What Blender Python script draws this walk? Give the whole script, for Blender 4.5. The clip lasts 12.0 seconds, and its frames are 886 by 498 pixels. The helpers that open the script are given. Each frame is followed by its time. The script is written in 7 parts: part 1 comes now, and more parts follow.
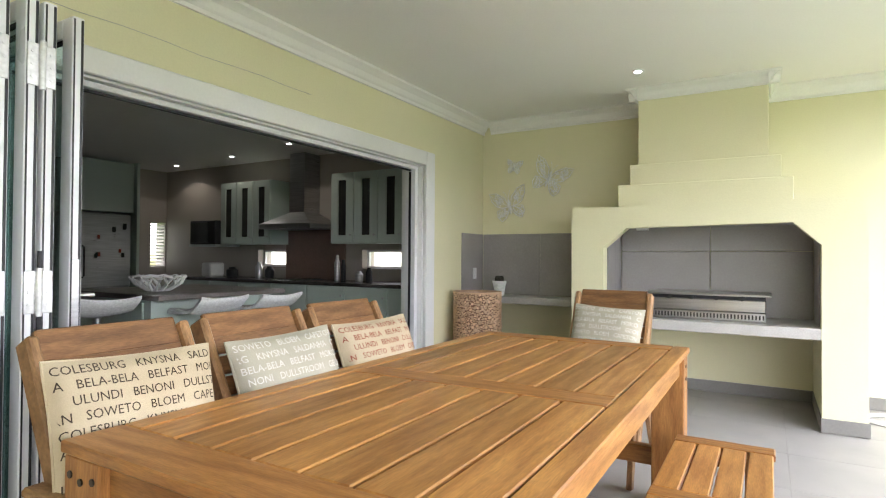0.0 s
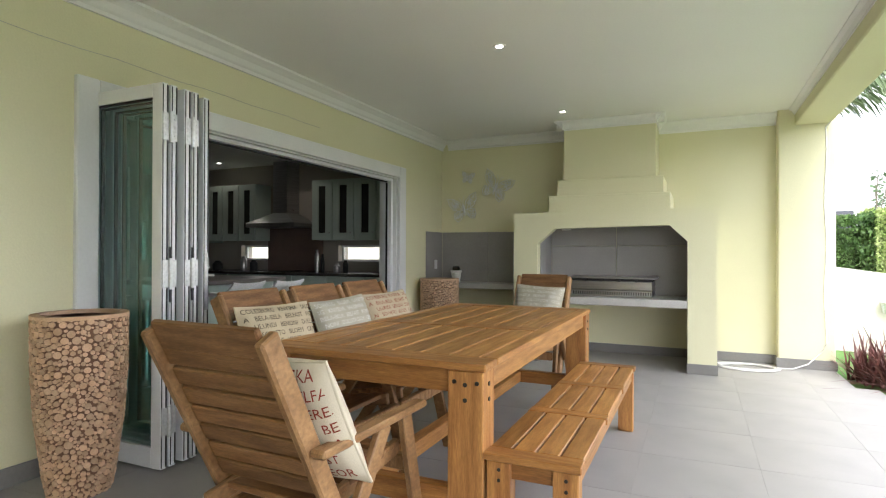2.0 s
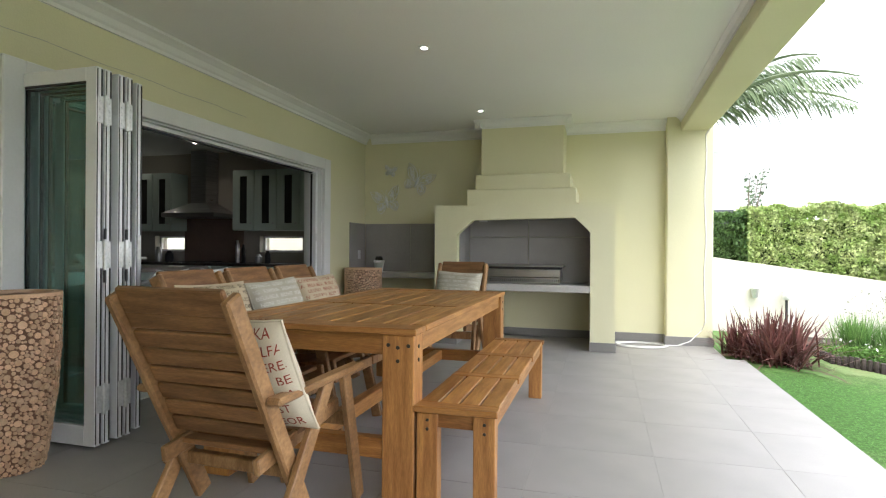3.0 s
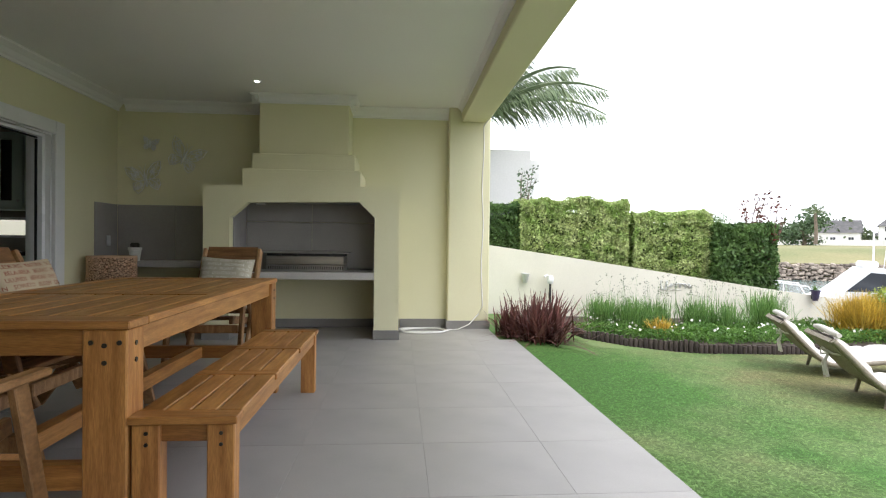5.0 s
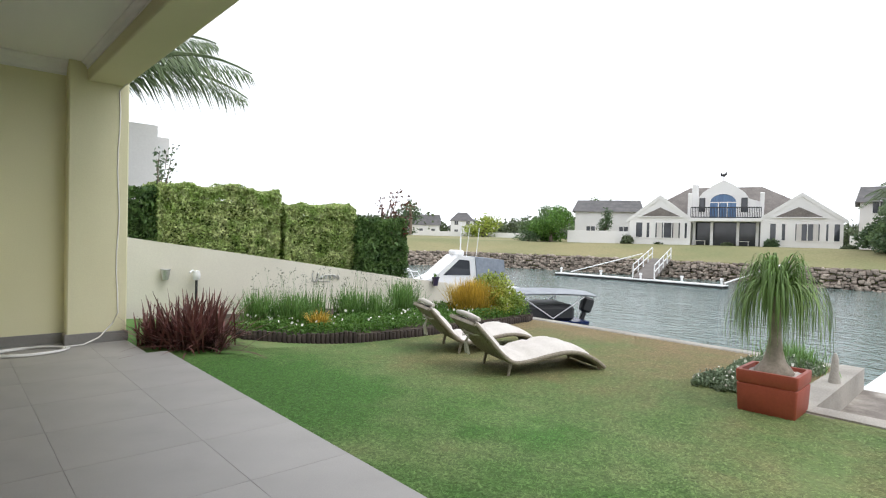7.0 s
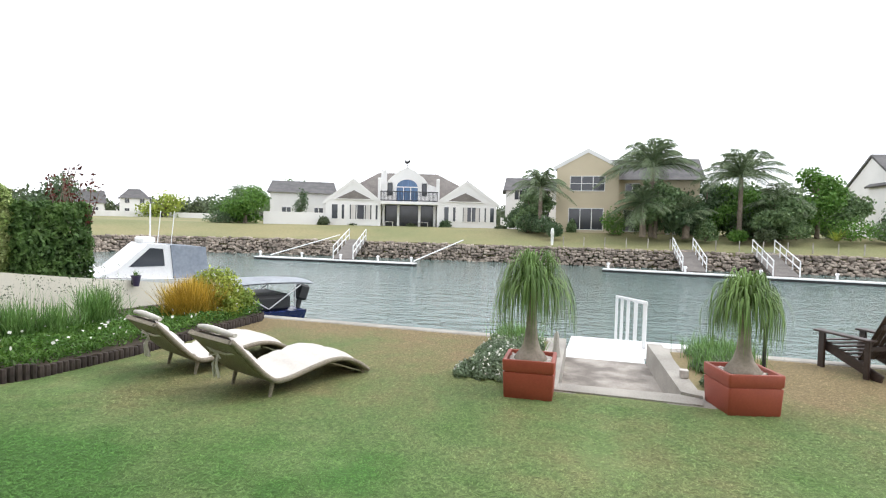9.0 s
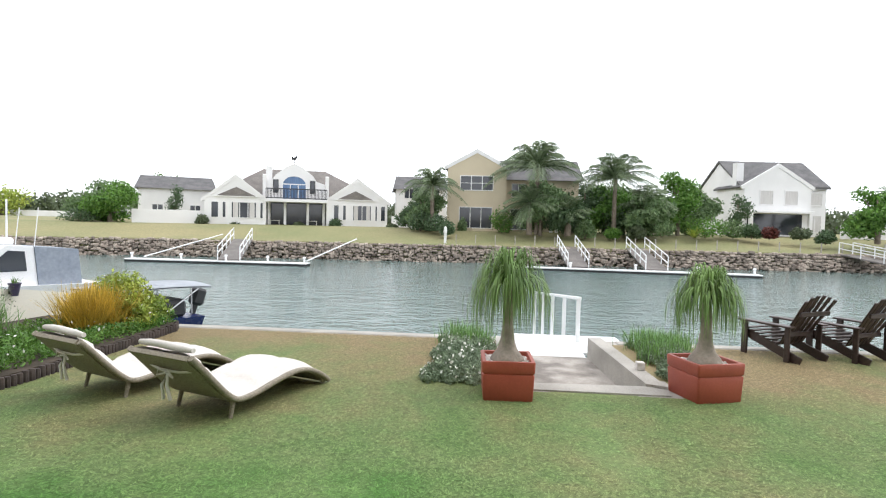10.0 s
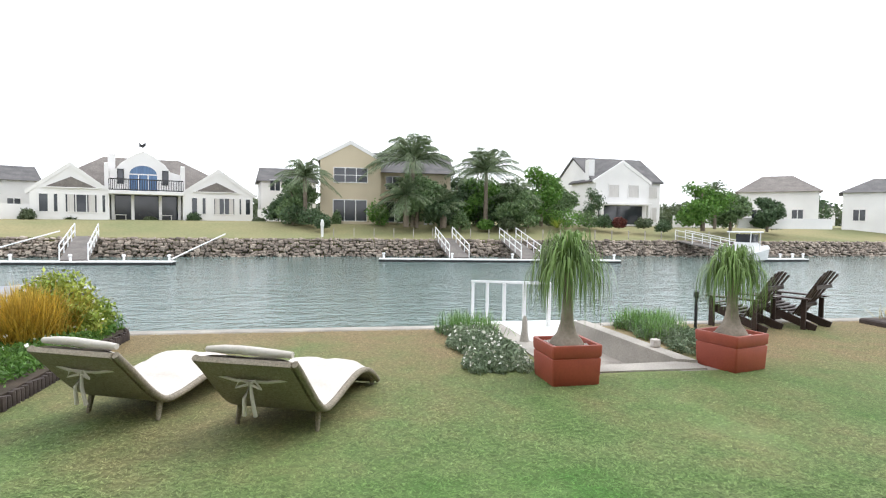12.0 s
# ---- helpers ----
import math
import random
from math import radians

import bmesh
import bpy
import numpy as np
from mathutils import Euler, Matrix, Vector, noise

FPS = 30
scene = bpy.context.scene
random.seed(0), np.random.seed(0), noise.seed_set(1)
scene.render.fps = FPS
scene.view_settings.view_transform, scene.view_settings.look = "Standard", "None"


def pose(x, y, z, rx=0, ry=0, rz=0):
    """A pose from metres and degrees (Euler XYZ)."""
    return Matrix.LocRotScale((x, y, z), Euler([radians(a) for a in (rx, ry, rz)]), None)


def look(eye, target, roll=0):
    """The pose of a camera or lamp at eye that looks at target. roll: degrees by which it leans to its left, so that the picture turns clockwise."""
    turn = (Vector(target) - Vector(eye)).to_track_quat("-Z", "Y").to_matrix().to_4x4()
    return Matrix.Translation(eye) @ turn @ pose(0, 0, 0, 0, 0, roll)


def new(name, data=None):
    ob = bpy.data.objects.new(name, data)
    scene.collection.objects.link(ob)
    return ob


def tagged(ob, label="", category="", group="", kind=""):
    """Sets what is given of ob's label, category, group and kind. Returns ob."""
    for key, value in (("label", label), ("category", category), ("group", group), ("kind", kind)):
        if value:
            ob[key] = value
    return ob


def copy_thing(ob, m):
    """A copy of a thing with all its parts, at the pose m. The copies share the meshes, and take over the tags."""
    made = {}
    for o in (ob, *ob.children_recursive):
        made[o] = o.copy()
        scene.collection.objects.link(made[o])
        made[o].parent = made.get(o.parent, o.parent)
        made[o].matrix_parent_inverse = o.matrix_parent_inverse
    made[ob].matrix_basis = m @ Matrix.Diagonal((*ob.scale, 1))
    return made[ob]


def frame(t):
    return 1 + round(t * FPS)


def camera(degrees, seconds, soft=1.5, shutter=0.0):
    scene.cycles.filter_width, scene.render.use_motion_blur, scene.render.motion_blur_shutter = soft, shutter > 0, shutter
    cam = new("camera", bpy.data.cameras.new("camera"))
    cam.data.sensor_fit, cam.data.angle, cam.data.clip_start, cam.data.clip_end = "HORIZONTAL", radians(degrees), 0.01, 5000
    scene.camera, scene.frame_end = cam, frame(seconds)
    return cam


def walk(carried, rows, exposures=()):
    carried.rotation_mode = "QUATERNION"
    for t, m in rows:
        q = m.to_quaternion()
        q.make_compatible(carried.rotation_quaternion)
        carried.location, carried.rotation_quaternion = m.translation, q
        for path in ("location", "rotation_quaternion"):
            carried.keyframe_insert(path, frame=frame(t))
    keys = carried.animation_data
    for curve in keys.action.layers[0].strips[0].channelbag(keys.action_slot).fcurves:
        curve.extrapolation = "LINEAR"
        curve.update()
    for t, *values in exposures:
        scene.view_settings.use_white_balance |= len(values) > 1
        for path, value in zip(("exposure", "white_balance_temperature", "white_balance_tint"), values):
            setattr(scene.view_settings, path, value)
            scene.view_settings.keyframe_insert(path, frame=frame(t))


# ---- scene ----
cam = camera(77.0, 12.0, soft=1.15)
PATH = [
    (0, (0.304, 0.267, 1.21), (-0.707, 1.992, 1.237), 0.4),
    (0.5, (0.442, -0.1, 1.224), (-0.56, 1.631, 1.248), 0.2),
    (1, (0.552, -0.485, 1.237), (-0.434, 1.255, 1.255), 0.2),
    (1.5, (0.648, -0.809, 1.22), (-0.279, 0.963, 1.236), 0.2),
    (2, (0.695, -1.053, 1.201), (-0.132, 0.768, 1.21), 0.2),
    (2.5, (0.711, -1.255, 1.163), (0.028, 0.624, 1.166), 0.3),
    (3, (0.746, -1.362, 1.123), (0.196, 0.561, 1.121), 0.4),
    (5, (0.888, -1.042, 1.05), (1.044, 0.952, 1.028), 0.7),
    (5.5, (0.832, -0.939, 1.059), (1.325, 0.999, 1.034), 1.1),
    (6, (0.742, -0.805, 1.057), (1.612, 0.995, 1.043), 1.2),
    (6.5, (0.679, -0.674, 1.082), (1.806, 0.979, 1.064), 1.4),
    (7, (0.606, -0.55, 1.118), (1.942, 0.937, 1.076), 1.5),
    (9, (0.729, 0.313, 1.252), (2.64, 0.897, 1.166), 1.4),
    (9.5, (0.795, 0.688, 1.239), (2.76, 1.054, 1.154), 1.4),
    (10, (0.826, 1.115, 1.225), (2.816, 1.293, 1.144), 1.3),
    (10.5, (0.906, 1.554, 1.207), (2.904, 1.604, 1.123), 1.2),
    (11, (0.987, 1.992, 1.181), (2.985, 1.932, 1.094), 1.0),
    (11.5, (1.088, 2.39, 1.141), (3.077, 2.196, 1.051), 0.9),
    (12, (1.157, 2.776, 1.112), (3.128, 2.447, 1.017), 0.7),
]
EXPOSURES = [(0.0, 2.28, 6300, 14), (1.0, 2.02, 6300, 13), (1.5, 1.75, 6300, 13), (2.0, 1.55, 6300, 12), (2.5, 1.47, 6300, 12), (3.2, 1.15, 6300, 11), (5.0, 0.54, 6350, 11), (5.5, 0.42, 6400, 10), (6.0, 0.2, 6400, 10), (7.0, -0.1, 6400, 10), (9.0, 0.12, 6400, 10), (12.0, 0.18, 6400, 10)]
walk(cam, [(t, look(eye, target, roll)) for t, eye, target, roll in PATH], EXPOSURES)

# ---- sky and sun: bright overcast ----
world = bpy.data.worlds.new("overcast_sky")
scene.world = world
world.use_nodes = True
wn, wl = world.node_tree.nodes, world.node_tree.links
sky = wn.new("ShaderNodeTexSky")
sky.sky_type, sky.sun_disc = "NISHITA", False
sky.sun_elevation, sky.sun_rotation = radians(52), radians(200)
sky.dust_density, sky.air_density = 1.0, 1.0
pale = wn.new("ShaderNodeHueSaturation")
pale.inputs["Saturation"].default_value = 0.12
wl.new(sky.outputs[0], pale.inputs["Color"])
cloud = wn.new("ShaderNodeMixRGB")
cloud.inputs[0].default_value = 0.7
cloud.inputs[2].default_value = (13.0, 13.3, 13.9, 1)
wl.new(pale.outputs[0], cloud.inputs[1])
wl.new(cloud.outputs[0], wn["Background"].inputs["Color"])
wn["Background"].inputs["Strength"].default_value = 0.15
sun = new("sun", bpy.data.lights.new("sun", "SUN"))
sun.data.energy, sun.data.angle, sun.data.color = 1.1, radians(25), (1.0, 0.97, 0.92)
sun.matrix_world = look((0, 0, 20), (0 - math.sin(radians(200)) * -6, 0 - math.cos(radians(200)) * 6, 10))

# ---- mesh helpers ----
class Geo:
    """Collects vertices and faces for one mesh."""

    def __init__(self):
        self.v, self.f = [], []

    def add(self, verts, faces):
        n = len(self.v)
        self.v += [tuple(p) for p in verts]
        self.f += [tuple(n + i for i in f) for f in faces]
        return self

    def box(self, x0, x1, y0, y1, z0, z1, b=0.0, m=None):
        if b <= 0:
            vs = [(x, y, z) for x in (x0, x1) for y in (y0, y1) for z in (z0, z1)]
            fs = [(0, 1, 3, 2), (4, 6, 7, 5), (0, 4, 5, 1), (2, 3, 7, 6), (0, 2, 6, 4), (1, 5, 7, 3)]
        else:
            b = min(b, (x1 - x0) * 0.45, (y1 - y0) * 0.45, (z1 - z0) * 0.45)
            lo, hi, vs, idx = (x0, y0, z0), (x1, y1, z1), [], {}
            for s in [(i, j, k) for i in (0, 1) for j in (0, 1) for k in (0, 1)]:
                for a in range(3):
                    p = [(hi[c] - b if s[c] else lo[c] + b) for c in range(3)]
                    p[a] = hi[a] if s[a] else lo[a]
                    idx[s, a] = len(vs)
                    vs.append(p)
            fs = []
            for a in range(3):
                c, d = (a + 1) % 3, (a + 2) % 3
                for e in (0, 1):
                    loop = []
                    for i, j in ((0, 0), (1, 0), (1, 1), (0, 1)):
                        s = [0, 0, 0]
                        s[a], s[c], s[d] = e, i, j
                        loop.append(idx[tuple(s), a])
                    fs.append(loop if e else loop[::-1])
                for i in (0, 1):
                    for j in (0, 1):
                        s, r = [0, 0, 0], [0, 0, 0]
                        s[c], s[d] = i, j
                        r[a], r[c], r[d] = 1, i, j
                        s, r = tuple(s), tuple(r)
                        q = [idx[s, c], idx[r, c], idx[r, d], idx[s, d]]
                        fs.append(q if (i == j) == False else q[::-1])
            for s in [(i, j, k) for i in (0, 1) for j in (0, 1) for k in (0, 1)]:
                t = [idx[s, 0], idx[s, 1], idx[s, 2]]
                fs.append(t if sum(s) % 2 else t[::-1])
        if m is not None:
            vs = [m @ Vector(p) for p in vs]
        return self.add(vs, fs)

    def beam(self, p, q, w, h, b=0.004, up=(0, 0, 1)):
        """A squared bar from p to q, w across and h along up."""
        p, q = Vector(p), Vector(q)
        d = (q - p)
        y = d.normalized()
        x = y.cross(Vector(up)).normalized()
        z = x.cross(y)
        m = Matrix(((x.x, y.x, z.x, p.x), (x.y, y.y, z.y, p.y), (x.z, y.z, z.z, p.z), (0, 0, 0, 1)))
        return self.box(-w / 2, w / 2, 0, d.length, -h / 2, h / 2, b, m)

    def tube(self, pts, r, n=8, cap=True):
        pts = [Vector(p) for p in pts]
        rs = r if isinstance(r, (list, tuple)) else [r] * len(pts)
        vs, fs = [], []
        ref = Vector((0.31, 0.17, 0.93))
        for i, p in enumerate(pts):
            d = (pts[min(i + 1, len(pts) - 1)] - pts[max(i - 1, 0)]).normalized()
            a = d.cross(ref)
            if a.length < 0.1:
                a = d.cross(Vector((1, 0, 0)))
            a.normalize()
            c = d.cross(a)
            for k in range(n):
                t = 2 * math.pi * k / n
                vs.append(p + (a * math.cos(t) + c * math.sin(t)) * rs[i])
        for i in range(len(pts) - 1):
            for k in range(n):
                fs.append((i * n + k, i * n + (k + 1) % n, (i + 1) * n + (k + 1) % n, (i + 1) * n + k))
        if cap:
            fs.append(tuple(range(n))[::-1])
            fs.append(tuple(range((len(pts) - 1) * n, len(pts) * n)))
        return self.add(vs, fs)

    def lathe(self, prof, n=24, c=(0, 0, 0)):
        vs, fs = [], []
        for r, z in prof:
            for k in range(n):
                t = 2 * math.pi * k / n
                vs.append((c[0] + r * math.cos(t), c[1] + r * math.sin(t), c[2] + z))
        for i in range(len(prof) - 1):
            for k in range(n):
                fs.append((i * n + k, i * n + (k + 1) % n, (i + 1) * n + (k + 1) % n, (i + 1) * n + k))
        fs.append(tuple(range(n))[::-1])
        fs.append(tuple(range((len(prof) - 1) * n, len(prof) * n)))
        return self.add(vs, fs)

    def prism(self, poly, axis, a0, a1):
        """A polygon of the two other axes, drawn out along axis from a0 to a1."""
        def place(p, a):
            q = list(p)
            q.insert(axis, a)
            return q
        n = len(poly)
        vs = [place(p, a0) for p in poly] + [place(p, a1) for p in poly]
        fs = [tuple(range(n))[::-1], tuple(range(n, 2 * n))] + [(i, (i + 1) % n, n + (i + 1) % n, n + i) for i in range(n)]
        return self.add(vs, fs)

    def moved(self, m):
        self.v = [tuple(m @ Vector(p)) for p in self.v]
        return self

    def mesh(self, name, material, smooth=None):
        me = bpy.data.meshes.new(name)
        me.from_pydata(self.v, [], self.f)
        bm = bmesh.new()
        bm.from_mesh(me)
        bmesh.ops.recalc_face_normals(bm, faces=bm.faces)
        bm.to_mesh(me)
        bm.free()
        if smooth:
            me.shade_smooth()
            me.set_sharp_from_angle(angle=radians(smooth))
        me.materials.append(material)
        return me


def part(name, geo, material, parent, label="", smooth=None):
    """One mesh object under a thing or under a part."""
    ob = new(name, geo.mesh(name, material, smooth) if isinstance(geo, Geo) else geo)
    ob.parent = parent
    return tagged(ob, label)


def thing(name, label, category, m=None, group=""):
    """An empty at a thing's base, which parents its parts."""
    ob = new(name)
    ob.empty_display_size = 0.1
    if m is not None:
        ob.matrix_world = m
    return tagged(ob, label, category, group)


def solid(name, geo, material, label, category, group="", kind="", smooth=None, m=None):
    ob = new(name, geo.mesh(name, material, smooth) if isinstance(geo, Geo) else geo)
    if m is not None:
        ob.matrix_world = m
    return tagged(ob, label, category, group, kind)


def quads(name, verts, k, material):
    """A mesh of many separate k-cornered faces from an array of corners."""
    me = bpy.data.meshes.new(name)
    verts = np.asarray(verts, dtype=np.float32).reshape(-1, 3)
    n = len(verts)
    me.vertices.add(n)
    me.vertices.foreach_set("co", verts.ravel())
    me.loops.add(n)
    me.loops.foreach_set("vertex_index", np.arange(n, dtype=np.int32))
    me.polygons.add(n // k)
    me.polygons.foreach_set("loop_start", np.arange(0, n, k, dtype=np.int32))
    me.update(calc_edges=True)
    me.materials.append(material)
    return me


# ---- materials ----
def mat(name, a, b=None, scale=4.0, rough=0.6, bump=0.0, bscale=60.0, metal=0.0, rand=0.0, island=0.0, stretch=(1, 1, 1), spec=0.5, fine=0.12, dist=0.004, through_light=0.0, contrast=(0.35, 0.65)):
    m = bpy.data.materials.new(name)
    m.use_nodes = True
    n, l = m.node_tree.nodes, m.node_tree.links
    p = n["Principled BSDF"]
    co = n.new("ShaderNodeTexCoord")
    mp = n.new("ShaderNodeMapping")
    mp.inputs["Scale"].default_value = stretch
    l.new(co.outputs["Object"], mp.inputs["Vector"])
    n1, n2 = n.new("ShaderNodeTexNoise"), n.new("ShaderNodeTexNoise")
    n1.inputs["Scale"].default_value, n1.inputs["Detail"].default_value = scale, 4
    n2.inputs["Scale"].default_value, n2.inputs["Detail"].default_value = bscale, 3
    l.new(mp.outputs[0], n1.inputs["Vector"])
    l.new(mp.outputs[0], n2.inputs["Vector"])
    ramp = n.new("ShaderNodeValToRGB")
    b = b or tuple(c * 0.85 for c in a)
    ramp.color_ramp.elements[0].color, ramp.color_ramp.elements[1].color = (*a, 1), (*b, 1)
    ramp.color_ramp.elements[0].position, ramp.color_ramp.elements[1].position = contrast
    l.new(n1.outputs["Fac"], ramp.inputs[0])
    hs = n.new("ShaderNodeHueSaturation")
    l.new(ramp.outputs[0], hs.inputs["Color"])
    mr = n.new("ShaderNodeMapRange")
    mr.inputs["To Min"].default_value, mr.inputs["To Max"].default_value = 1 - fine, 1 + fine
    mr.inputs["From Min"].default_value, mr.inputs["From Max"].default_value = 0.3, 0.7
    l.new(n2.outputs["Fac"], mr.inputs["Value"])
    value = mr.outputs[0]
    if rand or island:
        src = n.new("ShaderNodeObjectInfo").outputs["Random"] if rand else n.new("ShaderNodeNewGeometry").outputs["Random Per Island"]
        amount = rand or island
        r2 = n.new("ShaderNodeMapRange")
        r2.inputs["To Min"].default_value, r2.inputs["To Max"].default_value = 1 - amount, 1 + amount
        l.new(src, r2.inputs["Value"])
        mul = n.new("ShaderNodeMath")
        mul.operation = "MULTIPLY"
        l.new(value, mul.inputs[0])
        l.new(r2.outputs[0], mul.inputs[1])
        value = mul.outputs[0]
    l.new(value, hs.inputs["Value"])
    l.new(hs.outputs[0], p.inputs["Base Color"])
    rr = n.new("ShaderNodeMapRange")
    rr.inputs["To Min"].default_value, rr.inputs["To Max"].default_value = max(rough - 0.08, 0.02), min(rough + 0.1, 1)
    l.new(n1.outputs["Fac"], rr.inputs["Value"])
    l.new(rr.outputs[0], p.inputs["Roughness"])
    p.inputs["Metallic"].default_value = metal
    p.inputs["Specular IOR Level"].default_value = spec
    if bump:
        bp = n.new("ShaderNodeBump")
        bp.inputs["Strength"].default_value, bp.inputs["Distance"].default_value = bump, dist
        l.new(n2.outputs["Fac"], bp.inputs["Height"])
        l.new(bp.outputs[0], p.inputs["Normal"])
    if through_light:
        tr = n.new("ShaderNodeBsdfTranslucent")
        l.new(hs.outputs[0], tr.inputs["Color"])
        mx = n.new("ShaderNodeMixShader")
        mx.inputs[0].default_value = through_light
        l.new(p.outputs[0], mx.inputs[1])
        l.new(tr.outputs[0], mx.inputs[2])
        l.new(mx.outputs[0], n["Material Output"].inputs["Surface"])
    return m


def glass(name, colour=(1, 1, 1), rough=0.0):
    m = bpy.data.materials.new(name)
    m.use_nodes = True
    p = m.node_tree.nodes["Principled BSDF"]
    p.inputs["Base Color"].default_value = (*colour, 1)
    p.inputs["Transmission Weight"].default_value = 1.0
    p.inputs["Roughness"].default_value = rough
    p.inputs["IOR"].default_value = 1.45
    return m


def glow(name, colour, strength):
    m = bpy.data.materials.new(name)
    m.use_nodes = True
    p = m.node_tree.nodes["Principled BSDF"]
    p.inputs["Emission Color"].default_value = (*colour, 1)
    p.inputs["Emission Strength"].default_value = strength
    return m


M_PLASTER = mat("lime_green_wall_paint", (0.75, 0.715, 0.49), (0.715, 0.68, 0.455), 0.8, 0.75, 0.25, 90, fine=0.02)
M_CEIL = mat("white_ceiling_paint", (0.88, 0.87, 0.85), (0.86, 0.85, 0.83), 0.7, 0.8, 0.15, 70, fine=0.015)
M_CORNICE = mat("white_cornice_paint", (0.84, 0.83, 0.81), (0.8, 0.79, 0.77), 2, 0.6, fine=0.02)
M_TRIM = mat("white_trim_paint", (0.80, 0.80, 0.80), (0.76, 0.76, 0.76), 3, 0.4, fine=0.02)
M_FRAME = mat("white_powder_coat", (0.80, 0.80, 0.82), (0.76, 0.76, 0.78), 3, 0.3, fine=0.02)
M_SEAL = mat("black_rubber_seal", (0.02, 0.02, 0.025), None, 5, 0.5)
M_STEEL = mat("brushed_steel", (0.55, 0.55, 0.56), (0.45, 0.45, 0.46), 3, 0.3, 0.1, 200, 1.0, stretch=(1, 1, 20))
M_HINGE = mat("satin_hinge_metal", (0.72, 0.72, 0.72), (0.6, 0.6, 0.6), 8, 0.35, metal=0.6)
M_TILE = mat("grey_porcelain_tile", (0.355, 0.34, 0.33), (0.325, 0.312, 0.302), 2.5, 0.42, 0.06, 150, rand=0.012, fine=0.06)
M_GROUT = mat("grey_grout", (0.40, 0.39, 0.375), (0.33, 0.32, 0.31), 9, 0.9, 0.3, 200)
M_SKIRT = mat("grey_tile_skirting", (0.24, 0.23, 0.22), (0.21, 0.20, 0.19), 3, 0.4, fine=0.05)
M_SPLASH = mat("grey_wall_tile", (0.34, 0.32, 0.31), (0.30, 0.285, 0.275), 2, 0.35, rand=0.05, fine=0.05)
M_STONE = mat("pale_grey_counter_stone", (0.52, 0.50, 0.48), (0.46, 0.44, 0.42), 7, 0.35, 0.05, 120)
M_TEAK = mat("oiled_teak", (0.42, 0.205, 0.058), (0.27, 0.115, 0.03), 5, 0.38, 0.25, 45, rand=0.2, stretch=(7, 0.7, 7), fine=0.2, dist=0.002)
M_TEAKX = mat("oiled_teak_cross_grain", (0.39, 0.18, 0.05), (0.25, 0.10, 0.026), 5, 0.4, 0.25, 45, rand=0.16, stretch=(0.7, 7, 7), fine=0.2, dist=0.002)
M_TEAKZ = mat("oiled_teak_upright_grain", (0.43, 0.205, 0.06), (0.29, 0.12, 0.034), 5, 0.42, 0.25, 45, rand=0.14, stretch=(7, 7, 0.7), fine=0.2, dist=0.002)
M_CHAIR = mat("weathered_brown_teak", (0.26, 0.125, 0.047), (0.16, 0.072, 0.026), 6, 0.5, 0.3, 50, rand=0.2, stretch=(0.8, 6, 6), fine=0.22, dist=0.002)
M_CHAIRY = mat("weathered_teak_long_grain", (0.35, 0.195, 0.085), (0.21, 0.105, 0.04), 6, 0.5, 0.3, 50, rand=0.16, stretch=(6, 1, 1.4), fine=0.22, dist=0.002)
M_BOLT = mat("dark_bolt_steel", (0.06, 0.055, 0.05), None, 9, 0.4, metal=0.8)
M_SLICE = mat("cut_wood_discs", (0.62, 0.42, 0.28), (0.54, 0.34, 0.21), 14, 0.7, 0.25, 160, island=0.22, fine=0.1)
M_BARK = mat("dark_bark_filler", (0.19, 0.10, 0.06), (0.13, 0.065, 0.04), 20, 0.85, 0.5, 80)
M_WICKER = mat("white_painted_wicker", (0.84, 0.84, 0.82), (0.72, 0.72, 0.70), 40, 0.6, 0.4, 120)
M_LAMP = glow("lamp_glow", (1.0, 0.95, 0.85), 6)
# tint deepened towards teal to stand for reflected sky and garden
M_GLASS = glass("green_tinted_glass", (0.74, 0.93, 0.91))

# ---- patio structure ----
H = 2.70
WX, BY = -2.48, 5.90

w = Geo()
w.box(WX - 0.25, WX, -3.5, 1.04, -0.1, H + 0.35)
w.box(WX - 0.25, WX, 4.68, BY + 0.25, -0.1, H + 0.35)
w.box(WX - 0.25, WX, 1.04, 4.68, 2.09, H + 0.35)
solid("wall_west", w, M_PLASTER, "pale lime green plastered wall with wide folding door opening", "wall", kind="structure")
w = Geo()
w.box(WX, 1.48, BY, BY + 0.25, -0.1, H + 0.35)
solid("wall_north", w, M_PLASTER, "pale lime green plastered end wall behind the braai", "wall", kind="structure")
# added wall, always out of view, encloses the south end
w = Geo()
w.box(WX - 0.25, 1.99, -3.75, -3.5, -0.1, H + 0.35)
solid("wall_south", w, M_PLASTER, "plain pale green wall added to close the unseen patio end", "wall", kind="structure")
w = Geo()
w.box(1.48, 1.99, 5.74, 6.2, -0.1, H + 0.35, 0.012)
solid("column", w, M_PLASTER, "square pale green plastered patio column", "column", kind="structure")
w = Geo()
w.box(1.63, 1.953, -3.5, 5.74, 2.53, H + 0.35, 0.01)
solid("beam", w, M_PLASTER, "pale green plastered edge beam of the patio roof", "beam", kind="structure")
w = Geo()
w.box(WX, 1.63, -3.5, BY, H, H + 0.3)
solid("ceiling", w, M_CEIL, "smooth white patio ceiling", "ceiling", kind="structure")

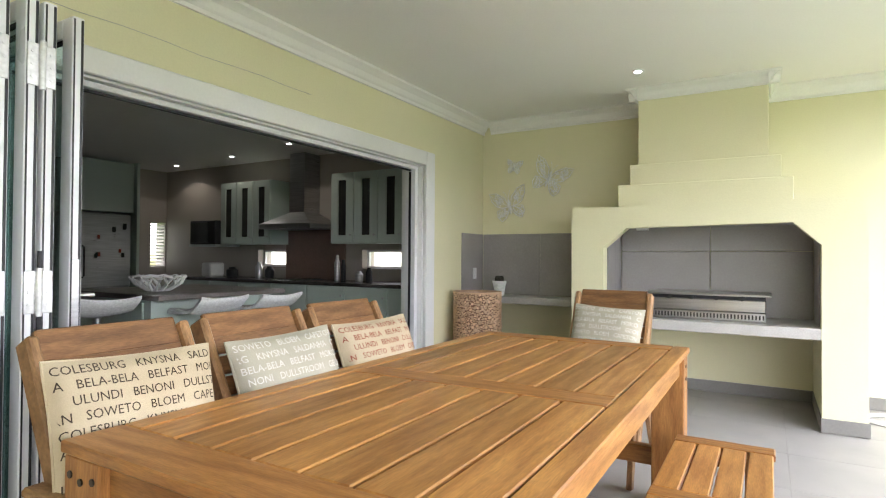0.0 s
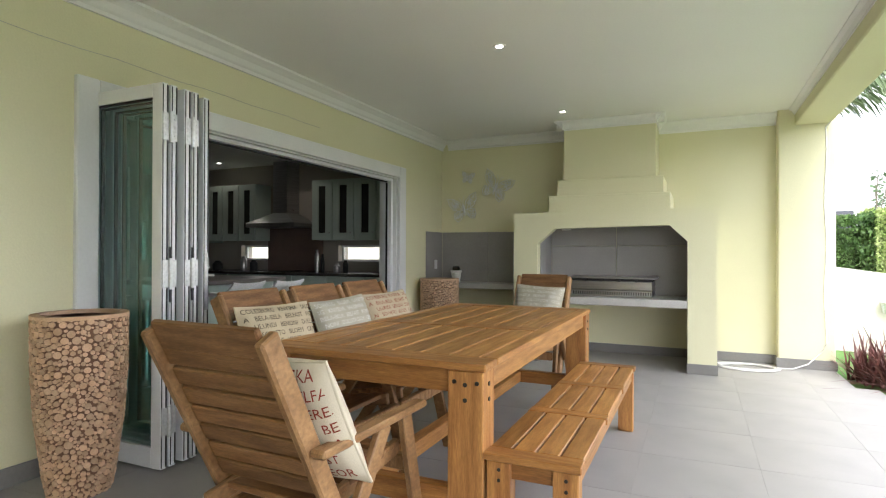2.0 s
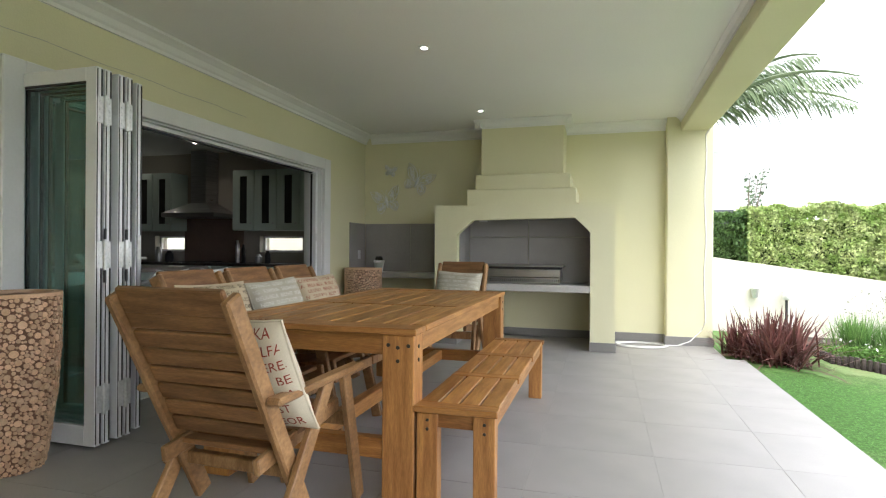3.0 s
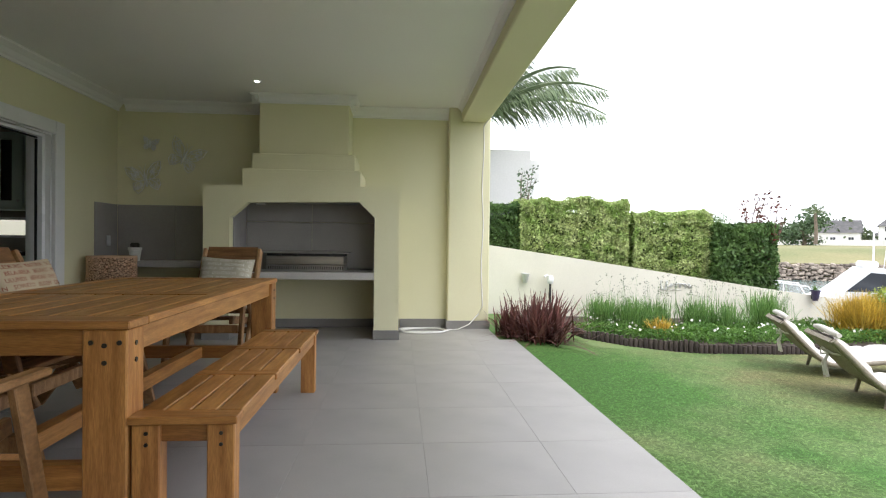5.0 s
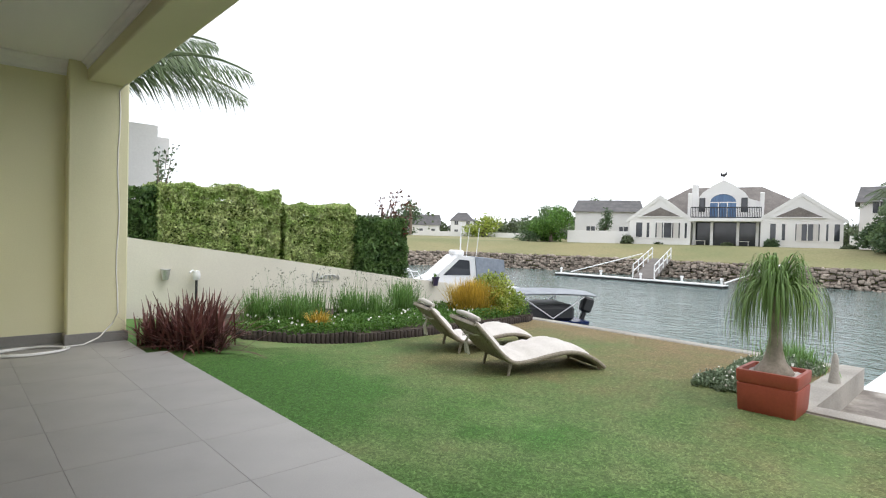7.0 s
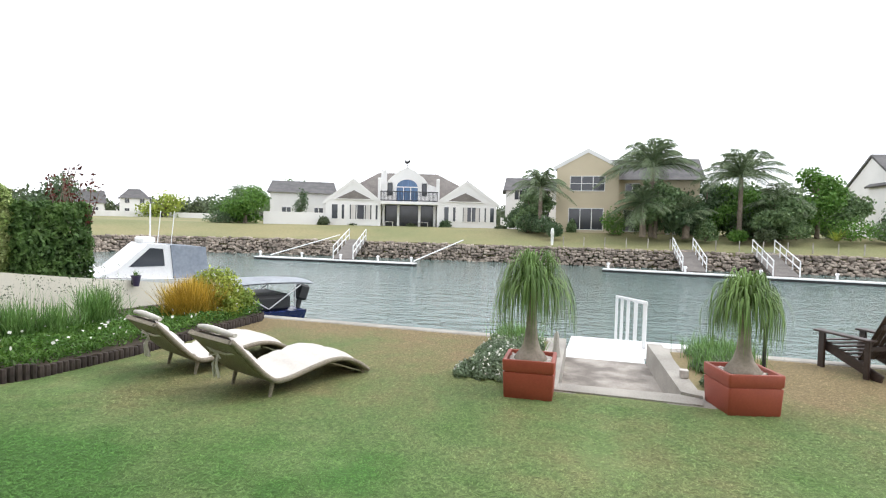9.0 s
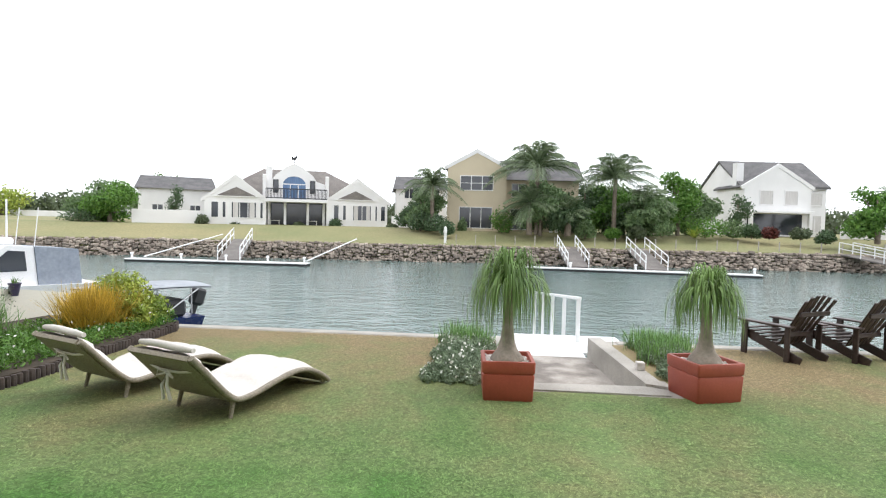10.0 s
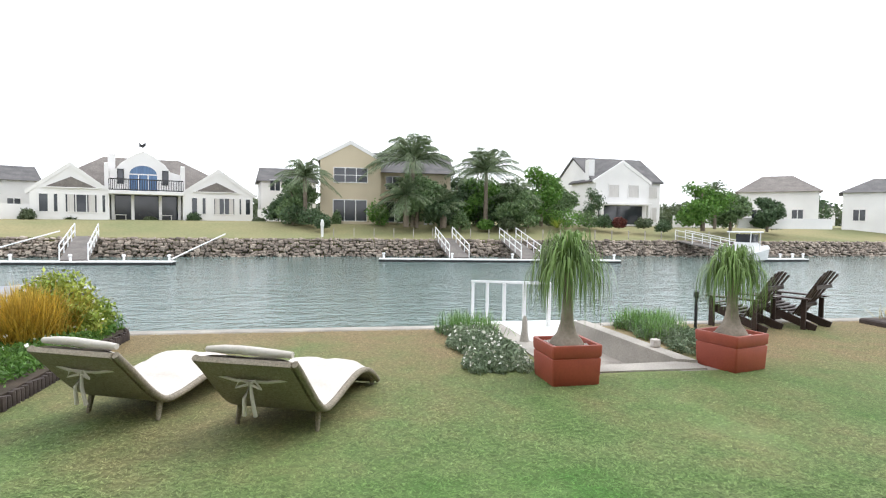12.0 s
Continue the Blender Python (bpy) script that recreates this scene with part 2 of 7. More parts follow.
# cornice: stepped cove along the walls
COVE = [(0, 0), (0.115, 0), (0.115, -0.018), (0.09, -0.03), (0.055, -0.05), (0.035, -0.085), (0.02, -0.1), (0.02, -0.125), (0, -0.125)]
w = Geo()
w.prism([(WX + a, H + b) for a, b in COVE], 1, -3.5, BY)
solid("cornice_west", w, M_CORNICE, "white moulded ceiling cornice", "cornice", kind="structure")
w = Geo()
w.prism([(BY - a, H + b) for a, b in COVE], 0, WX + 0.1, -0.70)
w.prism([(BY - a, H + b) for a, b in COVE], 0, 0.30, 1.63)
w.prism([(5.39 - 0.8 * a, H + 0.8 * b) for a, b in COVE], 0, -0.78, 0.38)
w.prism([(-0.70 - 0.8 * a, H + 0.8 * b) for a, b in COVE], 1, 5.31, BY)
w.prism([(0.30 + 0.8 * a, H + 0.8 * b) for a, b in COVE], 1, 5.31, BY)
solid("cornice_north", w, M_CORNICE, "white moulded cornice returning round the chimney", "cornice", kind="structure")
w = Geo()
w.prism([(1.63 - 0.45 * a, H + 0.5 * b) for a, b in COVE], 1, -3.5, BY)
solid("cornice_east", w, M_CORNICE, "slim white cornice along the edge beam", "cornice", kind="structure")

# skirting
w = Geo()
w.box(0.90, 1.478, BY - 0.014, BY + 0.002, 0, 0.10, 0.003)
w.box(1.466, 1.48, 5.75, BY, 0, 0.10, 0.003)
w.box(1.466, 2.004, 5.726, 5.742, 0, 0.10, 0.003)
w.box(-1.16, 0.64, BY - 0.014, BY + 0.002, 0, 0.10, 0.003)
w.box(WX - 0.002, WX + 0.014, 4.83, BY, 0, 0.10, 0.003)
w.box(WX - 0.002, WX + 0.014, -3.5, 0.92, 0, 0.10, 0.003)
solid("skirting", w, M_SKIRT, "grey tile skirting at the foot of the walls", "skirting", kind="structure")

# door surround and track
w = Geo()
w.box(WX - 0.01, WX + 0.03, 0.93, 1.06, 0, 2.19, 0.006)
w.box(WX - 0.01, WX + 0.03, 4.66, 4.81, 0, 2.19, 0.006)
w.box(WX - 0.01, WX + 0.03, 1.06, 4.66, 2.06, 2.19, 0.006)
w.box(WX - 0.24, WX - 0.012, 1.04, 1.075, 0, 2.09)
w.box(WX - 0.24, WX - 0.012, 4.645, 4.68, 0, 2.09)
w.box(WX - 0.24, WX - 0.012, 1.075, 4.645, 2.05, 2.09)
frame_ob = solid("door_1", w, M_TRIM, "white painted surround of the folding glass doors", "door frame", kind="structure")
g = Geo()
g.box(WX - 0.17, WX - 0.06, 1.075, 4.645, 2.02, 2.05, 0.003)
g.box(WX - 0.17, WX - 0.06, 4.60, 4.645, 0, 2.02, 0.003)
part("track", g, M_FRAME, frame_ob, "white aluminium folding track")
g = Geo()
g.box(WX - 0.125, WX - 0.105, 1.08, 4.60, 2.008, 2.02)
g.box(WX - 0.125, WX - 0.105, 4.588, 4.60, 0, 2.0)
part("seal", g, M_SEAL, frame_ob, "black rubber seal")
g = Geo()
g.box(WX - 0.2, WX - 0.0, 1.06, 4.66, 0.001, 0.012)
part("threshold", g, M_FRAME, frame_ob, "aluminium threshold")

# folding leaves, stacked square to the wall
stack = thing("folding_door", "white aluminium folding glass door leaves stacked open", "door", pose(WX, 0, 0.02))
X0, X1, Z1 = -0.10, 0.56, 2.09
for k, y in enumerate((1.045, 1.102, 1.19, 1.247, 1.36)):
    g = Geo()
    x1 = X1 if k < 4 else X1 - 0.04
    g.box(X0, X0 + 0.07, y, y + 0.042, 0, Z1, 0.003)
    g.box(x1 - 0.075, x1, y, y + 0.042, 0, Z1, 0.003)
    g.box(X0 + 0.07, x1 - 0.075, y, y + 0.042, Z1 - 0.075, Z1, 0.003)
    g.box(X0 + 0.07, x1 - 0.075, y, y + 0.042, 0, 0.11, 0.003)
    leaf = part("leaf", g, M_FRAME, stack)
    g = Geo()
    g.box(X0 + 0.068, x1 - 0.073, y + 0.017, y + 0.025, 0.108, Z1 - 0.073)
    pane = part("pane", g, M_GLASS, leaf, "green tinted glass pane")
    pane.visible_shadow = False
    g = Geo()
    for xa in (X0 + 0.07, x1 - 0.083):
        g.box(xa, xa + 0.008, y + 0.008, y + 0.034, 0.11, Z1 - 0.075)
    g.box(X0 + 0.07, x1 - 0.075, y + 0.008, y + 0.034, Z1 - 0.083, Z1 - 0.075)
    g.box(x1 - 0.002, x1 + 0.003, y + 0.030, y + 0.038, 0.01, Z1 - 0.01)
    g.box(x1 - 0.002, x1 + 0.003, y + 0.004, y + 0.009, 0.01, Z1 - 0.01)
    part("seal", g, M_SEAL, leaf, "black rubber seal")
for y in (1.0945, 1.2395):
    for z in (0.18, 0.98, 1.78):
        g = Geo()
        g.box(X1, X1 + 0.006, y - 0.045, y - 0.006, z, z + 0.15, 0.002)
        g.box(X1, X1 + 0.006, y + 0.006, y + 0.045, z, z + 0.15, 0.002)
        g.tube([(X1 + 0.01, y, z - 0.01), (X1 + 0.01, y, z + 0.16)], 0.011, 10)
        for dy in (-0.03, 0.03):
            for dz in (0.03, 0.075, 0.12):
                g.tube([(X1 + 0.005, y + dy, z + dz), (X1 + 0.009, y + dy, z + dz)], 0.006, 6)
        part("hinge", g, M_HINGE, stack, "satin metal hinge", 40)
    g = Geo()
    g.tube([(X1 + 0.012, y, 1.13), (X1 + 0.012, y, 1.2)], 0.008, 8)
    g.tube([(X1 + 0.012, y, 0.2 + 0.7), (X1 + 0.012, y, 0.97)], 0.008, 8)
    part("bolt", g, M_SEAL, stack, "black flush bolt")
g = Geo()
g.box(X1 - 0.085, X1 - 0.045, 1.402, 1.407, 0.9, 1.12, 0.002)
g.tube([(X1 - 0.06, 1.405, 1.03), (X1 - 0.06, 1.455, 1.03), (X1 - 0.17, 1.46, 1.03)], 0.009, 8)
g.box(X1 - 0.04, X1 - 0.036, 1.368, 1.394, 0.83, 1.17, 0.001)
part("door_handle", g, M_STEEL, stack, "steel lever handle with lock plate", 40)

# ---- braai (built-in barbecue) ----
braai = thing("braai_fireplace", "stepped plastered built-in barbecue with open hearth and chimney", "fireplace", pose(0, 0, 0))
F = 4.98
g = Geo()
OUT = [(-1.17, 0.002), (-0.90, 0.002), (-0.90, 1.29), (-0.71, 1.455), (0.45, 1.475), (0.62, 1.31), (0.62, 0.002), (0.885, 0.002), (0.885, 1.645), (-1.17, 1.63)]
g.prism(OUT, 1, F, F + 0.12)
for xa, xb in ((-1.17, -0.90), (0.62, 0.885)):
    p = Geo()
    p.box(xa, xb, F + 0.12, BY, 0.002, 1.63)
    part("pier", p, M_PLASTER, braai)
part("hood_front", g, M_PLASTER, braai)
g = Geo()
g.box(-0.90, 0.62, F + 0.12, BY, 1.50, 1.635)
part("hood_top", g, M_PLASTER, braai)
g = Geo()
g.box(-0.80, 0.46, 5.07, BY, 1.636, 1.82, 0.006)
part("lower_step", g, M_PLASTER, braai)
g = Geo()
g.box(-0.735, 0.385, 5.22, BY, 1.821, 2.01, 0.006)
part("upper_step", g, M_PLASTER, braai)
g = Geo()
g.box(-0.70, 0.30, 5.39, BY, 2.011, H, 0.006)
part("chimney", g, M_PLASTER, braai)
g = Geo()
g.box(-0.898, 0.618, F - 0.012, BY - 0.002, 0.64, 0.72, 0.006)
part("shelf", g, M_STONE, braai, "pale grey stone hearth shelf")
g = Geo()
g.box(0.612, 0.893, F - 0.012, BY, 0.001, 0.10, 0.003)
part("skirting", g, M_SKIRT, braai, "grey tile skirting")
g = Geo()
g.box(-1.178, -0.892, F - 0.012, BY, 0.001, 0.10, 0.003)
part("skirting", g, M_SKIRT, braai, "grey tile skirting")
lining = thing("hearth_lining", "grey tiled lining inside the barbecue hearth", "tiling", pose(0, 0, 0))
for x0, x1 in ((-0.888, -0.14), (-0.136, 0.608)):
    for z0, z1 in ((0.722, 1.27), (1.274, 1.498)):
        g = Geo()
        g.box(x0, x1, 5.60, 5.612, z0, z1, 0.002)
        part("tile", g, M_SPLASH, lining)
for xa in (-0.899, 0.609):
    for y0, y1 in ((F + 0.122, 5.36), (5.364, 5.6)):
        g = Geo()
        g.box(xa, xa + 0.010, y0, y1, 0.722, 1.498, 0.002)
        part("tile", g, M_SPLASH, lining)
g = Geo()
g.box(-0.888, 0.608, F + 0.122, 5.6, 1.485, 1.497)
part("soffit_tile", g, M_SPLASH, lining)
g = Geo()
g.box(-0.66, -0.56, F + 0.13, F + 0.16, 1.44, 1.47, 0.004)
solid("hearth_light", g, M_HINGE, "small metal light fitting under the hearth hood", "light")

grill = thing("gas_grill", "stainless steel drop-in gas grill on the hearth shelf", "grill", pose(-0.14, 5.27, 0.72))
g = Geo()
g.box(-0.42, 0.42, -0.11, 0.28, 0.004, 0.07, 0.004)
part("base", g, M_STEEL, grill)
g = Geo()
g.box(-0.42, 0.42, -0.105, 0.28, 0.075, 0.165, 0.004)
part("body", g, M_STEEL, grill)
g = Geo()
g.box(-0.46, 0.46, -0.13, 0.30, 0.195, 0.212, 0.004)
part("top", g, M_STEEL, grill)
g = Geo()
g.box(-0.42, 0.42, -0.07, 0.28, 0.166, 0.194)
for k in range(34):
    x = -0.40 + k * 0.0242
    g.box(x, x + 0.012, -0.113, -0.109, 0.02, 0.055)
part("vents", g, M_SEAL, grill, "dark vent slots")
for x in (-0.27, -0.1, 0.08, 0.26):
    g = Geo()
    g.lathe([(0.0, 0), (0.022, 0), (0.02, 0.03), (0.0, 0.032)], 14)
    g.moved(pose(x, -0.075, 0.18, 90))
    part("knob", g, M_SEAL, grill, "black control knob", 40)

# side counter with tiled splashback
g = Geo()
g.box(WX, -1.172, 5.56, BY, 0.73, 0.80, 0.005)
solid("side_counter", g, M_STONE, "pale stone counter shelf beside the braai", "counter")
splash = thing("splashback", "grey tiled splashback above the side counter", "tiling", pose(0, 0, 0))
for x0, x1 in ((WX + 0.012, -1.80), (-1.796, -1.174)):
    g = Geo()
    g.box(x0, x1, BY - 0.010, BY + 0.002, 0.801, 1.46, 0.002)
    part("tile", g, M_SPLASH, splash)
g = Geo()
g.box(WX - 0.002, WX + 0.010, 5.40, BY - 0.012, 0.801, 1.46, 0.002)
part("tile", g, M_SPLASH, splash)
g = Geo()
g.box(WX + 0.010, WX + 0.018, 5.64, 5.72, 0.97, 1.09, 0.003)
g.box(WX + 0.018, WX + 0.022, 5.66, 5.70, 1.05, 1.07, 0.001)
g.box(WX + 0.018, WX + 0.022, 5.66, 5.70, 0.995, 1.015, 0.001)
solid("wall_socket", g, M_FRAME, "white plastic wall socket on grey tiles", "socket")

# ceiling downlights
for x, y in ((-0.61, 2.80), (-0.60, 4.87), (-0.61, 0.72)):
    d = thing("downlight", "small round recessed ceiling downlight, switched on", "downlight", pose(x, y, H), "patio downlights")
    g = Geo()
    g.lathe([(0.048, -0.006), (0.05, 0.0), (0.036, 0.001), (0.036, -0.004)], 20)
    part("ring", g, M_FRAME, d, "", 40)
    g = Geo()
    g.lathe([(0.0, -0.009), (0.024, -0.009), (0.026, -0.006), (0.0, -0.0055)], 16)
    part("bulb", g, M_LAMP, d, "glowing bulb")

# cable along the beam and the column
g = Geo()
pts = [(1.955, -3.0 + 0.35 * k, 2.56 + 0.012 * math.sin(k * 1.7)) for k in range(25)] + [(1.93, 5.6, 2.53), (1.9, 5.735, 2.48)]
pts += [(1.90 + 0.01 * math.sin(k * 1.3), 5.735, 2.48 - 0.2 * k) for k in range(1, 12)] + [(1.86, 5.72, 0.18), (1.74, 5.68, 0.06), (1.6, 5.62, 0.012), (1.45, 5.6, 0.01)]
g.tube(pts, 0.007, 6)
for k in range(0, 24, 3):
    g.box(1.948, 1.962, -3.0 + 0.35 * k - 0.02, -3.0 + 0.35 * k + 0.02, 2.55, 2.585, 0.002)
solid("cable", g, M_CORNICE, "thin white cable clipped along the beam and column", "cable", smooth=60)
g = Geo()
pts = []
for k in range(90):
    a = 2 * math.pi * k / 30
    r = 0.24 + 0.02 * math.sin(k * 0.37)
    pts.append((1.18 + r * 1.15 * math.cos(a), 5.52 + r * 0.7 * math.sin(a), 0.012 + 0.004 * (k // 30)))
g.tube(pts, 0.008, 6)
solid("coiled_cord", g, M_CORNICE, "coil of white cord lying on the tiles", "cord", smooth=60)

g = Geo()
g.tube([(WX + 0.004, 0.3 + 0.22 * k, 2.345 + 0.006 * math.sin(k * 1.9)) for k in range(14)], 0.0016, 5)
solid("wall_wire", g, M_STONE, "thin pale wire running along the wall above the doors", "wire")

# ---- furniture of the patio ----
def bolts(g, spots, axis, r=0.009):
    for p in spots:
        q = list(p)
        q[axis] += 0.004 if axis == 0 else -0.004
        g.tube([p, q], r, 8)


table = thing("dining_table", "large slatted teak dining table with thick legs", "table", pose(-1.16, 0.96, 0))
TW, TL, TZ = 1.12, 2.34, 0.765
for y0, y1 in ((0, 0.15), (1.0, 1.13), (TL - 0.13, TL)):
    g = Geo()
    g.box(0.075 if y0 else 0.0, TW - 0.075 if y0 else TW, y0, y1, TZ - 0.03, TZ, 0.004)
    part("cross_board", g, M_TEAKX, table)
for xa in (0, TW - 0.073):
    g = Geo()
    g.box(xa, xa + 0.073, 0.152, TL, TZ - 0.03, TZ, 0.004)
    part("edge_board", g, M_TEAK, table)
pitch = (TW - 0.15) / 7
for y0, y1 in ((0.153, 0.998), (1.132, TL - 0.132)):
    for k in range(7):
        g = Geo()
        g.box(0.075 + k * pitch + 0.005, 0.075 + (k + 1) * pitch - 0.005, y0, y1, TZ - 0.028, TZ - 0.001, 0.004)
        part("slat", g, M_TEAK, table)
for a in ((0.03, 0.055, 0.09, TL - 0.09), (TW - 0.055, TW - 0.03, 0.09, TL - 0.09)):
    g = Geo()
    g.box(*a, TZ - 0.125, TZ - 0.031, 0.003)
    part("apron", g, M_TEAK, table)
for y in (0.03, TL - 0.055):
    g = Geo()
    g.box(0.1, TW - 0.1, y, y + 0.025, TZ - 0.125, TZ - 0.031, 0.003)
    part("apron", g, M_TEAKX, table)
for x in (0.01, TW - 0.16):
    for y in (0.005, TL - 0.135):
        g = Geo()
        g.box(x, x + 0.15, y, y + 0.13, 0, TZ - 0.031, 0.005)
        leg = part("leg", g, M_TEAKZ, table)
        spots = [((x + 0.15, y + 0.065, z), 0) for z in (0.62, 0.68)]
        if y < 1:
            spots += [((x + 0.075, y, 0.62), 1), ((x + 0.075, y, 0.68), 1), ((x + 0.03, y, 0.69), 1), ((x + 0.125, y, 0.69), 1)]
        for spot, axis in spots:
            g = Geo()
            bolts(g, [spot], axis)
            part("bolt", g, M_BOLT, leg, "dark bolt head")
for y in (0.02, TL - 0.08):
    g = Geo()
    g.box(0.15, TW - 0.15, y, y + 0.06, 0.17, 0.26, 0.004)
    part("stretcher", g, M_TEAKX, table)
g = Geo()
g.box(TW / 2 - 0.035, TW / 2 + 0.035, 0.08, TL - 0.08, 0.175, 0.255, 0.004)
part("stretcher", g, M_TEAK, table)

bench = thing("bench", "slatted teak bench beside the dining table", "bench", pose(-0.05, 0.96, 0))
BW, BL, BZ = 0.375, 1.98, 0.43
for y0, y1 in ((0, 0.09), (0.64, 0.72), (1.26, 1.34), (BL - 0.09, BL)):
    g = Geo()
    g.box(0, BW, y0, y1, BZ - 0.028, BZ, 0.004)
    part("cross_board", g, M_TEAKX, bench)
for y0, y1 in ((0.092, 0.638), (0.722, 1.258), (1.342, BL - 0.092)):
    for k in range(4):
        g = Geo()
        g.box(0.002 + k * 0.0935, 0.002 + k * 0.0935 + 0.085, y0, y1, BZ - 0.026, BZ - 0.001, 0.004)
        part("slat", g, M_TEAK, bench)
for xa in (0.02, BW - 0.045):
    g = Geo()
    g.box(xa, xa + 0.025, 0.08, BL - 0.08, BZ - 0.095, BZ - 0.029, 0.003)
    part("apron", g, M_TEAK, bench)
for x in (0.012, BW - 0.107):
    for y in (0.012, BL - 0.082):
        g = Geo()
        g.box(x, x + 0.095, y, y + 0.07, 0, BZ - 0.029, 0.004)
        leg = part("leg", g, M_TEAKZ, bench)
        if y < 1:
            for z in (0.33, 0.37):
                g = Geo()
                bolts(g, [(x + 0.05, y, z)], 1, 0.007)
                part("bolt", g, M_BOLT, leg, "dark bolt head")
for y in (0.03, BL - 0.06):
    g = Geo()
    g.box(0.05, BW - 0.05, y, y + 0.03, BZ - 0.095, BZ - 0.03, 0.003)
    part("rail", g, M_TEAKX, bench)


def garden_chair(m):
    """Reclining slatted armchair; faces +y, its back at the -y end."""
    c = thing("garden_armchair", "weathered slatted teak garden armchair", "chair", m, "chairs round the table")
    top, foot = Vector((0, -0.26, 0.965)), Vector((0, 0.17, 0.12))
    for s in (-1, 1):
        g = Geo()
        g.beam((s * 0.235, foot.y, foot.z), (s * 0.235, top.y, top.z), 0.035, 0.075, 0.008)
        part("back_stile", g, M_CHAIRY, c)
    d = (top - foot).normalized()
    for k in range(8):
        p = foot.lerp(top, 0.40 + 0.082 * k)
        g = Geo()
        m2 = Matrix.Translation(p) @ Matrix.Rotation(-math.atan2(d.y, d.z), 4, "X")
        hh = 0.0335 if k < 7 else 0.05
        g.box(-0.217, 0.217, -0.012, 0.012, -hh, hh, 0.005, m2)
        part("back_slat", g, M_CHAIR, c)
    for k in range(6):
        g = Geo()
        y = 0.0 + k * 0.078
        z = 0.385 + k * 0.012
        g.box(-0.215, 0.215, y, y + 0.066, z - 0.011, z + 0.011, 0.004)
        part("seat_slat", g, M_CHAIR, c)
    for s in (-1, 1):
        g = Geo()
        g.beam((s * 0.2, -0.08, 0.355), (s * 0.2, 0.49, 0.435), 0.028, 0.06, 0.005)
        part("seat_rail", g, M_CHAIRY, c)
        g = Geo()
        g.beam((s * 0.282, -0.10, 0.597), (s * 0.282, 0.54, 0.603), 0.06, 0.028, 0.008)
        part("armrest", g, M_CHAIRY, c)
        g = Geo()
        g.beam((s * 0.276, -0.13, 0.002), (s * 0.276, 0.28, 0.588), 0.028, 0.065, 0.004)
        part("leg", g, M_CHAIRY, c)
        g = Geo()
        g.beam((s * 0.276, 0.56, 0.002), (s * 0.276, 0.42, 0.588), 0.028, 0.065, 0.004)
        part("leg", g, M_CHAIRY, c)
    g = Geo()
    g.box(-0.262, 0.262, 0.485, 0.525, 0.34, 0.40, 0.005)
    part("front_rail", g, M_CHAIRY, c)
    g = Geo()
    g.box(-0.262, 0.262, 0.06, 0.10, 0.27, 0.32, 0.005)
    part("rear_rail", g, M_CHAIRY, c)
    return c


first = garden_chair(pose(-0.60, 0.40, 0, 0, 0, -2))
SIDE = [(-1.25, 1.27), (-1.25, 1.82), (-1.25, 2.37)]
for x, y in SIDE:
    copy_thing(first, pose(x, y, 0, 0, 0, -90))
copy_thing(first, pose(-0.60, 3.84, 0, 0, 0, 180))

# cushions printed with town names
def cushion_height(u, v):
    e = max(0.0, (1 - abs(u) ** 2.6)) * max(0.0, (1 - abs(v) ** 2.6))
    return 0.078 * e ** 0.45 + 0.004


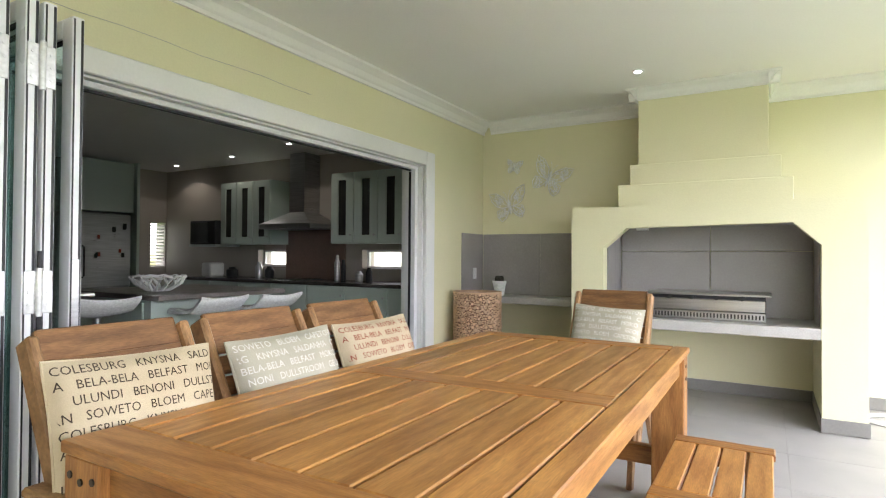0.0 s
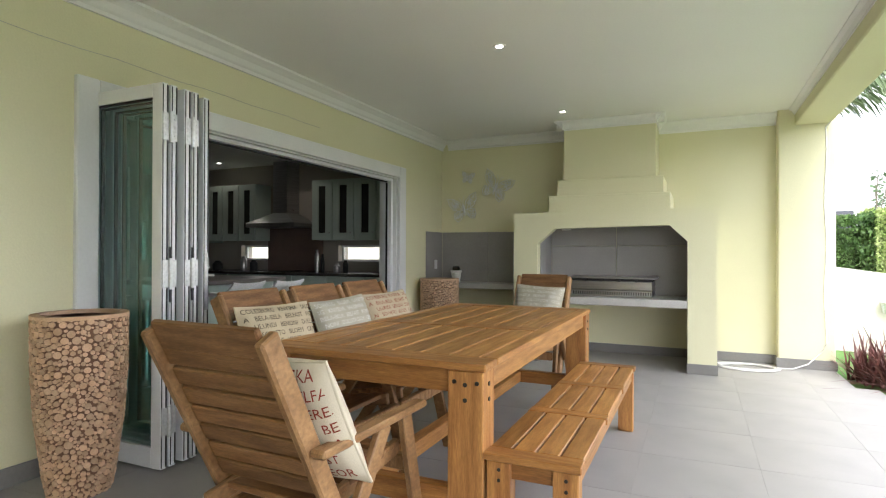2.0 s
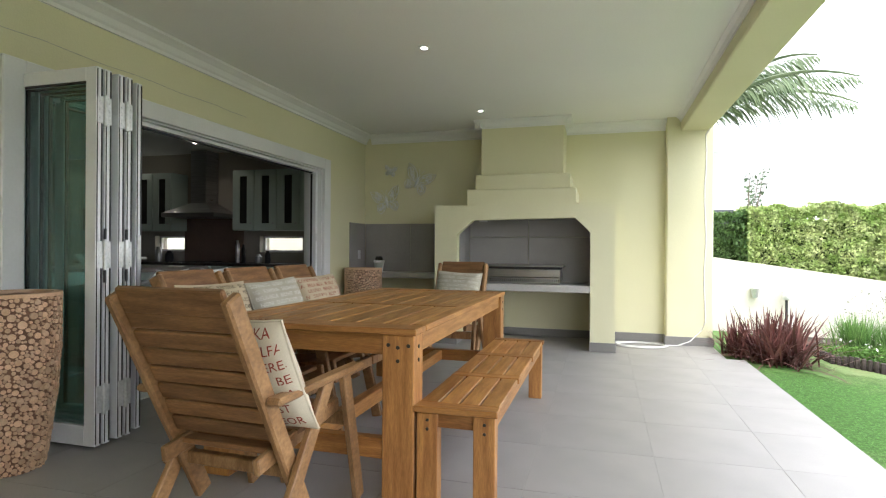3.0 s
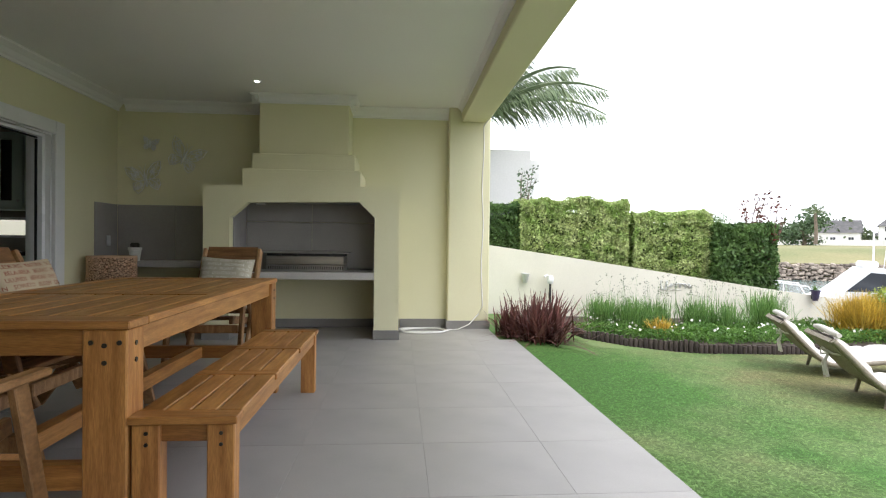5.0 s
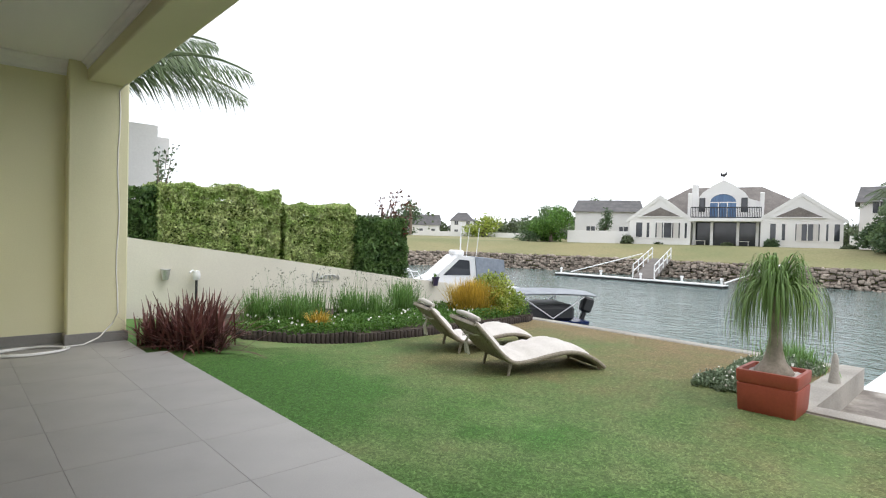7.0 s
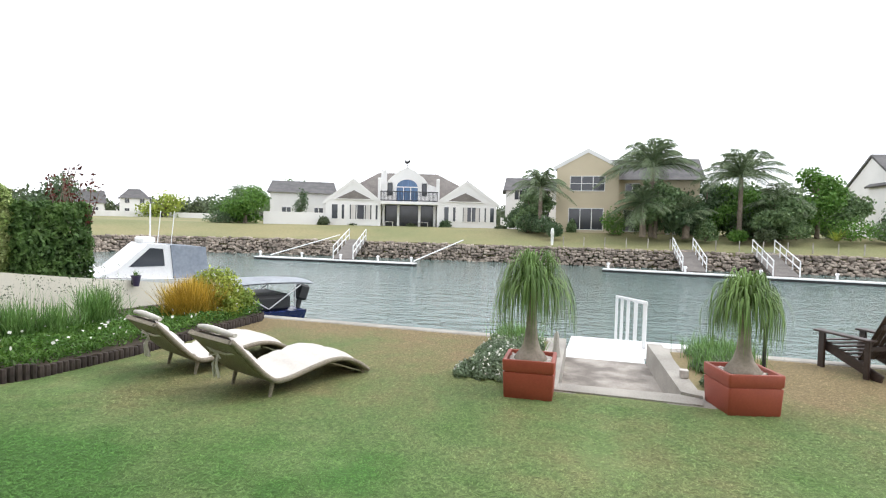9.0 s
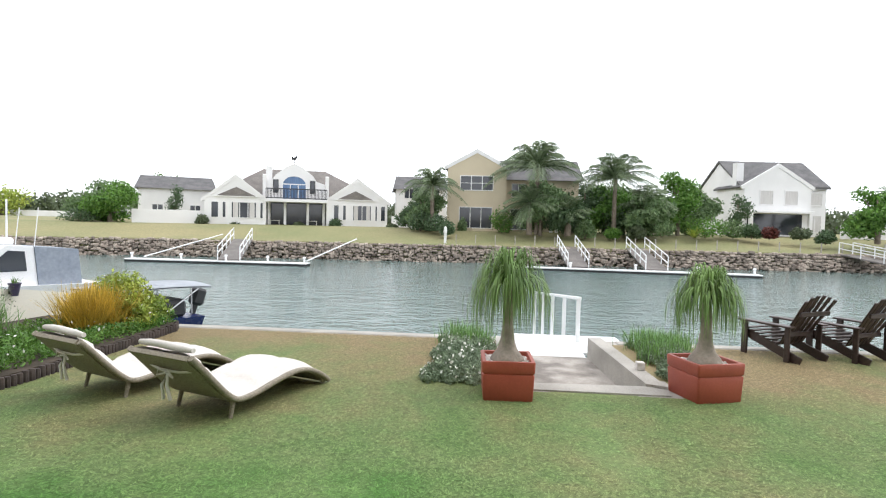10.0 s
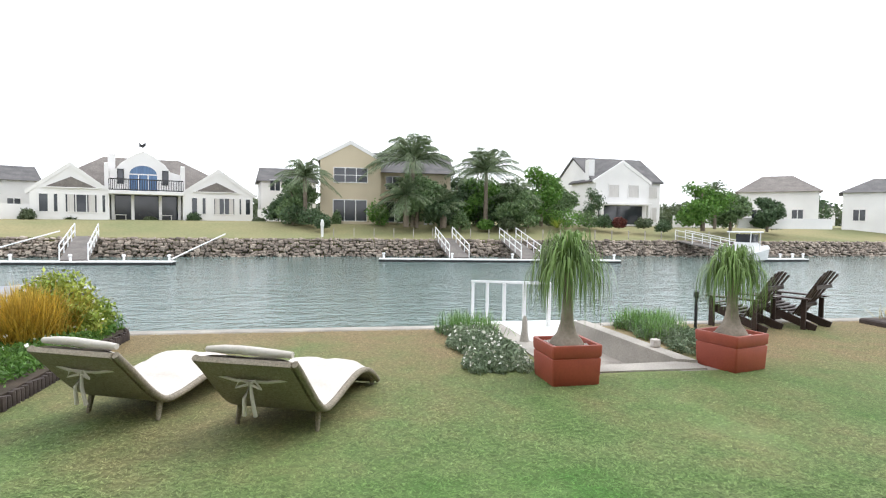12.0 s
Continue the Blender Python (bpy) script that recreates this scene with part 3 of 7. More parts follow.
def cushion(m, cloth, ink, rows, label, seed, size=0.45, both=False, letter=0.037):
    c = thing("cushion", label, "cushion", m, "patio cushions")
    rnd = random.Random(seed)
    a = size / 2
    dents = [(rnd.uniform(-0.7, 0.7), rnd.uniform(-0.7, 0.7), rnd.uniform(-0.006, 0.008)) for _ in range(7)]

    def high(u, v):
        h = cushion_height(u, v)
        for du, dv, k in dents:
            h += k * math.exp(-((u - du) ** 2 + (v - dv) ** 2) * 9) * min(1, h / 0.03)
        return h

    def edge(u, v):
        return a * u * (1 - 0.045 * (1 - v * v)), a * v * (1 - 0.045 * (1 - u * u))
    g, N = Geo(), 22
    for side in (1, -1):
        vs = []
        for j in range(N + 1):
            for i in range(N + 1):
                u, v = 2 * i / N - 1, 2 * j / N - 1
                x, y = edge(u, v)
                vs.append((x, y, side * high(u, v) * (1 if side > 0 else 0.8) - (0.0 if side > 0 else 0)))
        fs = [(j * (N + 1) + i, j * (N + 1) + i + 1, (j + 1) * (N + 1) + i + 1, (j + 1) * (N + 1) + i) for j in range(N) for i in range(N)]
        g.add(vs, fs)
    body = part("cover", g, cloth, c, "", 80)
    g = Geo()
    rim = [edge(u, v) for u, v in [(-1 + k / 8, -1) for k in range(16)] + [(1, -1 + k / 8) for k in range(16)] + [(1 - k / 8, 1) for k in range(16)] + [(-1, 1 - k / 8) for k in range(17)]]
    g.tube([(x, y, 0) for x, y in rim], 0.0055, 6)
    part("piping", g, cloth, c, "", 60)
    words = Geo()
    for r, line in enumerate(rows + rows[:3]):
        cu = bpy.data.curves.new("words", "FONT")
        cu.body, cu.size = line, letter
        cu.resolution_u = 2
        tmp = bpy.data.objects.new("words", cu)
        me = bpy.data.meshes.new_from_object(tmp)
        off = -a * 0.97 - (0.05 if r % 2 else 0.0)
        y0 = a * 0.80 - r * letter * 1.17
        keep, vs = {}, []
        for vert in me.vertices:
            x, y = vert.co.x * 0.86 + off, vert.co.y + y0
            u, v = x / a, y / a
            if abs(u) < 0.97 and abs(v) < 0.97:
                keep[vert.index] = len(vs)
                vs.append((x * (1 - 0.04 * (1 - v * v)), y * (1 - 0.04 * (1 - u * u)), high(u, v) + 0.0022))
        words.add(vs, [[keep[i] for i in pl.vertices] for pl in me.polygons if all(i in keep for i in pl.vertices)])
        bpy.data.objects.remove(tmp)
    if both:
        words.add([(-x, y, -0.8 * z - 0.001) for x, y, z in words.v], [f[::-1] for f in words.f])
    me = bpy.data.meshes.new("lettering")
    me.from_pydata(words.v, [], words.f)
    me.materials.append(ink)
    part("lettering", me, ink, c, "printed town names")
    return c


M_LINEN = mat("beige_linen", (0.56, 0.47, 0.33), (0.50, 0.41, 0.28), 6, 0.9, 0.5, 500, fine=0.1, dist=0.001)
M_LINEN2 = mat("grey_green_linen", (0.46, 0.43, 0.34), (0.41, 0.38, 0.30), 6, 0.9, 0.5, 500, fine=0.1, dist=0.001)
M_LINEN3 = mat("pale_linen", (0.64, 0.57, 0.44), (0.58, 0.51, 0.39), 6, 0.9, 0.5, 500, fine=0.1, dist=0.001)
M_INK1 = mat("dark_brown_print", (0.07, 0.05, 0.035), None, 30, 0.9)
M_INK2 = mat("white_print", (0.75, 0.73, 0.68), None, 30, 0.9)
M_INK3 = mat("rust_red_print", (0.28, 0.05, 0.028), None, 30, 0.9)
ROWS = ["COLESBURG   KNYSNA   SALDANHA   CERES", "ESKA   BELA-BELA   BELFAST   MOKOPANE", "    ULUNDI   BENONI   DULLSTROOM   VRY", "RBAN   SOWETO   BLOEM   CAPETOWN", "COLESBURG   KNYSNA   SALDANHA", "ESKA   BELA-BELA   BELFAST   GEORGE", "   ULUNDI   BENONI   DULLSTROOM"]
ROWS2 = ["SOWETO   BLOEM   CAPETOWN   MTHATHA", "BURG   KNYSNA   SALDANHA   CERES", "BELA-BELA   BELFAST   MOKOPANE   VRY", "   BENONI   DULLSTROOM   GEORGE", "SOWETO   BLOEM   CAPETOWN   MTHATHA", "BURG   KNYSNA   SALDANHA   CERES", "BELA-BELA   BELFAST   MOKOPANE"]
ROWS3 = ["DURBURG   PRIESKA   DURBAN", "   DUR   ULUNDI   BELFAST", "ARL   KNYSNA   CERES   GEORGE", "   PRIESKA   ULUNDI   BENONI", "RG   DURBURG   SOWETO   BLOEM", "   DURBURG   BELFAST   CERES", "RG   KNYSNA   GEORGE   ULUNDI"]


def leaning(x, y, z, rz, tilt, roll=0):
    """A cushion stood on edge at x, y, its centre at z; rz as its chair's."""
    return pose(x, y, z, 0, 0, rz + 180) @ pose(0, 0, 0, 90 - tilt, 0, 0) @ pose(0, 0, 0, 0, 0, roll)


cushion(leaning(-1.24, 1.21, 0.71, -101, 20, 0), M_LINEN, M_INK1, ROWS, "beige linen cushion with dark printed town names", 1)
cushion(leaning(-1.24, 1.80, 0.70, -100, 21, 3), M_LINEN2, M_INK2, ROWS2, "grey-green linen cushion with white printed town names", 2)
cushion(leaning(-1.24, 2.35, 0.70, -100, 20, 2), M_LINEN, M_INK3, ROWS, "beige linen cushion with rust red printed town names", 3)
cushion(leaning(-0.60, 3.84, 0.69, 180, 24, -3), M_LINEN2, M_INK2, ROWS2, "grey linen cushion with white printed town names", 4, 0.44)
cushion(leaning(-0.52, 0.415, 0.655, -2, 27, -2), M_LINEN3, M_INK3, ROWS3, "pale linen cushion with rust red printed town names", 5, 0.48, True, 0.055)


# tall planters clad in log slices
def log_planter(x, y, prof, label, seed):
    c = thing("log_slice_planter", label, "planter", pose(x, y, 0))
    height = prof[-1][1]

    def radius(z):
        for (r0, z0), (r1, z1) in zip(prof, prof[1:]):
            if z <= z1:
                return r0 + (r1 - r0) * (z - z0) / (z1 - z0)
        return prof[-1][0]
    g = Geo()
    g.lathe([(r - 0.004, z) for r, z in prof] + [(prof[-1][0] - 0.03, height), (prof[-1][0] - 0.035, height - 0.12), (0.02, height - 0.12)], 40)
    part("body", g, M_BARK, c, "", 50)
    rnd, placed, cells = random.Random(seed), [], {}
    rm = max(r for r, z in prof)
    for size, tries in ((0.019, 160), (0.015, 1400), (0.0115, 6000), (0.0085, 12000), (0.006, 16000)):
        for _ in range(tries):
            t, z = rnd.uniform(0, 2 * math.pi), rnd.uniform(size, height - size)
            s = size * rnd.uniform(0.85, 1.1)
            rr = radius(z)
            px = t * rr
            key, ok = (int(t * rm / 0.06), int(z / 0.06)), True
            for i in (-1, 0, 1):
                for j in (-1, 0, 1):
                    for t2, z2, s2 in cells.get((key[0] + i, key[1] + j), ()):
                        if ((t - t2) * rr) ** 2 + (z - z2) ** 2 < (s + s2 - 0.001) ** 2:
                            ok = False
            if ok:
                cells.setdefault(key, []).append((t, z, s))
                placed.append((t, z, s))
    g = Geo()
    for t, z, s in placed:
        rr, n = radius(z), 11
        dz = (radius(min(z + 0.02, height)) - radius(max(z - 0.02, 0))) / 0.04
        out = Vector((math.cos(t), math.sin(t), -dz)).normalized()
        ta = Vector((-math.sin(t), math.cos(t), 0))
        up = out.cross(ta) * -1
        up = ta.cross(out) * -1
        ce = Vector((rr * math.cos(t), rr * math.sin(t), z)) - out * 0.004
        dep, ph, el = rnd.uniform(0.006, 0.011), rnd.uniform(0, 6), rnd.uniform(0.88, 1.0)
        ring = [ta * (s * math.cos(ph + 2 * math.pi * k / n)) + up * (s * el * math.sin(ph + 2 * math.pi * k / n)) for k in range(n)]
        vs = [ce + q for q in ring] + [ce + out * dep + q * 0.95 for q in ring]
        g.add(vs, [tuple(range(n, 2 * n))] + [(k, (k + 1) % n, n + (k + 1) % n, n + k) for k in range(n)])
    ob = part("wood_slices", g, M_SLICE, c, "round cut wood slices")
    tagged(ob, kind="stuff")
    g = Geo()
    g.lathe([(prof[-1][0] - 0.034, height - 0.01), (prof[-1][0] + 0.006, height - 0.01), (prof[-1][0] + 0.006, height + 0.008), (prof[-1][0] - 0.034, height + 0.008), (prof[-1][0] - 0.034, height - 0.01)], 40)
    part("rim", g, M_SLICE, c, "", 40)


log_planter(-2.11, 0.74, [(0.135, 0), (0.155, 0.1), (0.19, 0.38), (0.204, 0.6), (0.206, 0.88)], "tall tapered planter clad in round log slices", 3)
log_planter(-2.20, 5.22, [(0.17, 0), (0.2, 0.12), (0.235, 0.4), (0.235, 0.86)], "short planter clad in round log slices beside the counter", 8)

# small pot on the counter
pot = thing("potted_plant", "small dark cactus in a white pot", "plant", pose(-2.18, 5.70, 0.80))
g = Geo()
g.lathe([(0.05, 0), (0.068, 0.125), (0.075, 0.13), (0.075, 0.155), (0.064, 0.155), (0.06, 0.12), (0.0, 0.12)], 20)
part("pot", g, M_WICKER, pot, "white pot", 40)
g = Geo()
for k in range(5):
    a = k * 1.3
    g.lathe([(0.018, 0), (0.022, 0.02), (0.022, 0.07), (0.01, 0.088), (0.0, 0.09)], 8, (0.03 * math.cos(a), 0.03 * math.sin(a), 0.12))
part("cactus", g, mat("dark_cactus", (0.02, 0.022, 0.018), (0.04, 0.03, 0.02), 20, 0.7), pot)

# woven butterflies on the end wall
def butterfly(x, z, span, turn, seed):
    rnd = random.Random(seed)
    c = thing("butterfly_wall_ornament", "white woven wicker butterfly hung on the green wall", "ornament", pose(x, BY - 0.03, z, 0, turn), "wall butterflies")
    UP = [(0.02, 0.0), (0.10, 0.25), (0.30, 0.42), (0.50, 0.46), (0.47, 0.25), (0.36, 0.08), (0.2, 0.0)]
    LOW = [(0.02, 0.0), (0.2, -0.01), (0.36, -0.05), (0.38, -0.2), (0.28, -0.34), (0.16, -0.28), (0.06, -0.14)]

    def inside(p, poly):
        hit = False
        for (x0, y0), (x1, y1) in zip(poly, poly[1:] + poly[:1]):
            if (y0 > p[1]) != (y1 > p[1]) and p[0] < (x1 - x0) * (p[1] - y0) / (y1 - y0) + x0:
                hit = not hit
        return hit
    for s in (-1, 1):
        for poly in (UP, LOW):
            g = Geo()
            ring = poly + poly[:1]
            g.tube([(s * a * span, 0, b * span) for a, b in ring], 0.006, 5)
            for _ in range(24):
                for _ in range(20):
                    p = (rnd.uniform(0, 0.5), rnd.uniform(-0.35, 0.46))
                    q = (p[0] + rnd.uniform(-0.2, 0.2), p[1] + rnd.uniform(-0.2, 0.2))
                    if inside(p, poly) and inside(q, poly):
                        break
                else:
                    continue
                y = rnd.uniform(-0.012, 0.012)
                mid = ((p[0] + q[0]) / 2 + rnd.uniform(-0.03, 0.03), (p[1] + q[1]) / 2 + rnd.uniform(-0.03, 0.03))
                g.tube([(s * p[0] * span, y, p[1] * span), (s * mid[0] * span, y - 0.006, mid[1] * span), (s * q[0] * span, y, q[1] * span)], 0.0045, 5)
            part("wing", g, M_WICKER, c)
    g = Geo()
    g.tube([(0, 0, -0.2 * span), (0, -0.01, 0), (0, 0, 0.2 * span)], [0.008, 0.016, 0.01], 8)
    for s in (-1, 1):
        g.tube([(0, 0, 0.2 * span), (s * 0.06 * span, -0.01, 0.36 * span), (s * 0.1 * span, -0.01, 0.42 * span)], 0.003, 5)
    part("body", g, M_WICKER, c)


butterfly(-2.14, 1.76, 0.42, -12, 4)
butterfly(-1.70, 2.03, 0.42, 25, 5)
butterfly(-2.09, 2.18, 0.18, 10, 6)

# ---- garden ground, water, far bank ----
def grass_material(name, low, high):
    m = bpy.data.materials.new(name)
    m.use_nodes = True
    n, l = m.node_tree.nodes, m.node_tree.links
    p = n["Principled BSDF"]
    geo = n.new("ShaderNodeNewGeometry")
    big, mid, tiny = (n.new("ShaderNodeTexNoise") for _ in range(3))
    for node, s in ((big, 0.42), (mid, 3.2), (tiny, 30)):
        node.inputs["Scale"].default_value, node.inputs["Detail"].default_value = s, 4
        l.new(geo.outputs["Position"], node.inputs["Vector"])
    sep = n.new("ShaderNodeSeparateXYZ")
    l.new(geo.outputs["Position"], sep.inputs[0])
    dry = n.new("ShaderNodeMapRange")
    dry.inputs["From Min"].default_value, dry.inputs["From Max"].default_value = 2.6, 7.6
    dry.inputs["To Min"].default_value, dry.inputs["To Max"].default_value = -0.28, 0.26
    l.new(sep.outputs["X"], dry.inputs["Value"])
    add = n.new("ShaderNodeMath")
    l.new(big.outputs["Fac"], add.inputs[0])
    l.new(dry.outputs[0], add.inputs[1])
    add2 = n.new("ShaderNodeMath")
    add2.operation = "MULTIPLY_ADD"
    l.new(mid.outputs["Fac"], add2.inputs[0])
    add2.inputs[1].default_value = 0.45
    l.new(add.outputs[0], add2.inputs[2])
    ramp = n.new("ShaderNodeValToRGB")
    e = ramp.color_ramp.elements
    e[0].position, e[0].color = 0.38, (0.072, 0.165, 0.036, 1)
    e[1].position, e[1].color = 1.0, (0.25, 0.195, 0.105, 1)
    k = e.new(0.62)
    k.color = (0.145, 0.205, 0.075, 1)
    l.new(add2.outputs[0], ramp.inputs[0])
    hs = n.new("ShaderNodeHueSaturation")
    l.new(ramp.outputs[0], hs.inputs["Color"])
    mr = n.new("ShaderNodeMapRange")
    mr.inputs["To Min"].default_value, mr.inputs["To Max"].default_value = low, high
    l.new(geo.outputs["Random Per Island"], mr.inputs["Value"])
    mul = n.new("ShaderNodeMath")
    mul.operation = "MULTIPLY"
    m2 = n.new("ShaderNodeMapRange")
    m2.inputs["From Min"].default_value, m2.inputs["From Max"].default_value = 0.3, 0.7
    m2.inputs["To Min"].default_value, m2.inputs["To Max"].default_value = 0.86, 1.26
    l.new(tiny.outputs["Fac"], m2.inputs["Value"])
    l.new(m2.outputs[0], mul.inputs[0])
    l.new(mr.outputs[0], mul.inputs[1])
    l.new(mul.outputs[0], hs.inputs["Value"])
    l.new(hs.outputs[0], p.inputs["Base Color"])
    p.inputs["Roughness"].default_value = 0.75
    p.inputs["Specular IOR Level"].default_value = 0.2
    return m


M_LAWN = grass_material("mown_lawn", 1.0, 1.0)
M_BLADE = grass_material("grass_blades", 0.72, 1.65)
M_FARGRASS = mat("dry_bank_grass", (0.28, 0.25, 0.13), (0.20, 0.21, 0.10), 0.12, 0.9, 0.5, 6, fine=0.15, spec=0.2)
M_CONC = mat("weathered_concrete", (0.42, 0.39, 0.35), (0.30, 0.28, 0.25), 2.2, 0.85, 0.4, 70, fine=0.15)
M_QUAY = mat("quay_stone", (0.39, 0.33, 0.275), (0.22, 0.18, 0.15), 1.5, 0.9, 0.6, 12, island=0.35, fine=0.2)
M_DIRT = mat("dark_soil", (0.07, 0.05, 0.035), (0.04, 0.03, 0.02), 6, 0.95, 0.6, 50)


def lawn_z(x, y=0.0):
    t = min(max((x - 2.1) / 2.4, 0), 1)
    return -0.06 - 0.14 * t * t * (3 - 2 * t)


SHORE = 7.85
g, NX, NY = Geo(), 24, 60
xs = [-30, 1.0] + [2.0 + (SHORE - 2.0) * i / NX for i in range(NX + 1)]
ys = sorted([-80, -30, -0.38, 0.86, 30, 80] + [-12 + 20.0 * j / NY for j in range(NY + 1)])
vs = [(x, y, (lawn_z(x) if x > 1.5 else -0.12) + 0.006 * noise.noise(Vector((x * 1.3, y * 1.3, 0)))) for y in ys for x in xs]
n = len(xs)
g.add(vs, [(j * n + i, j * n + i + 1, (j + 1) * n + i + 1, (j + 1) * n + i) for j in range(len(ys) - 1) for i in range(n - 1)
           if not (xs[i] >= 5.7 and xs[i + 1] <= 8.1 and ys[j] >= -0.385 and ys[j + 1] <= 0.865) and not (ys[j] > 7.5 and xs[i] >= 2)])
solid("lawn", g, M_LAWN, "mown lawn, green near the house and dry towards the canal", "lawn", kind="structure", smooth=60)

# grass blades
rng = np.random.default_rng(5)
N = 420000
bx = 2.14 + (SHORE - 2.14) * rng.random(N) ** 1.25
by = -5.5 + 11.2 * rng.random(N)
keep = ~((bx > 5.66) & (by > -0.6) & (by < 1.0)) & ~((by > 5.15) & (bx > 3.1)) & ~((by > 4.8) & (bx < 3.0))
bx, by = bx[keep], by[keep]
N = len(bx)
tt = np.clip((bx - 2.1) / 2.4, 0, 1)
bz = -0.06 - 0.14 * tt * tt * (3 - 2 * tt) + 0.003
an, ln = rng.random(N) * 6.283, 0.001 + 0.005 * rng.random(N)
wd = 0.003 + 0.003 * rng.random(N)
le = 0.015 + 0.025 * rng.random(N)
dx, dy = np.cos(an), np.sin(an)
co = np.zeros((N, 3, 3))
co[:, 0] = np.stack([bx - dy * wd, by + dx * wd, bz], 1)
co[:, 1] = np.stack([bx + dy * wd, by - dx * wd, bz], 1)
co[:, 2] = np.stack([bx + dx * le, by + dy * le, bz + ln], 1)
tagged(new("grass", quads("grass", co, 3, M_BLADE)), "short mown grass blades, green to straw coloured", "grass", kind="stuff")

# canal bed and water
g = Geo()
g.add([(-3000, -3000, -4), (3000, -3000, -4), (3000, 3000, -4), (-3000, 3000, -4)], [(0, 1, 2, 3)])
solid("ground", g, M_DIRT, "dark ground under the canal reaching to the horizon", "ground", kind="structure")
M_WATER = bpy.data.materials.new("canal_water")
M_WATER.use_nodes = True
n_, l_ = M_WATER.node_tree.nodes, M_WATER.node_tree.links
p_ = n_["Principled BSDF"]
p_.inputs["Base Color"].default_value = (0.125, 0.18, 0.168, 1)
p_.inputs["Roughness"].default_value = 0.09
p_.inputs["IOR"].default_value = 1.33
co_, mp_ = n_.new("ShaderNodeTexCoord"), n_.new("ShaderNodeMapping")
mp_.inputs["Scale"].default_value = (1.0, 0.55, 1)
mp_.inputs["Rotation"].default_value = (0, 0, 0.5)
l_.new(co_.outputs["Object"], mp_.inputs["Vector"])
hsum = None
for s, k in ((0.9, 0.5), (2.8, 0.42), (7.0, 0.2)):
    t_ = n_.new("ShaderNodeTexNoise")
    t_.inputs["Scale"].default_value, t_.inputs["Detail"].default_value, t_.inputs["Distortion"].default_value = s, 2, 0.6
    l_.new(mp_.outputs[0], t_.inputs["Vector"])
    a_ = n_.new("ShaderNodeMath")
    a_.operation = "MULTIPLY_ADD"
    a_.inputs[1].default_value = k
    l_.new(t_.outputs["Fac"], a_.inputs[0])
    if hsum:
        l_.new(hsum, a_.inputs[2])
    else:
        a_.inputs[2].default_value = 0
    hsum = a_.outputs[0]
b_ = n_.new("ShaderNodeBump")
b_.inputs["Strength"].default_value, b_.inputs["Distance"].default_value = 0.8, 0.2
l_.new(hsum, b_.inputs["Height"])
l_.new(b_.outputs[0], p_.inputs["Normal"])
WZ = -1.5
g = Geo()
g.add([(-60, -400, WZ), (120, -400, WZ), (120, 400, WZ), (-60, 400, WZ)], [(0, 1, 2, 3)])
solid("water", g, M_WATER, "grey-green rippled canal water", "water", kind="structure")

# near shore: concrete kerb on a retaining wall
g = Geo()
g.box(SHORE, SHORE + 0.2, 1.0, 60, -4, -0.185, 0.02)
g.box(SHORE, SHORE + 0.2, -80, -0.45, -4, -0.185, 0.02)
solid("shore_kerb", g, M_CONC, "weathered concrete kerb along the water edge", "kerb", kind="structure")

# far bank
BANK = [(52, -400), (47, -120), (45.5, -40), (44, -8), (43, 14), (41.5, 28), (38, 38), (28, 42), (8, 48), (-50, 60), (-400, 120)]


def bank_profile(k):
    return [(0.0, -0.18), (1.2, -0.14), (4.0, 0.18), (8.0, 0.85), (14, 1.0), (60, 1.4), (400, 2.0), (3000, 3.0)]


g = Geo()
vs, m_ = [], len(bank_profile(0))
for i, (x, y) in enumerate(BANK):
    (xa, ya), (xb, yb) = BANK[max(i - 1, 0)], BANK[min(i + 1, len(BANK) - 1)]
    d = Vector((xb - xa, yb - ya)).normalized()
    out = Vector((d.y, -d.x))
    vs.append((x, y, -4))
    for off, z in bank_profile(0):
        vs.append((x + out.x * off, y + out.y * off, z))
m_ += 1
g.add(vs, [(i * m_ + j, i * m_ + j + 1, (i + 1) * m_ + j + 1, (i + 1) * m_ + j) for i in range(len(BANK) - 1) for j in range(m_ - 1)])
solid("far_bank", g, M_FARGRASS, "far canal bank with a dry grass slope", "ground", kind="structure", smooth=30)

# quay of rough stones
rnd = random.Random(11)
g = Geo()
for (xa, ya), (xb, yb) in zip(BANK[1:9], BANK[2:10]):
    d = Vector((xb - xa, yb - ya))
    L = d.length
    d.normalize()
    ang = math.degrees(math.atan2(d.y, d.x))
    for row in range(8):
        s = rnd.uniform(0, 0.3)
        while s < L:
            wl_ = rnd.uniform(0.14, 0.42)
            p = Vector((xa, ya)) + d * s
            z = -1.78 + row * 0.2
            dep = rnd.uniform(0.12, 0.3)
            m = pose(p.x, p.y, z, rnd.uniform(-14, 14), rnd.uniform(-14, 14), ang + rnd.uniform(-10, 10))
            g.box(0, wl_, -0.1, dep + 0.06 * (7 - row), 0, rnd.uniform(0.14, 0.25), 0.05, m)
            s += wl_ + 0.02
ob = solid("quay_wall", g, M_QUAY, "rough brown stone quay wall along the far bank", "quay wall", kind="stuff")

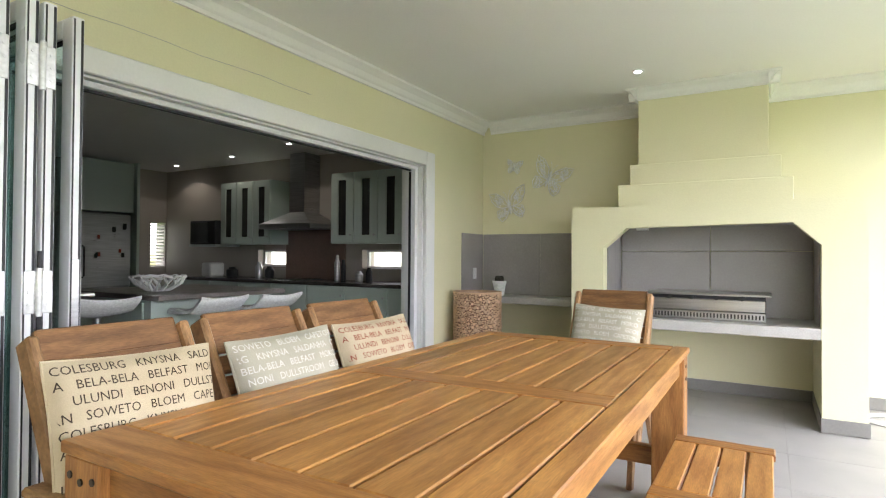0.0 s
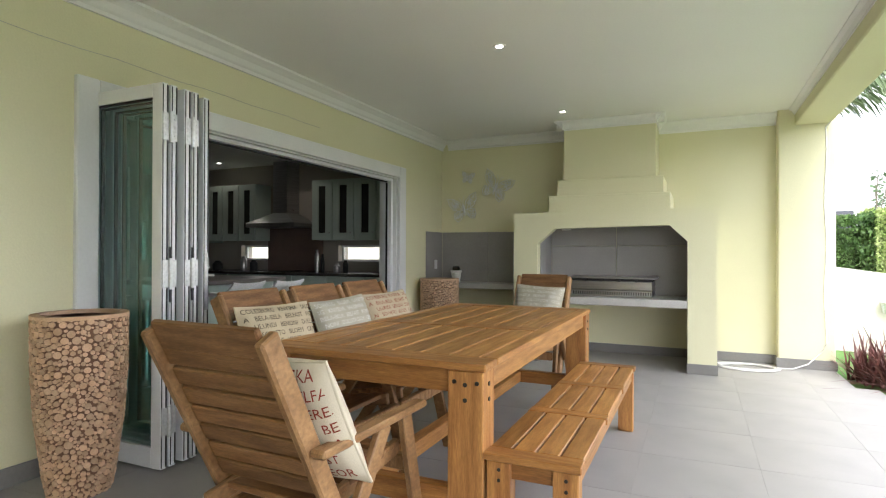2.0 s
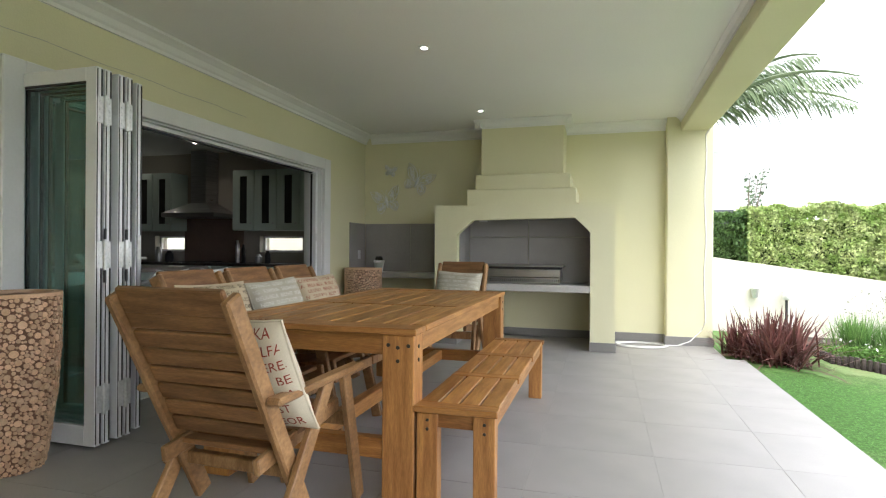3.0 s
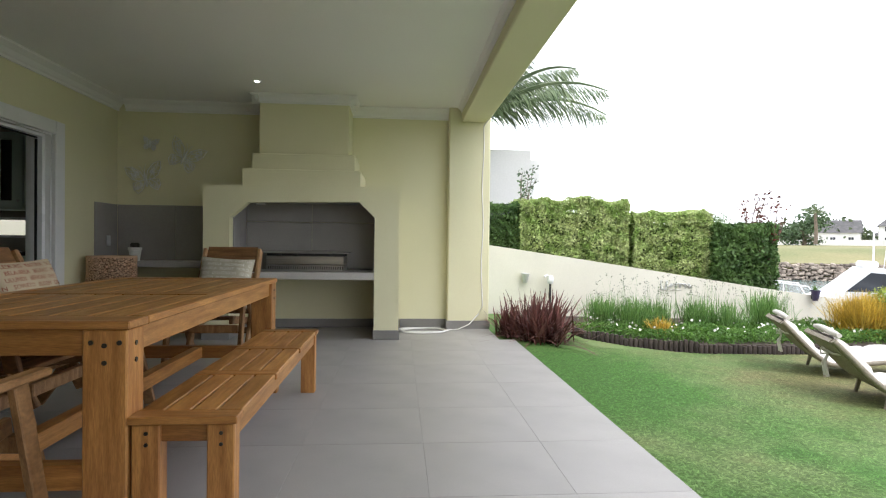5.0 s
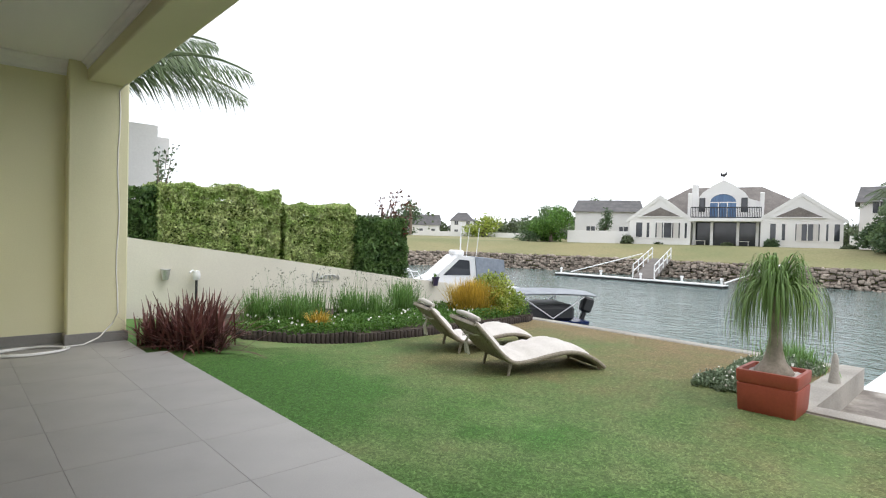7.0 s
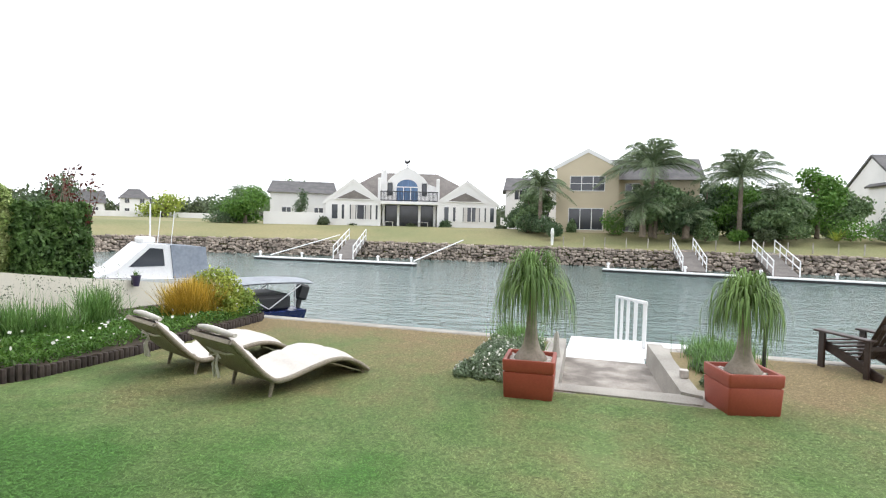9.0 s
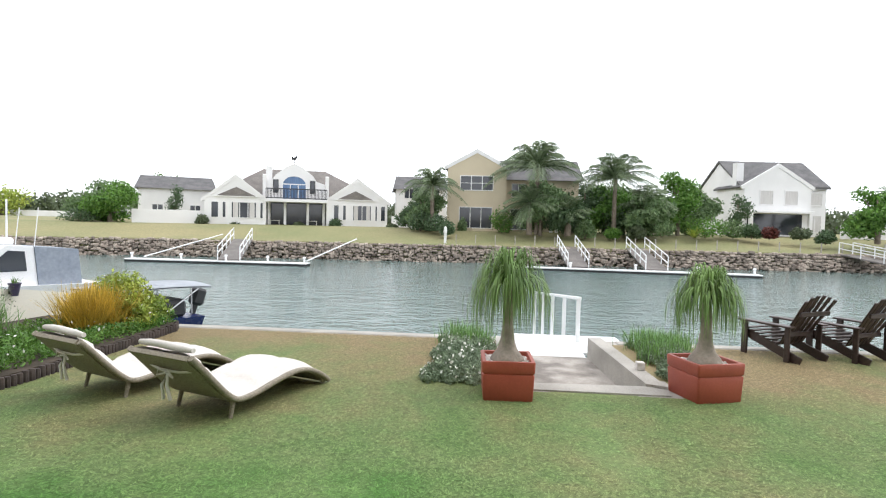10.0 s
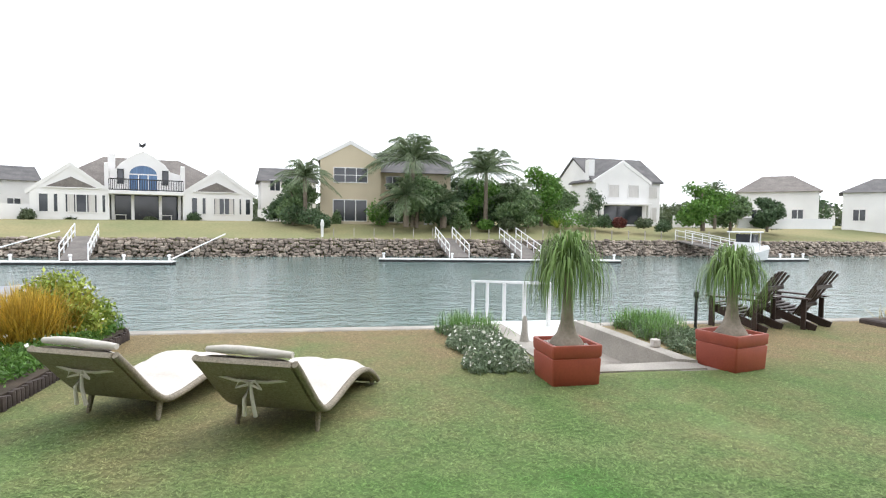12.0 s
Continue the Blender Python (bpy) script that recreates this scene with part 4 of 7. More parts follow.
# ---- plant helpers ----
def strips(name, paths, widths, material, tip=0.15):
    """Leaf blades: each path (n x 3 points) becomes a flat tapered ribbon."""
    P = np.asarray(paths)
    n, k, _ = P.shape
    d = np.gradient(P, axis=1)
    side = np.stack([-d[..., 1], d[..., 0], np.zeros((n, k))], -1)
    ln = np.linalg.norm(side, axis=-1, keepdims=True)
    rot = np.random.default_rng(len(name) + n).random((n, 1)) * 6.28
    alt = np.stack([np.cos(rot), np.sin(rot), np.zeros_like(rot)], -1) * np.ones((n, k, 1))
    side = np.where(ln > 1e-4, side / np.maximum(ln, 1e-6), alt)
    w = np.asarray(widths).reshape(n, 1, 1) * np.interp(np.linspace(0, 1, k), [0, 0.25, 0.7, 1], [0.6, 1, 0.75, tip]).reshape(1, k, 1)
    V = np.stack([P - side * w / 2, P + side * w / 2], 2).reshape(n, k * 2, 3)
    base = np.arange(n)[:, None] * (2 * k)
    q = np.concatenate([base + np.array([2 * i, 2 * i + 1, 2 * i + 3, 2 * i + 2]) for i in range(k - 1)], 1).reshape(-1)
    me = bpy.data.meshes.new(name)
    me.vertices.add(n * k * 2)
    me.vertices.foreach_set("co", V.astype(np.float32).ravel())
    me.loops.add(len(q))
    me.loops.foreach_set("vertex_index", q.astype(np.int32))
    me.polygons.add(len(q) // 4)
    me.polygons.foreach_set("loop_start", np.arange(0, len(q), 4, dtype=np.int32))
    me.update(calc_edges=True)
    me.materials.append(material)
    return me


def arch(rng, n, base, length, lift, spread, droop, k=6):
    """n arching blade paths from about base; lift: how steep they start; droop: how far the tips fall."""
    a = rng.random(n) * 6.283
    L = length * (0.65 + 0.45 * rng.random(n))
    el = np.radians(lift[0] + (lift[1] - lift[0]) * rng.random(n))
    t = np.linspace(0, 1, k)
    hor = L[:, None] * (np.cos(el)[:, None] * t)
    ver = L[:, None] * (np.sin(el)[:, None] * t) - droop * L[:, None] * t ** 2.2 * (0.6 + 0.8 * rng.random(n))[:, None]
    b = np.asarray(base) + np.stack([spread * rng.standard_normal(n), spread * rng.standard_normal(n), np.zeros(n)], 1)
    return np.stack([b[:, :1] + hor * np.cos(a)[:, None], b[:, 1:2] + hor * np.sin(a)[:, None], b[:, 2:] + ver], -1)


def leaves(name, centres, size, material, rng, ratio=0.5, normals=None):
    """Small four-cornered leaves at the given places, turned every way."""
    c = np.asarray(centres)
    n = len(c)
    a, b = rng.standard_normal((n, 3)), rng.standard_normal((n, 3))
    a /= np.linalg.norm(a, axis=1, keepdims=True)
    b -= a * (a * b).sum(1, keepdims=True)
    b /= np.linalg.norm(b, axis=1, keepdims=True)
    s = (size * (0.6 + 0.8 * rng.random(n)))[:, None]
    V = np.stack([c - a * s * 0.5, c + b * s * ratio * 0.5, c + a * s * 0.5, c - b * s * ratio * 0.5], 1)
    return quads(name, V, 4, material)


def blob_points(rng, n, blobs, shell=0.55):
    """Places in the outer part of ellipsoids (x, y, z, rx, ry, rz)."""
    w = np.array([b[3] * b[4] + b[4] * b[5] + b[3] * b[5] for b in blobs])
    which = rng.choice(len(blobs), n, p=w / w.sum())
    B = np.asarray(blobs)[which]
    d = rng.standard_normal((n, 3))
    d /= np.linalg.norm(d, axis=1, keepdims=True)
    r = (shell + (1 - shell) * rng.random(n) ** 0.6) * (0.85 + 0.3 * rng.random(n))
    return B[:, :3] + d * B[:, 3:] * r[:, None]


def leafmat(name, a, b, scale=3.0, tl=0.25, isl=0.35, rough=0.5):
    return mat(name, a, b, scale, rough, island=isl, fine=0.15, spec=0.3, through_light=tl, bscale=25)


M_HEDGE = leafmat("variegated_hedge_leaf", (0.52, 0.58, 0.27), (0.26, 0.38, 0.10), 5)
M_GLOSSY = leafmat("glossy_green_leaf", (0.15, 0.25, 0.075), (0.06, 0.12, 0.035), 4)
M_DARKLEAF = leafmat("dark_green_leaf", (0.115, 0.175, 0.085), (0.065, 0.11, 0.055))
# lightened green, with some far-bank haze put into the colour
M_MIDLEAF = leafmat("mid_green_leaf", (0.19, 0.27, 0.12), (0.11, 0.18, 0.08))
M_LIGHTLEAF = leafmat("bright_green_leaf", (0.14, 0.26, 0.05), (0.08, 0.18, 0.035))
M_OLIVE = leafmat("olive_grey_leaf", (0.13, 0.16, 0.085), (0.08, 0.11, 0.06))
M_SILVER = leafmat("silver_green_leaf", (0.27, 0.33, 0.22), (0.16, 0.22, 0.13))
M_REDLEAF = leafmat("dark_red_leaf", (0.16, 0.045, 0.035), (0.08, 0.03, 0.025))
M_PHORM = leafmat("bronze_flax_leaf", (0.20, 0.085, 0.075), (0.11, 0.05, 0.045), 2, 0.15)
M_ORANGE = leafmat("orange_restio", (0.60, 0.42, 0.07), (0.44, 0.31, 0.06), 3, 0.25)
M_YELLOWLEAF = leafmat("yellow_green_leaf", (0.42, 0.46, 0.09), (0.18, 0.27, 0.05))
M_REED = leafmat("green_grass_clump", (0.20, 0.34, 0.10), (0.12, 0.24, 0.07))
M_PETAL = mat("white_petal", (0.75, 0.75, 0.68), None, 8, 0.6)
# palm green paled to carry the haze of the far bank
M_PALMLEAF = leafmat("palm_leaf", (0.19, 0.24, 0.13), (0.115, 0.165, 0.085), 2, 0.2)
M_PONY = leafmat("ponytail_palm_leaf", (0.21, 0.31, 0.10), (0.12, 0.21, 0.065), 2, 0.25)
M_TRUNK = mat("grey_brown_bark", (0.21, 0.17, 0.13), (0.13, 0.105, 0.08), 5, 0.9, 0.7, 20)
M_PONYTRUNK = mat("pale_ponytail_bark", (0.34, 0.29, 0.24), (0.22, 0.19, 0.155), 9, 0.9, 0.8, 45)
M_RED = mat("terracotta_red_paint", (0.36, 0.075, 0.045), (0.30, 0.06, 0.036), 3, 0.5, 0.15, 60, fine=0.06)
M_PEBBLE = mat("white_pebbles", (0.72, 0.68, 0.64), (0.55, 0.5, 0.47), 30, 0.7, island=0.2)
M_WHITE = mat("white_exterior_paint", (0.78, 0.77, 0.76), (0.72, 0.71, 0.70), 0.5, 0.7, 0.2, 20, fine=0.03)
M_GARDENWALL = mat("cream_garden_wall_paint", (0.74, 0.71, 0.62), (0.68, 0.65, 0.56), 0.9, 0.8, 0.3, 60, fine=0.04)
M_CREAM = mat("sand_coloured_render", (0.58, 0.50, 0.36), (0.54, 0.46, 0.33), 0.5, 0.8, 0.2, 20, fine=0.04)
M_ROOF = mat("dark_grey_roof_tile", (0.13, 0.125, 0.125), (0.09, 0.088, 0.09), 1.2, 0.8, 0.6, 8, island=0.15, fine=0.2)
M_ROOF2 = mat("brown_grey_roof_tile", (0.20, 0.18, 0.165), (0.15, 0.135, 0.125), 1.2, 0.8, 0.6, 8, island=0.15, fine=0.2)
M_WINDOW = mat("dark_window_glass", (0.035, 0.04, 0.05), (0.02, 0.022, 0.03), 0.6, 0.08, spec=0.8)
M_CURTAIN = mat("pale_curtain", (0.6, 0.58, 0.56), (0.5, 0.48, 0.46), 2, 0.9, stretch=(8, 8, 0.3))
M_BLACK = mat("black_metal", (0.02, 0.02, 0.022), None, 5, 0.5)
M_RAIL = mat("white_enamel", (0.80, 0.80, 0.80), (0.74, 0.74, 0.74), 3, 0.35, fine=0.03)
M_BROWNWOOD = mat("dark_brown_stained_wood", (0.040, 0.022, 0.017), (0.025, 0.014, 0.011), 6, 0.45, 0.3, 50, rand=0.2, stretch=(1, 6, 6))
M_RATTAN = mat("woven_grey_rattan", (0.31, 0.27, 0.21), (0.22, 0.19, 0.145), 60, 0.7, 0.9, 170, fine=0.3, dist=0.004)
M_CUSHION = mat("off_white_canvas", (0.68, 0.64, 0.60), (0.60, 0.56, 0.52), 5, 0.9, 0.4, 60, fine=0.05)
M_PINE = mat("dark_log_edging", (0.07, 0.052, 0.045), (0.04, 0.03, 0.027), 8, 0.85, 0.5, 50, rand=0.25)

# ---- boundary wall ----
def wall_y(x):
    return 7.80 - 0.13 * (x - 2.9)


g = Geo()
prof = [(1.6, 1.08), (2.36, 1.02), (4.1, 0.77), (6.6, 0.40), (7.6, 0.27), (8.3, 0.15)]
for (xa, za), (xb, zb) in zip(prof, prof[1:]):
    ya, yb = wall_y(xa), wall_y(xb)
    vs = [(xa, ya, -4), (xb, yb, -4), (xb, yb, zb), (xa, ya, za), (xa, ya + 0.22, -4), (xb, yb + 0.22, -4), (xb, yb + 0.22, zb), (xa, ya + 0.22, za)]
    g.add(vs, [(0, 1, 2, 3), (5, 4, 7, 6), (3, 2, 6, 7), (0, 3, 7, 4), (1, 5, 6, 2)])
solid("garden_wall", g, M_GARDENWALL, "cream painted garden wall sloping down to the water", "wall", kind="structure")
g = Geo()
g.box(-9, 1.6, 7.95, 8.17, -0.2, 1.9)
solid("garden_wall_side", g, M_GARDENWALL, "cream painted boundary wall beside the house", "wall", kind="structure")
g = Geo()
g.box(-9, 2.1, 8.2, 60, -4, -0.14)
g.box(2.1, 8.0, 8.05, 60, -4, -0.14)
solid("neighbour_ground", g, M_DIRT, "dark planted soil behind the garden wall", "ground", kind="structure")

# script sign: unreadable raised metal lettering
g = Geo()
sx = 5.05
pts = []
for k in range(60):
    t = k / 59
    x = sx + 0.46 * t - 0.03 * math.sin(t * 40)
    pts.append((x, wall_y(x) - 0.012, 0.42 + (0.075 if k < 10 else 0.032) * math.sin(t * 46 + 1.2)))
g.tube(pts, 0.010, 6)
g.tube([(sx - 0.03, wall_y(sx) - 0.012, 0.36), (sx + 0.3, wall_y(sx + 0.3) - 0.012, 0.345)], 0.007, 6)
solid("wall_sign", g, M_HINGE, "curly pale metal script sign on the garden wall", "sign", smooth=60)


def wall_planter(x, z, s, material, label):
    y = wall_y(x)
    c = thing("wall_planter", label, "planter", pose(x, y - 0.07, z))
    g = Geo()
    g.lathe([(0.035 * s, 0), (0.06 * s, 0.13 * s), (0.067 * s, 0.135 * s), (0.067 * s, 0.15 * s), (0.055 * s, 0.15 * s), (0.05 * s, 0.12 * s), (0.0, 0.12 * s)], 16)
    part("pot", g, material, c, "", 40)
    g = Geo()
    g.box(-0.02, 0.02, 0.05, 0.072, 0.02, 0.13, 0.003)
    part("bracket", g, M_BLACK, c)
    return c


wall_planter(2.90, 0.43, 1.0, M_HINGE, "small grey pot hung on the garden wall")
c = wall_planter(7.36, 0.22, 1.1, mat("purple_glaze", (0.06, 0.05, 0.10), None, 8, 0.3), "small purple pot with a seedling on the garden wall")
rng = np.random.default_rng(4)
part("seedling", strips("seedling", arch(rng, 22, (0, 0, 0.14), 0.14, (50, 85), 0.015, 0.2), 0.008 + 0.004 * rng.random(22), M_LIGHTLEAF), M_LIGHTLEAF, c)
tap = thing("garden_tap", "white hose tap on a dark standpipe by the wall", "tap", pose(3.28, wall_y(3.28) - 0.12, 0))
g = Geo()
g.tube([(0, 0, -0.2), (0, 0, 0.42)], 0.018, 8)
part("standpipe", g, M_BLACK, tap)
g = Geo()
g.lathe([(0.03, 0.42), (0.05, 0.44), (0.055, 0.5), (0.04, 0.55), (0.0, 0.56)], 12)
g.tube([(0, 0, 0.52), (-0.06, -0.02, 0.56), (-0.1, -0.03, 0.53)], 0.016, 8)
part("tap_head", g, M_RAIL, tap, "", 40)

# ---- hedge and neighbours ----
rng = np.random.default_rng(21)


def hedge_box(x0, x1, y0, y1, z0, z1, n, name, m, label, size=0.05, core=True):
    """A clipped hedge: leaves thick on the faces of a soft box round a dark twiggy core."""
    c = thing(name, label, "hedge", pose(0, 0, 0))
    if core:
        g = Geo()
        g.box(x0 + 0.16, x1 - 0.16, y0 + 0.2, y1 - 0.16, z0, z1 - 0.2, 0.08)
        part("twig_core", g, mat(name + "_twigs", (0.06, 0.10, 0.03), None, 10, 0.95), c)
    L = np.array([x1 - x0, y1 - y0, z1 - z0])
    P = rng.random((n, 3))
    face = rng.random(n)
    A = np.array([L[0] * L[2], L[1] * L[2] * 2, L[0] * L[1]])
    A = np.cumsum(A / A.sum())
    dep = rng.random(n) ** 2 * 0.16
    f0, f1 = face < A[0], (face >= A[0]) & (face < A[1])
    f2 = face >= A[1]
    Q = P * L
    Q[f0, 1] = dep[f0]
    side = rng.random(n) < 0.5
    Q[f1 & side, 0] = dep[f1 & side]
    Q[f1 & ~side, 0] = L[0] - dep[f1 & ~side]
    Q[f2, 2] = L[2] - dep[f2]
    wob = np.array([noise.noise(Vector((q[0] * 2.2, q[1] * 2.2, q[2] * 2.2 + x0))) for q in Q])
    fine = np.array([noise.noise(Vector((q[0] * 7, q[1] * 7, q[2] * 7 + x0))) for q in Q])
    Q[:, 1] -= 0.10 * wob + 0.05 * fine
    Q[:, 2] += (0.09 * wob + 0.06 * fine) * (Q[:, 2] / L[2])
    Q += np.array([x0, y0, z0])
    tagged(part("foliage", leaves("foliage", Q, size, m, rng, 0.5), m, c), kind="stuff")
    return c


hedge_box(2.9, 4.75, 8.1, 9.1, 0.3, 1.80, 44000, "clipped_hedge", M_HEDGE, "clipped variegated yellow-green hedge behind the wall")
hedge_box(4.85, 6.2, 8.05, 9.0, 0.2, 1.62, 34000, "clipped_hedge", M_HEDGE, "clipped variegated hedge with a lower top")
hedge_box(6.15, 7.25, 7.85, 8.8, -0.2, 1.42, 16000, "dark_shrub", M_GLOSSY, "dense dark green shrub at the end of the hedge", 0.075)
hedge_box(2.2, 2.95, 8.2, 9.0, 0.3, 1.75, 9000, "dark_shrub", M_GLOSSY, "dark green shrub beside the clipped hedge", 0.06)


def twigs(x, y, z, h, n, m, label, seed):
    r = random.Random(seed)
    c = thing("leafy_sprig", label, "shrub", pose(x, y, z))
    g, pts = Geo(), []
    for k in range(n):
        a, l = r.uniform(0, 6.28), r.uniform(0.5, 1.0) * h
        tip = Vector((0.25 * l * math.cos(a) + 0.12 * l, 0.25 * l * math.sin(a), l))
        line = [tip * t + Vector((0.03 * math.sin(5 * t + k), 0.03 * math.cos(4 * t + k), 0)) for t in (0, 0.3, 0.6, 1)]
        g.tube(line, [0.013, 0.010, 0.008, 0.004], 5)
        for _ in range(26):
            t = r.uniform(0.35, 1.03)
            pts.append(tip * t + Vector((r.gauss(0, 0.035), r.gauss(0, 0.035), r.gauss(0, 0.03))))
    part("stem", g, M_TRUNK, c)
    tagged(part("foliage", leaves("foliage", np.array(pts), 0.065, m, rng, 0.5), m, c), kind="stuff")


twigs(3.0, 8.4, 1.6, 0.85, 5, M_DARKLEAF, "upright leafy sprigs above the hedge", 1)
twigs(6.95, 8.2, 1.2, 0.85, 5, M_REDLEAF, "reddish leafy sprigs above the shrub", 2)
twigs(7.15, 8.0, 0.75, 1.1, 10, M_REDLEAF, "reddish leafy sprigs beside the shrub", 3)

# neighbour's house
nb = thing("neighbour_house", "grey-white plastered neighbouring house wall above the hedge", "house", pose(0, 0, 0))
g = Geo()
g.box(-6, 4.68, 15, 24, -0.2, 3.78)
part("wall", g, M_WHITE, nb)
g = Geo()
g.box(4.68, 5.05, 15.3, 15.9, 2.9, 3.55, 0.02)
part("balcony_end", g, M_WHITE, nb)
g = Geo()
g.box(4.68, 4.8, 15.0, 15.1, 0.5, 3.3)
part("downpipe", g, M_RAIL, nb)
g = Geo()
g.box(3.2, 4.1, 14.97, 15.01, 1.2, 2.2, 0.02)
part("window", g, M_WINDOW, nb)


def palm(x, y, z0, trunk, frond, n, seed, label, droop=0.75, thick=0.16, leaflets=34, wind=0.0, lift=(15, 82), lw=0.016, hang=0.0):
    r = random.Random(seed)
    c = thing("palm_tree", label, "palm", pose(x, y, z0))
    g = Geo()
    g.tube([(0.1 * math.sin(k * 0.5 + seed), 0.05 * k / 8, trunk * k / 8) for k in range(9)], [thick * (1.25 - 0.35 * k / 8 + (0.06 if k % 2 else 0)) for k in range(9)], 12)
    part("trunk", g, M_TRUNK, c, "", 50)
    top = Vector((0.1 * math.sin(4 + seed), 0.05, trunk))
    stems, V = Geo(), []
    for k in range(n):
        a = 2 * math.pi * k / n * 1.618 * 2 + r.uniform(-0.2, 0.2)
        el = radians(lift[0] + (lift[1] - lift[0]) * ((k * 0.618) % 1))
        L = frond * r.uniform(0.8, 1.1)
        pts = []
        for i in range(12):
            t = i / 11
            pts.append(top + Vector((L * t * math.cos(el) * math.cos(a) + wind * t * t * L, L * t * math.cos(el) * math.sin(a), L * t * math.sin(el) - droop * L * t ** 2.3)))
        stems.tube(pts, [0.022 * frond * (1 - 0.85 * i / 11) + 0.003 for i in range(12)], 5)
        for i in range(leaflets):
            t = 0.12 + 0.87 * i / leaflets
            f = t * 11
            j = min(int(f), 10)
            p = pts[j].lerp(pts[j + 1], f - j)
            d = (pts[j + 1] - pts[j]).normalized()
            s = d.cross(Vector((0, 0, 1)))
            s = s.normalized() if s.length > 0.05 else Vector((1, 0, 0))
            ll = frond * 0.26 * math.sin(math.pi * min(0.12 + 0.85 * t, 1)) ** 0.7 * r.uniform(0.8, 1.1)
            for q in (-1, 1):
                tip = p + s * (q * ll * 0.62) + d * ll * 0.55 - Vector((0, 0, ll * (hang + r.uniform(0.25, 0.6))))
                wv = d * (lw * frond)
                mid = p.lerp(tip, 0.5) + Vector((0, 0, 0.06 * ll))
                V += [p - wv, mid - wv * 0.8, tip, mid + wv * 0.8]
    part("frond_stem", stems, M_PALMLEAF, c)
    tagged(part("foliage", quads("foliage", V, 4, M_PALMLEAF), M_PALMLEAF, c), kind="stuff")
    return c


palm(2.7, 13.0, -0.1, 4.25, 3.9, 22, 3, "tall feathery palm behind the neighbouring hedge", 0.42, 0.22, 80, lift=(28, 80), lw=0.005, hang=0.35)

# ---- flower bed ----
g = Geo()
poly = [(3.15, 6.4), (3.2, 5.75), (3.6, 5.45), (4.4, 5.2), (5.3, 5.12), (7.6, 5.18), (7.84, 5.3), (7.84, 7.1), (3.1, 7.75)]
g.prism(poly, 2, -0.5, -0.10)
solid("flower_bed", g, M_DIRT, "dark soil flower bed against the garden wall", "flower bed", kind="structure")
edge = thing("log_edging", "dark half-round log edging round the flower bed", "edging", pose(0, 0, 0))
log = Geo().lathe([(0.026, -0.1), (0.027, 0.055), (0.022, 0.07), (0.0, 0.072)], 8).mesh("log", M_PINE, 40)
rr = random.Random(2)
line = poly[:7]
for (xa, ya), (xb, yb) in zip(line, line[1:]):
    L = math.hypot(xb - xa, yb - ya)
    k = 0.0
    while k < L:
        t = k / L
        o = part("log", log, None, edge)
        o.location = (xa + (xb - xa) * t, ya + (yb - ya) * t - 0.03, lawn_z(xa) + 0.025 + rr.uniform(-0.012, 0.012))
        k += 0.056


def clump(name, x, y, z, n, length, lift, spread, droop, width, material, label, cat, seed, k=6):
    r = np.random.default_rng(seed)
    me = strips(name, arch(r, n, (0, 0, 0), length, lift, spread, droop, k), width * (0.7 + 0.6 * r.random(n)), material)
    return tagged(new_at(name, me, x, y, z), label, cat)


def new_at(name, me, x, y, z):
    o = new(name, me)
    o.location = (x, y, z)
    return o


clump("flax_plant", 2.55, 5.35, -0.12, 420, 0.78, (18, 86), 0.13, 0.25, 0.024, M_PHORM, "spiky bronze-purple flax plant beside the patio", "plant", 1)
clump("flax_plant", 2.25, 5.62, -0.12, 160, 0.6, (40, 88), 0.08, 0.25, 0.024, M_PHORM, "spiky bronze-purple flax plant by the column", "plant", 2)
for i, (x, y, h, n) in enumerate([(3.7, 6.5, 0.62, 500), (4.05, 6.3, 0.6, 420), (4.45, 6.5, 0.55, 350), (5.0, 6.35, 0.6, 480), (5.35, 6.2, 0.55, 300), (5.95, 6.3, 0.72, 620)]):
    clump("grass_clump", x, y, -0.1, n, h, (55, 89), 0.10, 0.3, 0.009, M_REED, "tall green ornamental grass clump in the bed", "plant", 30 + i)
for i, (x, y, h) in enumerate([(3.9, 6.35, 0.8), (4.5, 6.4, 0.78), (5.1, 6.3, 0.8), (6.0, 6.2, 0.8)]):
    r = np.random.default_rng(60 + i)
    pa = arch(r, 40, (0, 0, 0), h, (66, 88), 0.16, 0.15)
    c = thing("flower_stalks", "thin seed-headed stalks among the grasses", "plant", pose(x, y, -0.1))
    part("stalk", strips("stalk", pa, np.full(40, 0.004), M_REED), M_REED, c)
    tip = np.repeat(pa[:, -1], 5, 0) + r.standard_normal((200, 3)) * 0.016
    tagged(part("seed_head", leaves("seed_head", tip, 0.022, M_OLIVE, r), M_OLIVE, c), kind="stuff")
clump("grass_clump", 4.25, 5.85, -0.1, 260, 0.34, (35, 85), 0.05, 0.35, 0.010, M_ORANGE, "small golden grass clump in the bed", "plant", 44)
clump("restio_bush", 6.98, 5.78, -0.1, 2600, 0.68, (42, 89), 0.13, 0.20, 0.008, M_ORANGE, "bushy orange-gold grass in the bed", "plant", 45)
r = np.random.default_rng(70)
c = thing("flowering_shrub", "yellow-green shrub with tiny white flowers", "shrub", pose(7.36, 5.72, -0.1))
P = blob_points(r, 7000, [(0, 0, 0.30, 0.36, 0.36, 0.36), (0.2, -0.2, 0.15, 0.28, 0.28, 0.24), (-0.15, -0.25, 0.16, 0.24, 0.24, 0.22)], 0.5)
tagged(part("foliage", leaves("foliage", P, 0.05, M_YELLOWLEAF, r), M_YELLOWLEAF, c), kind="stuff")
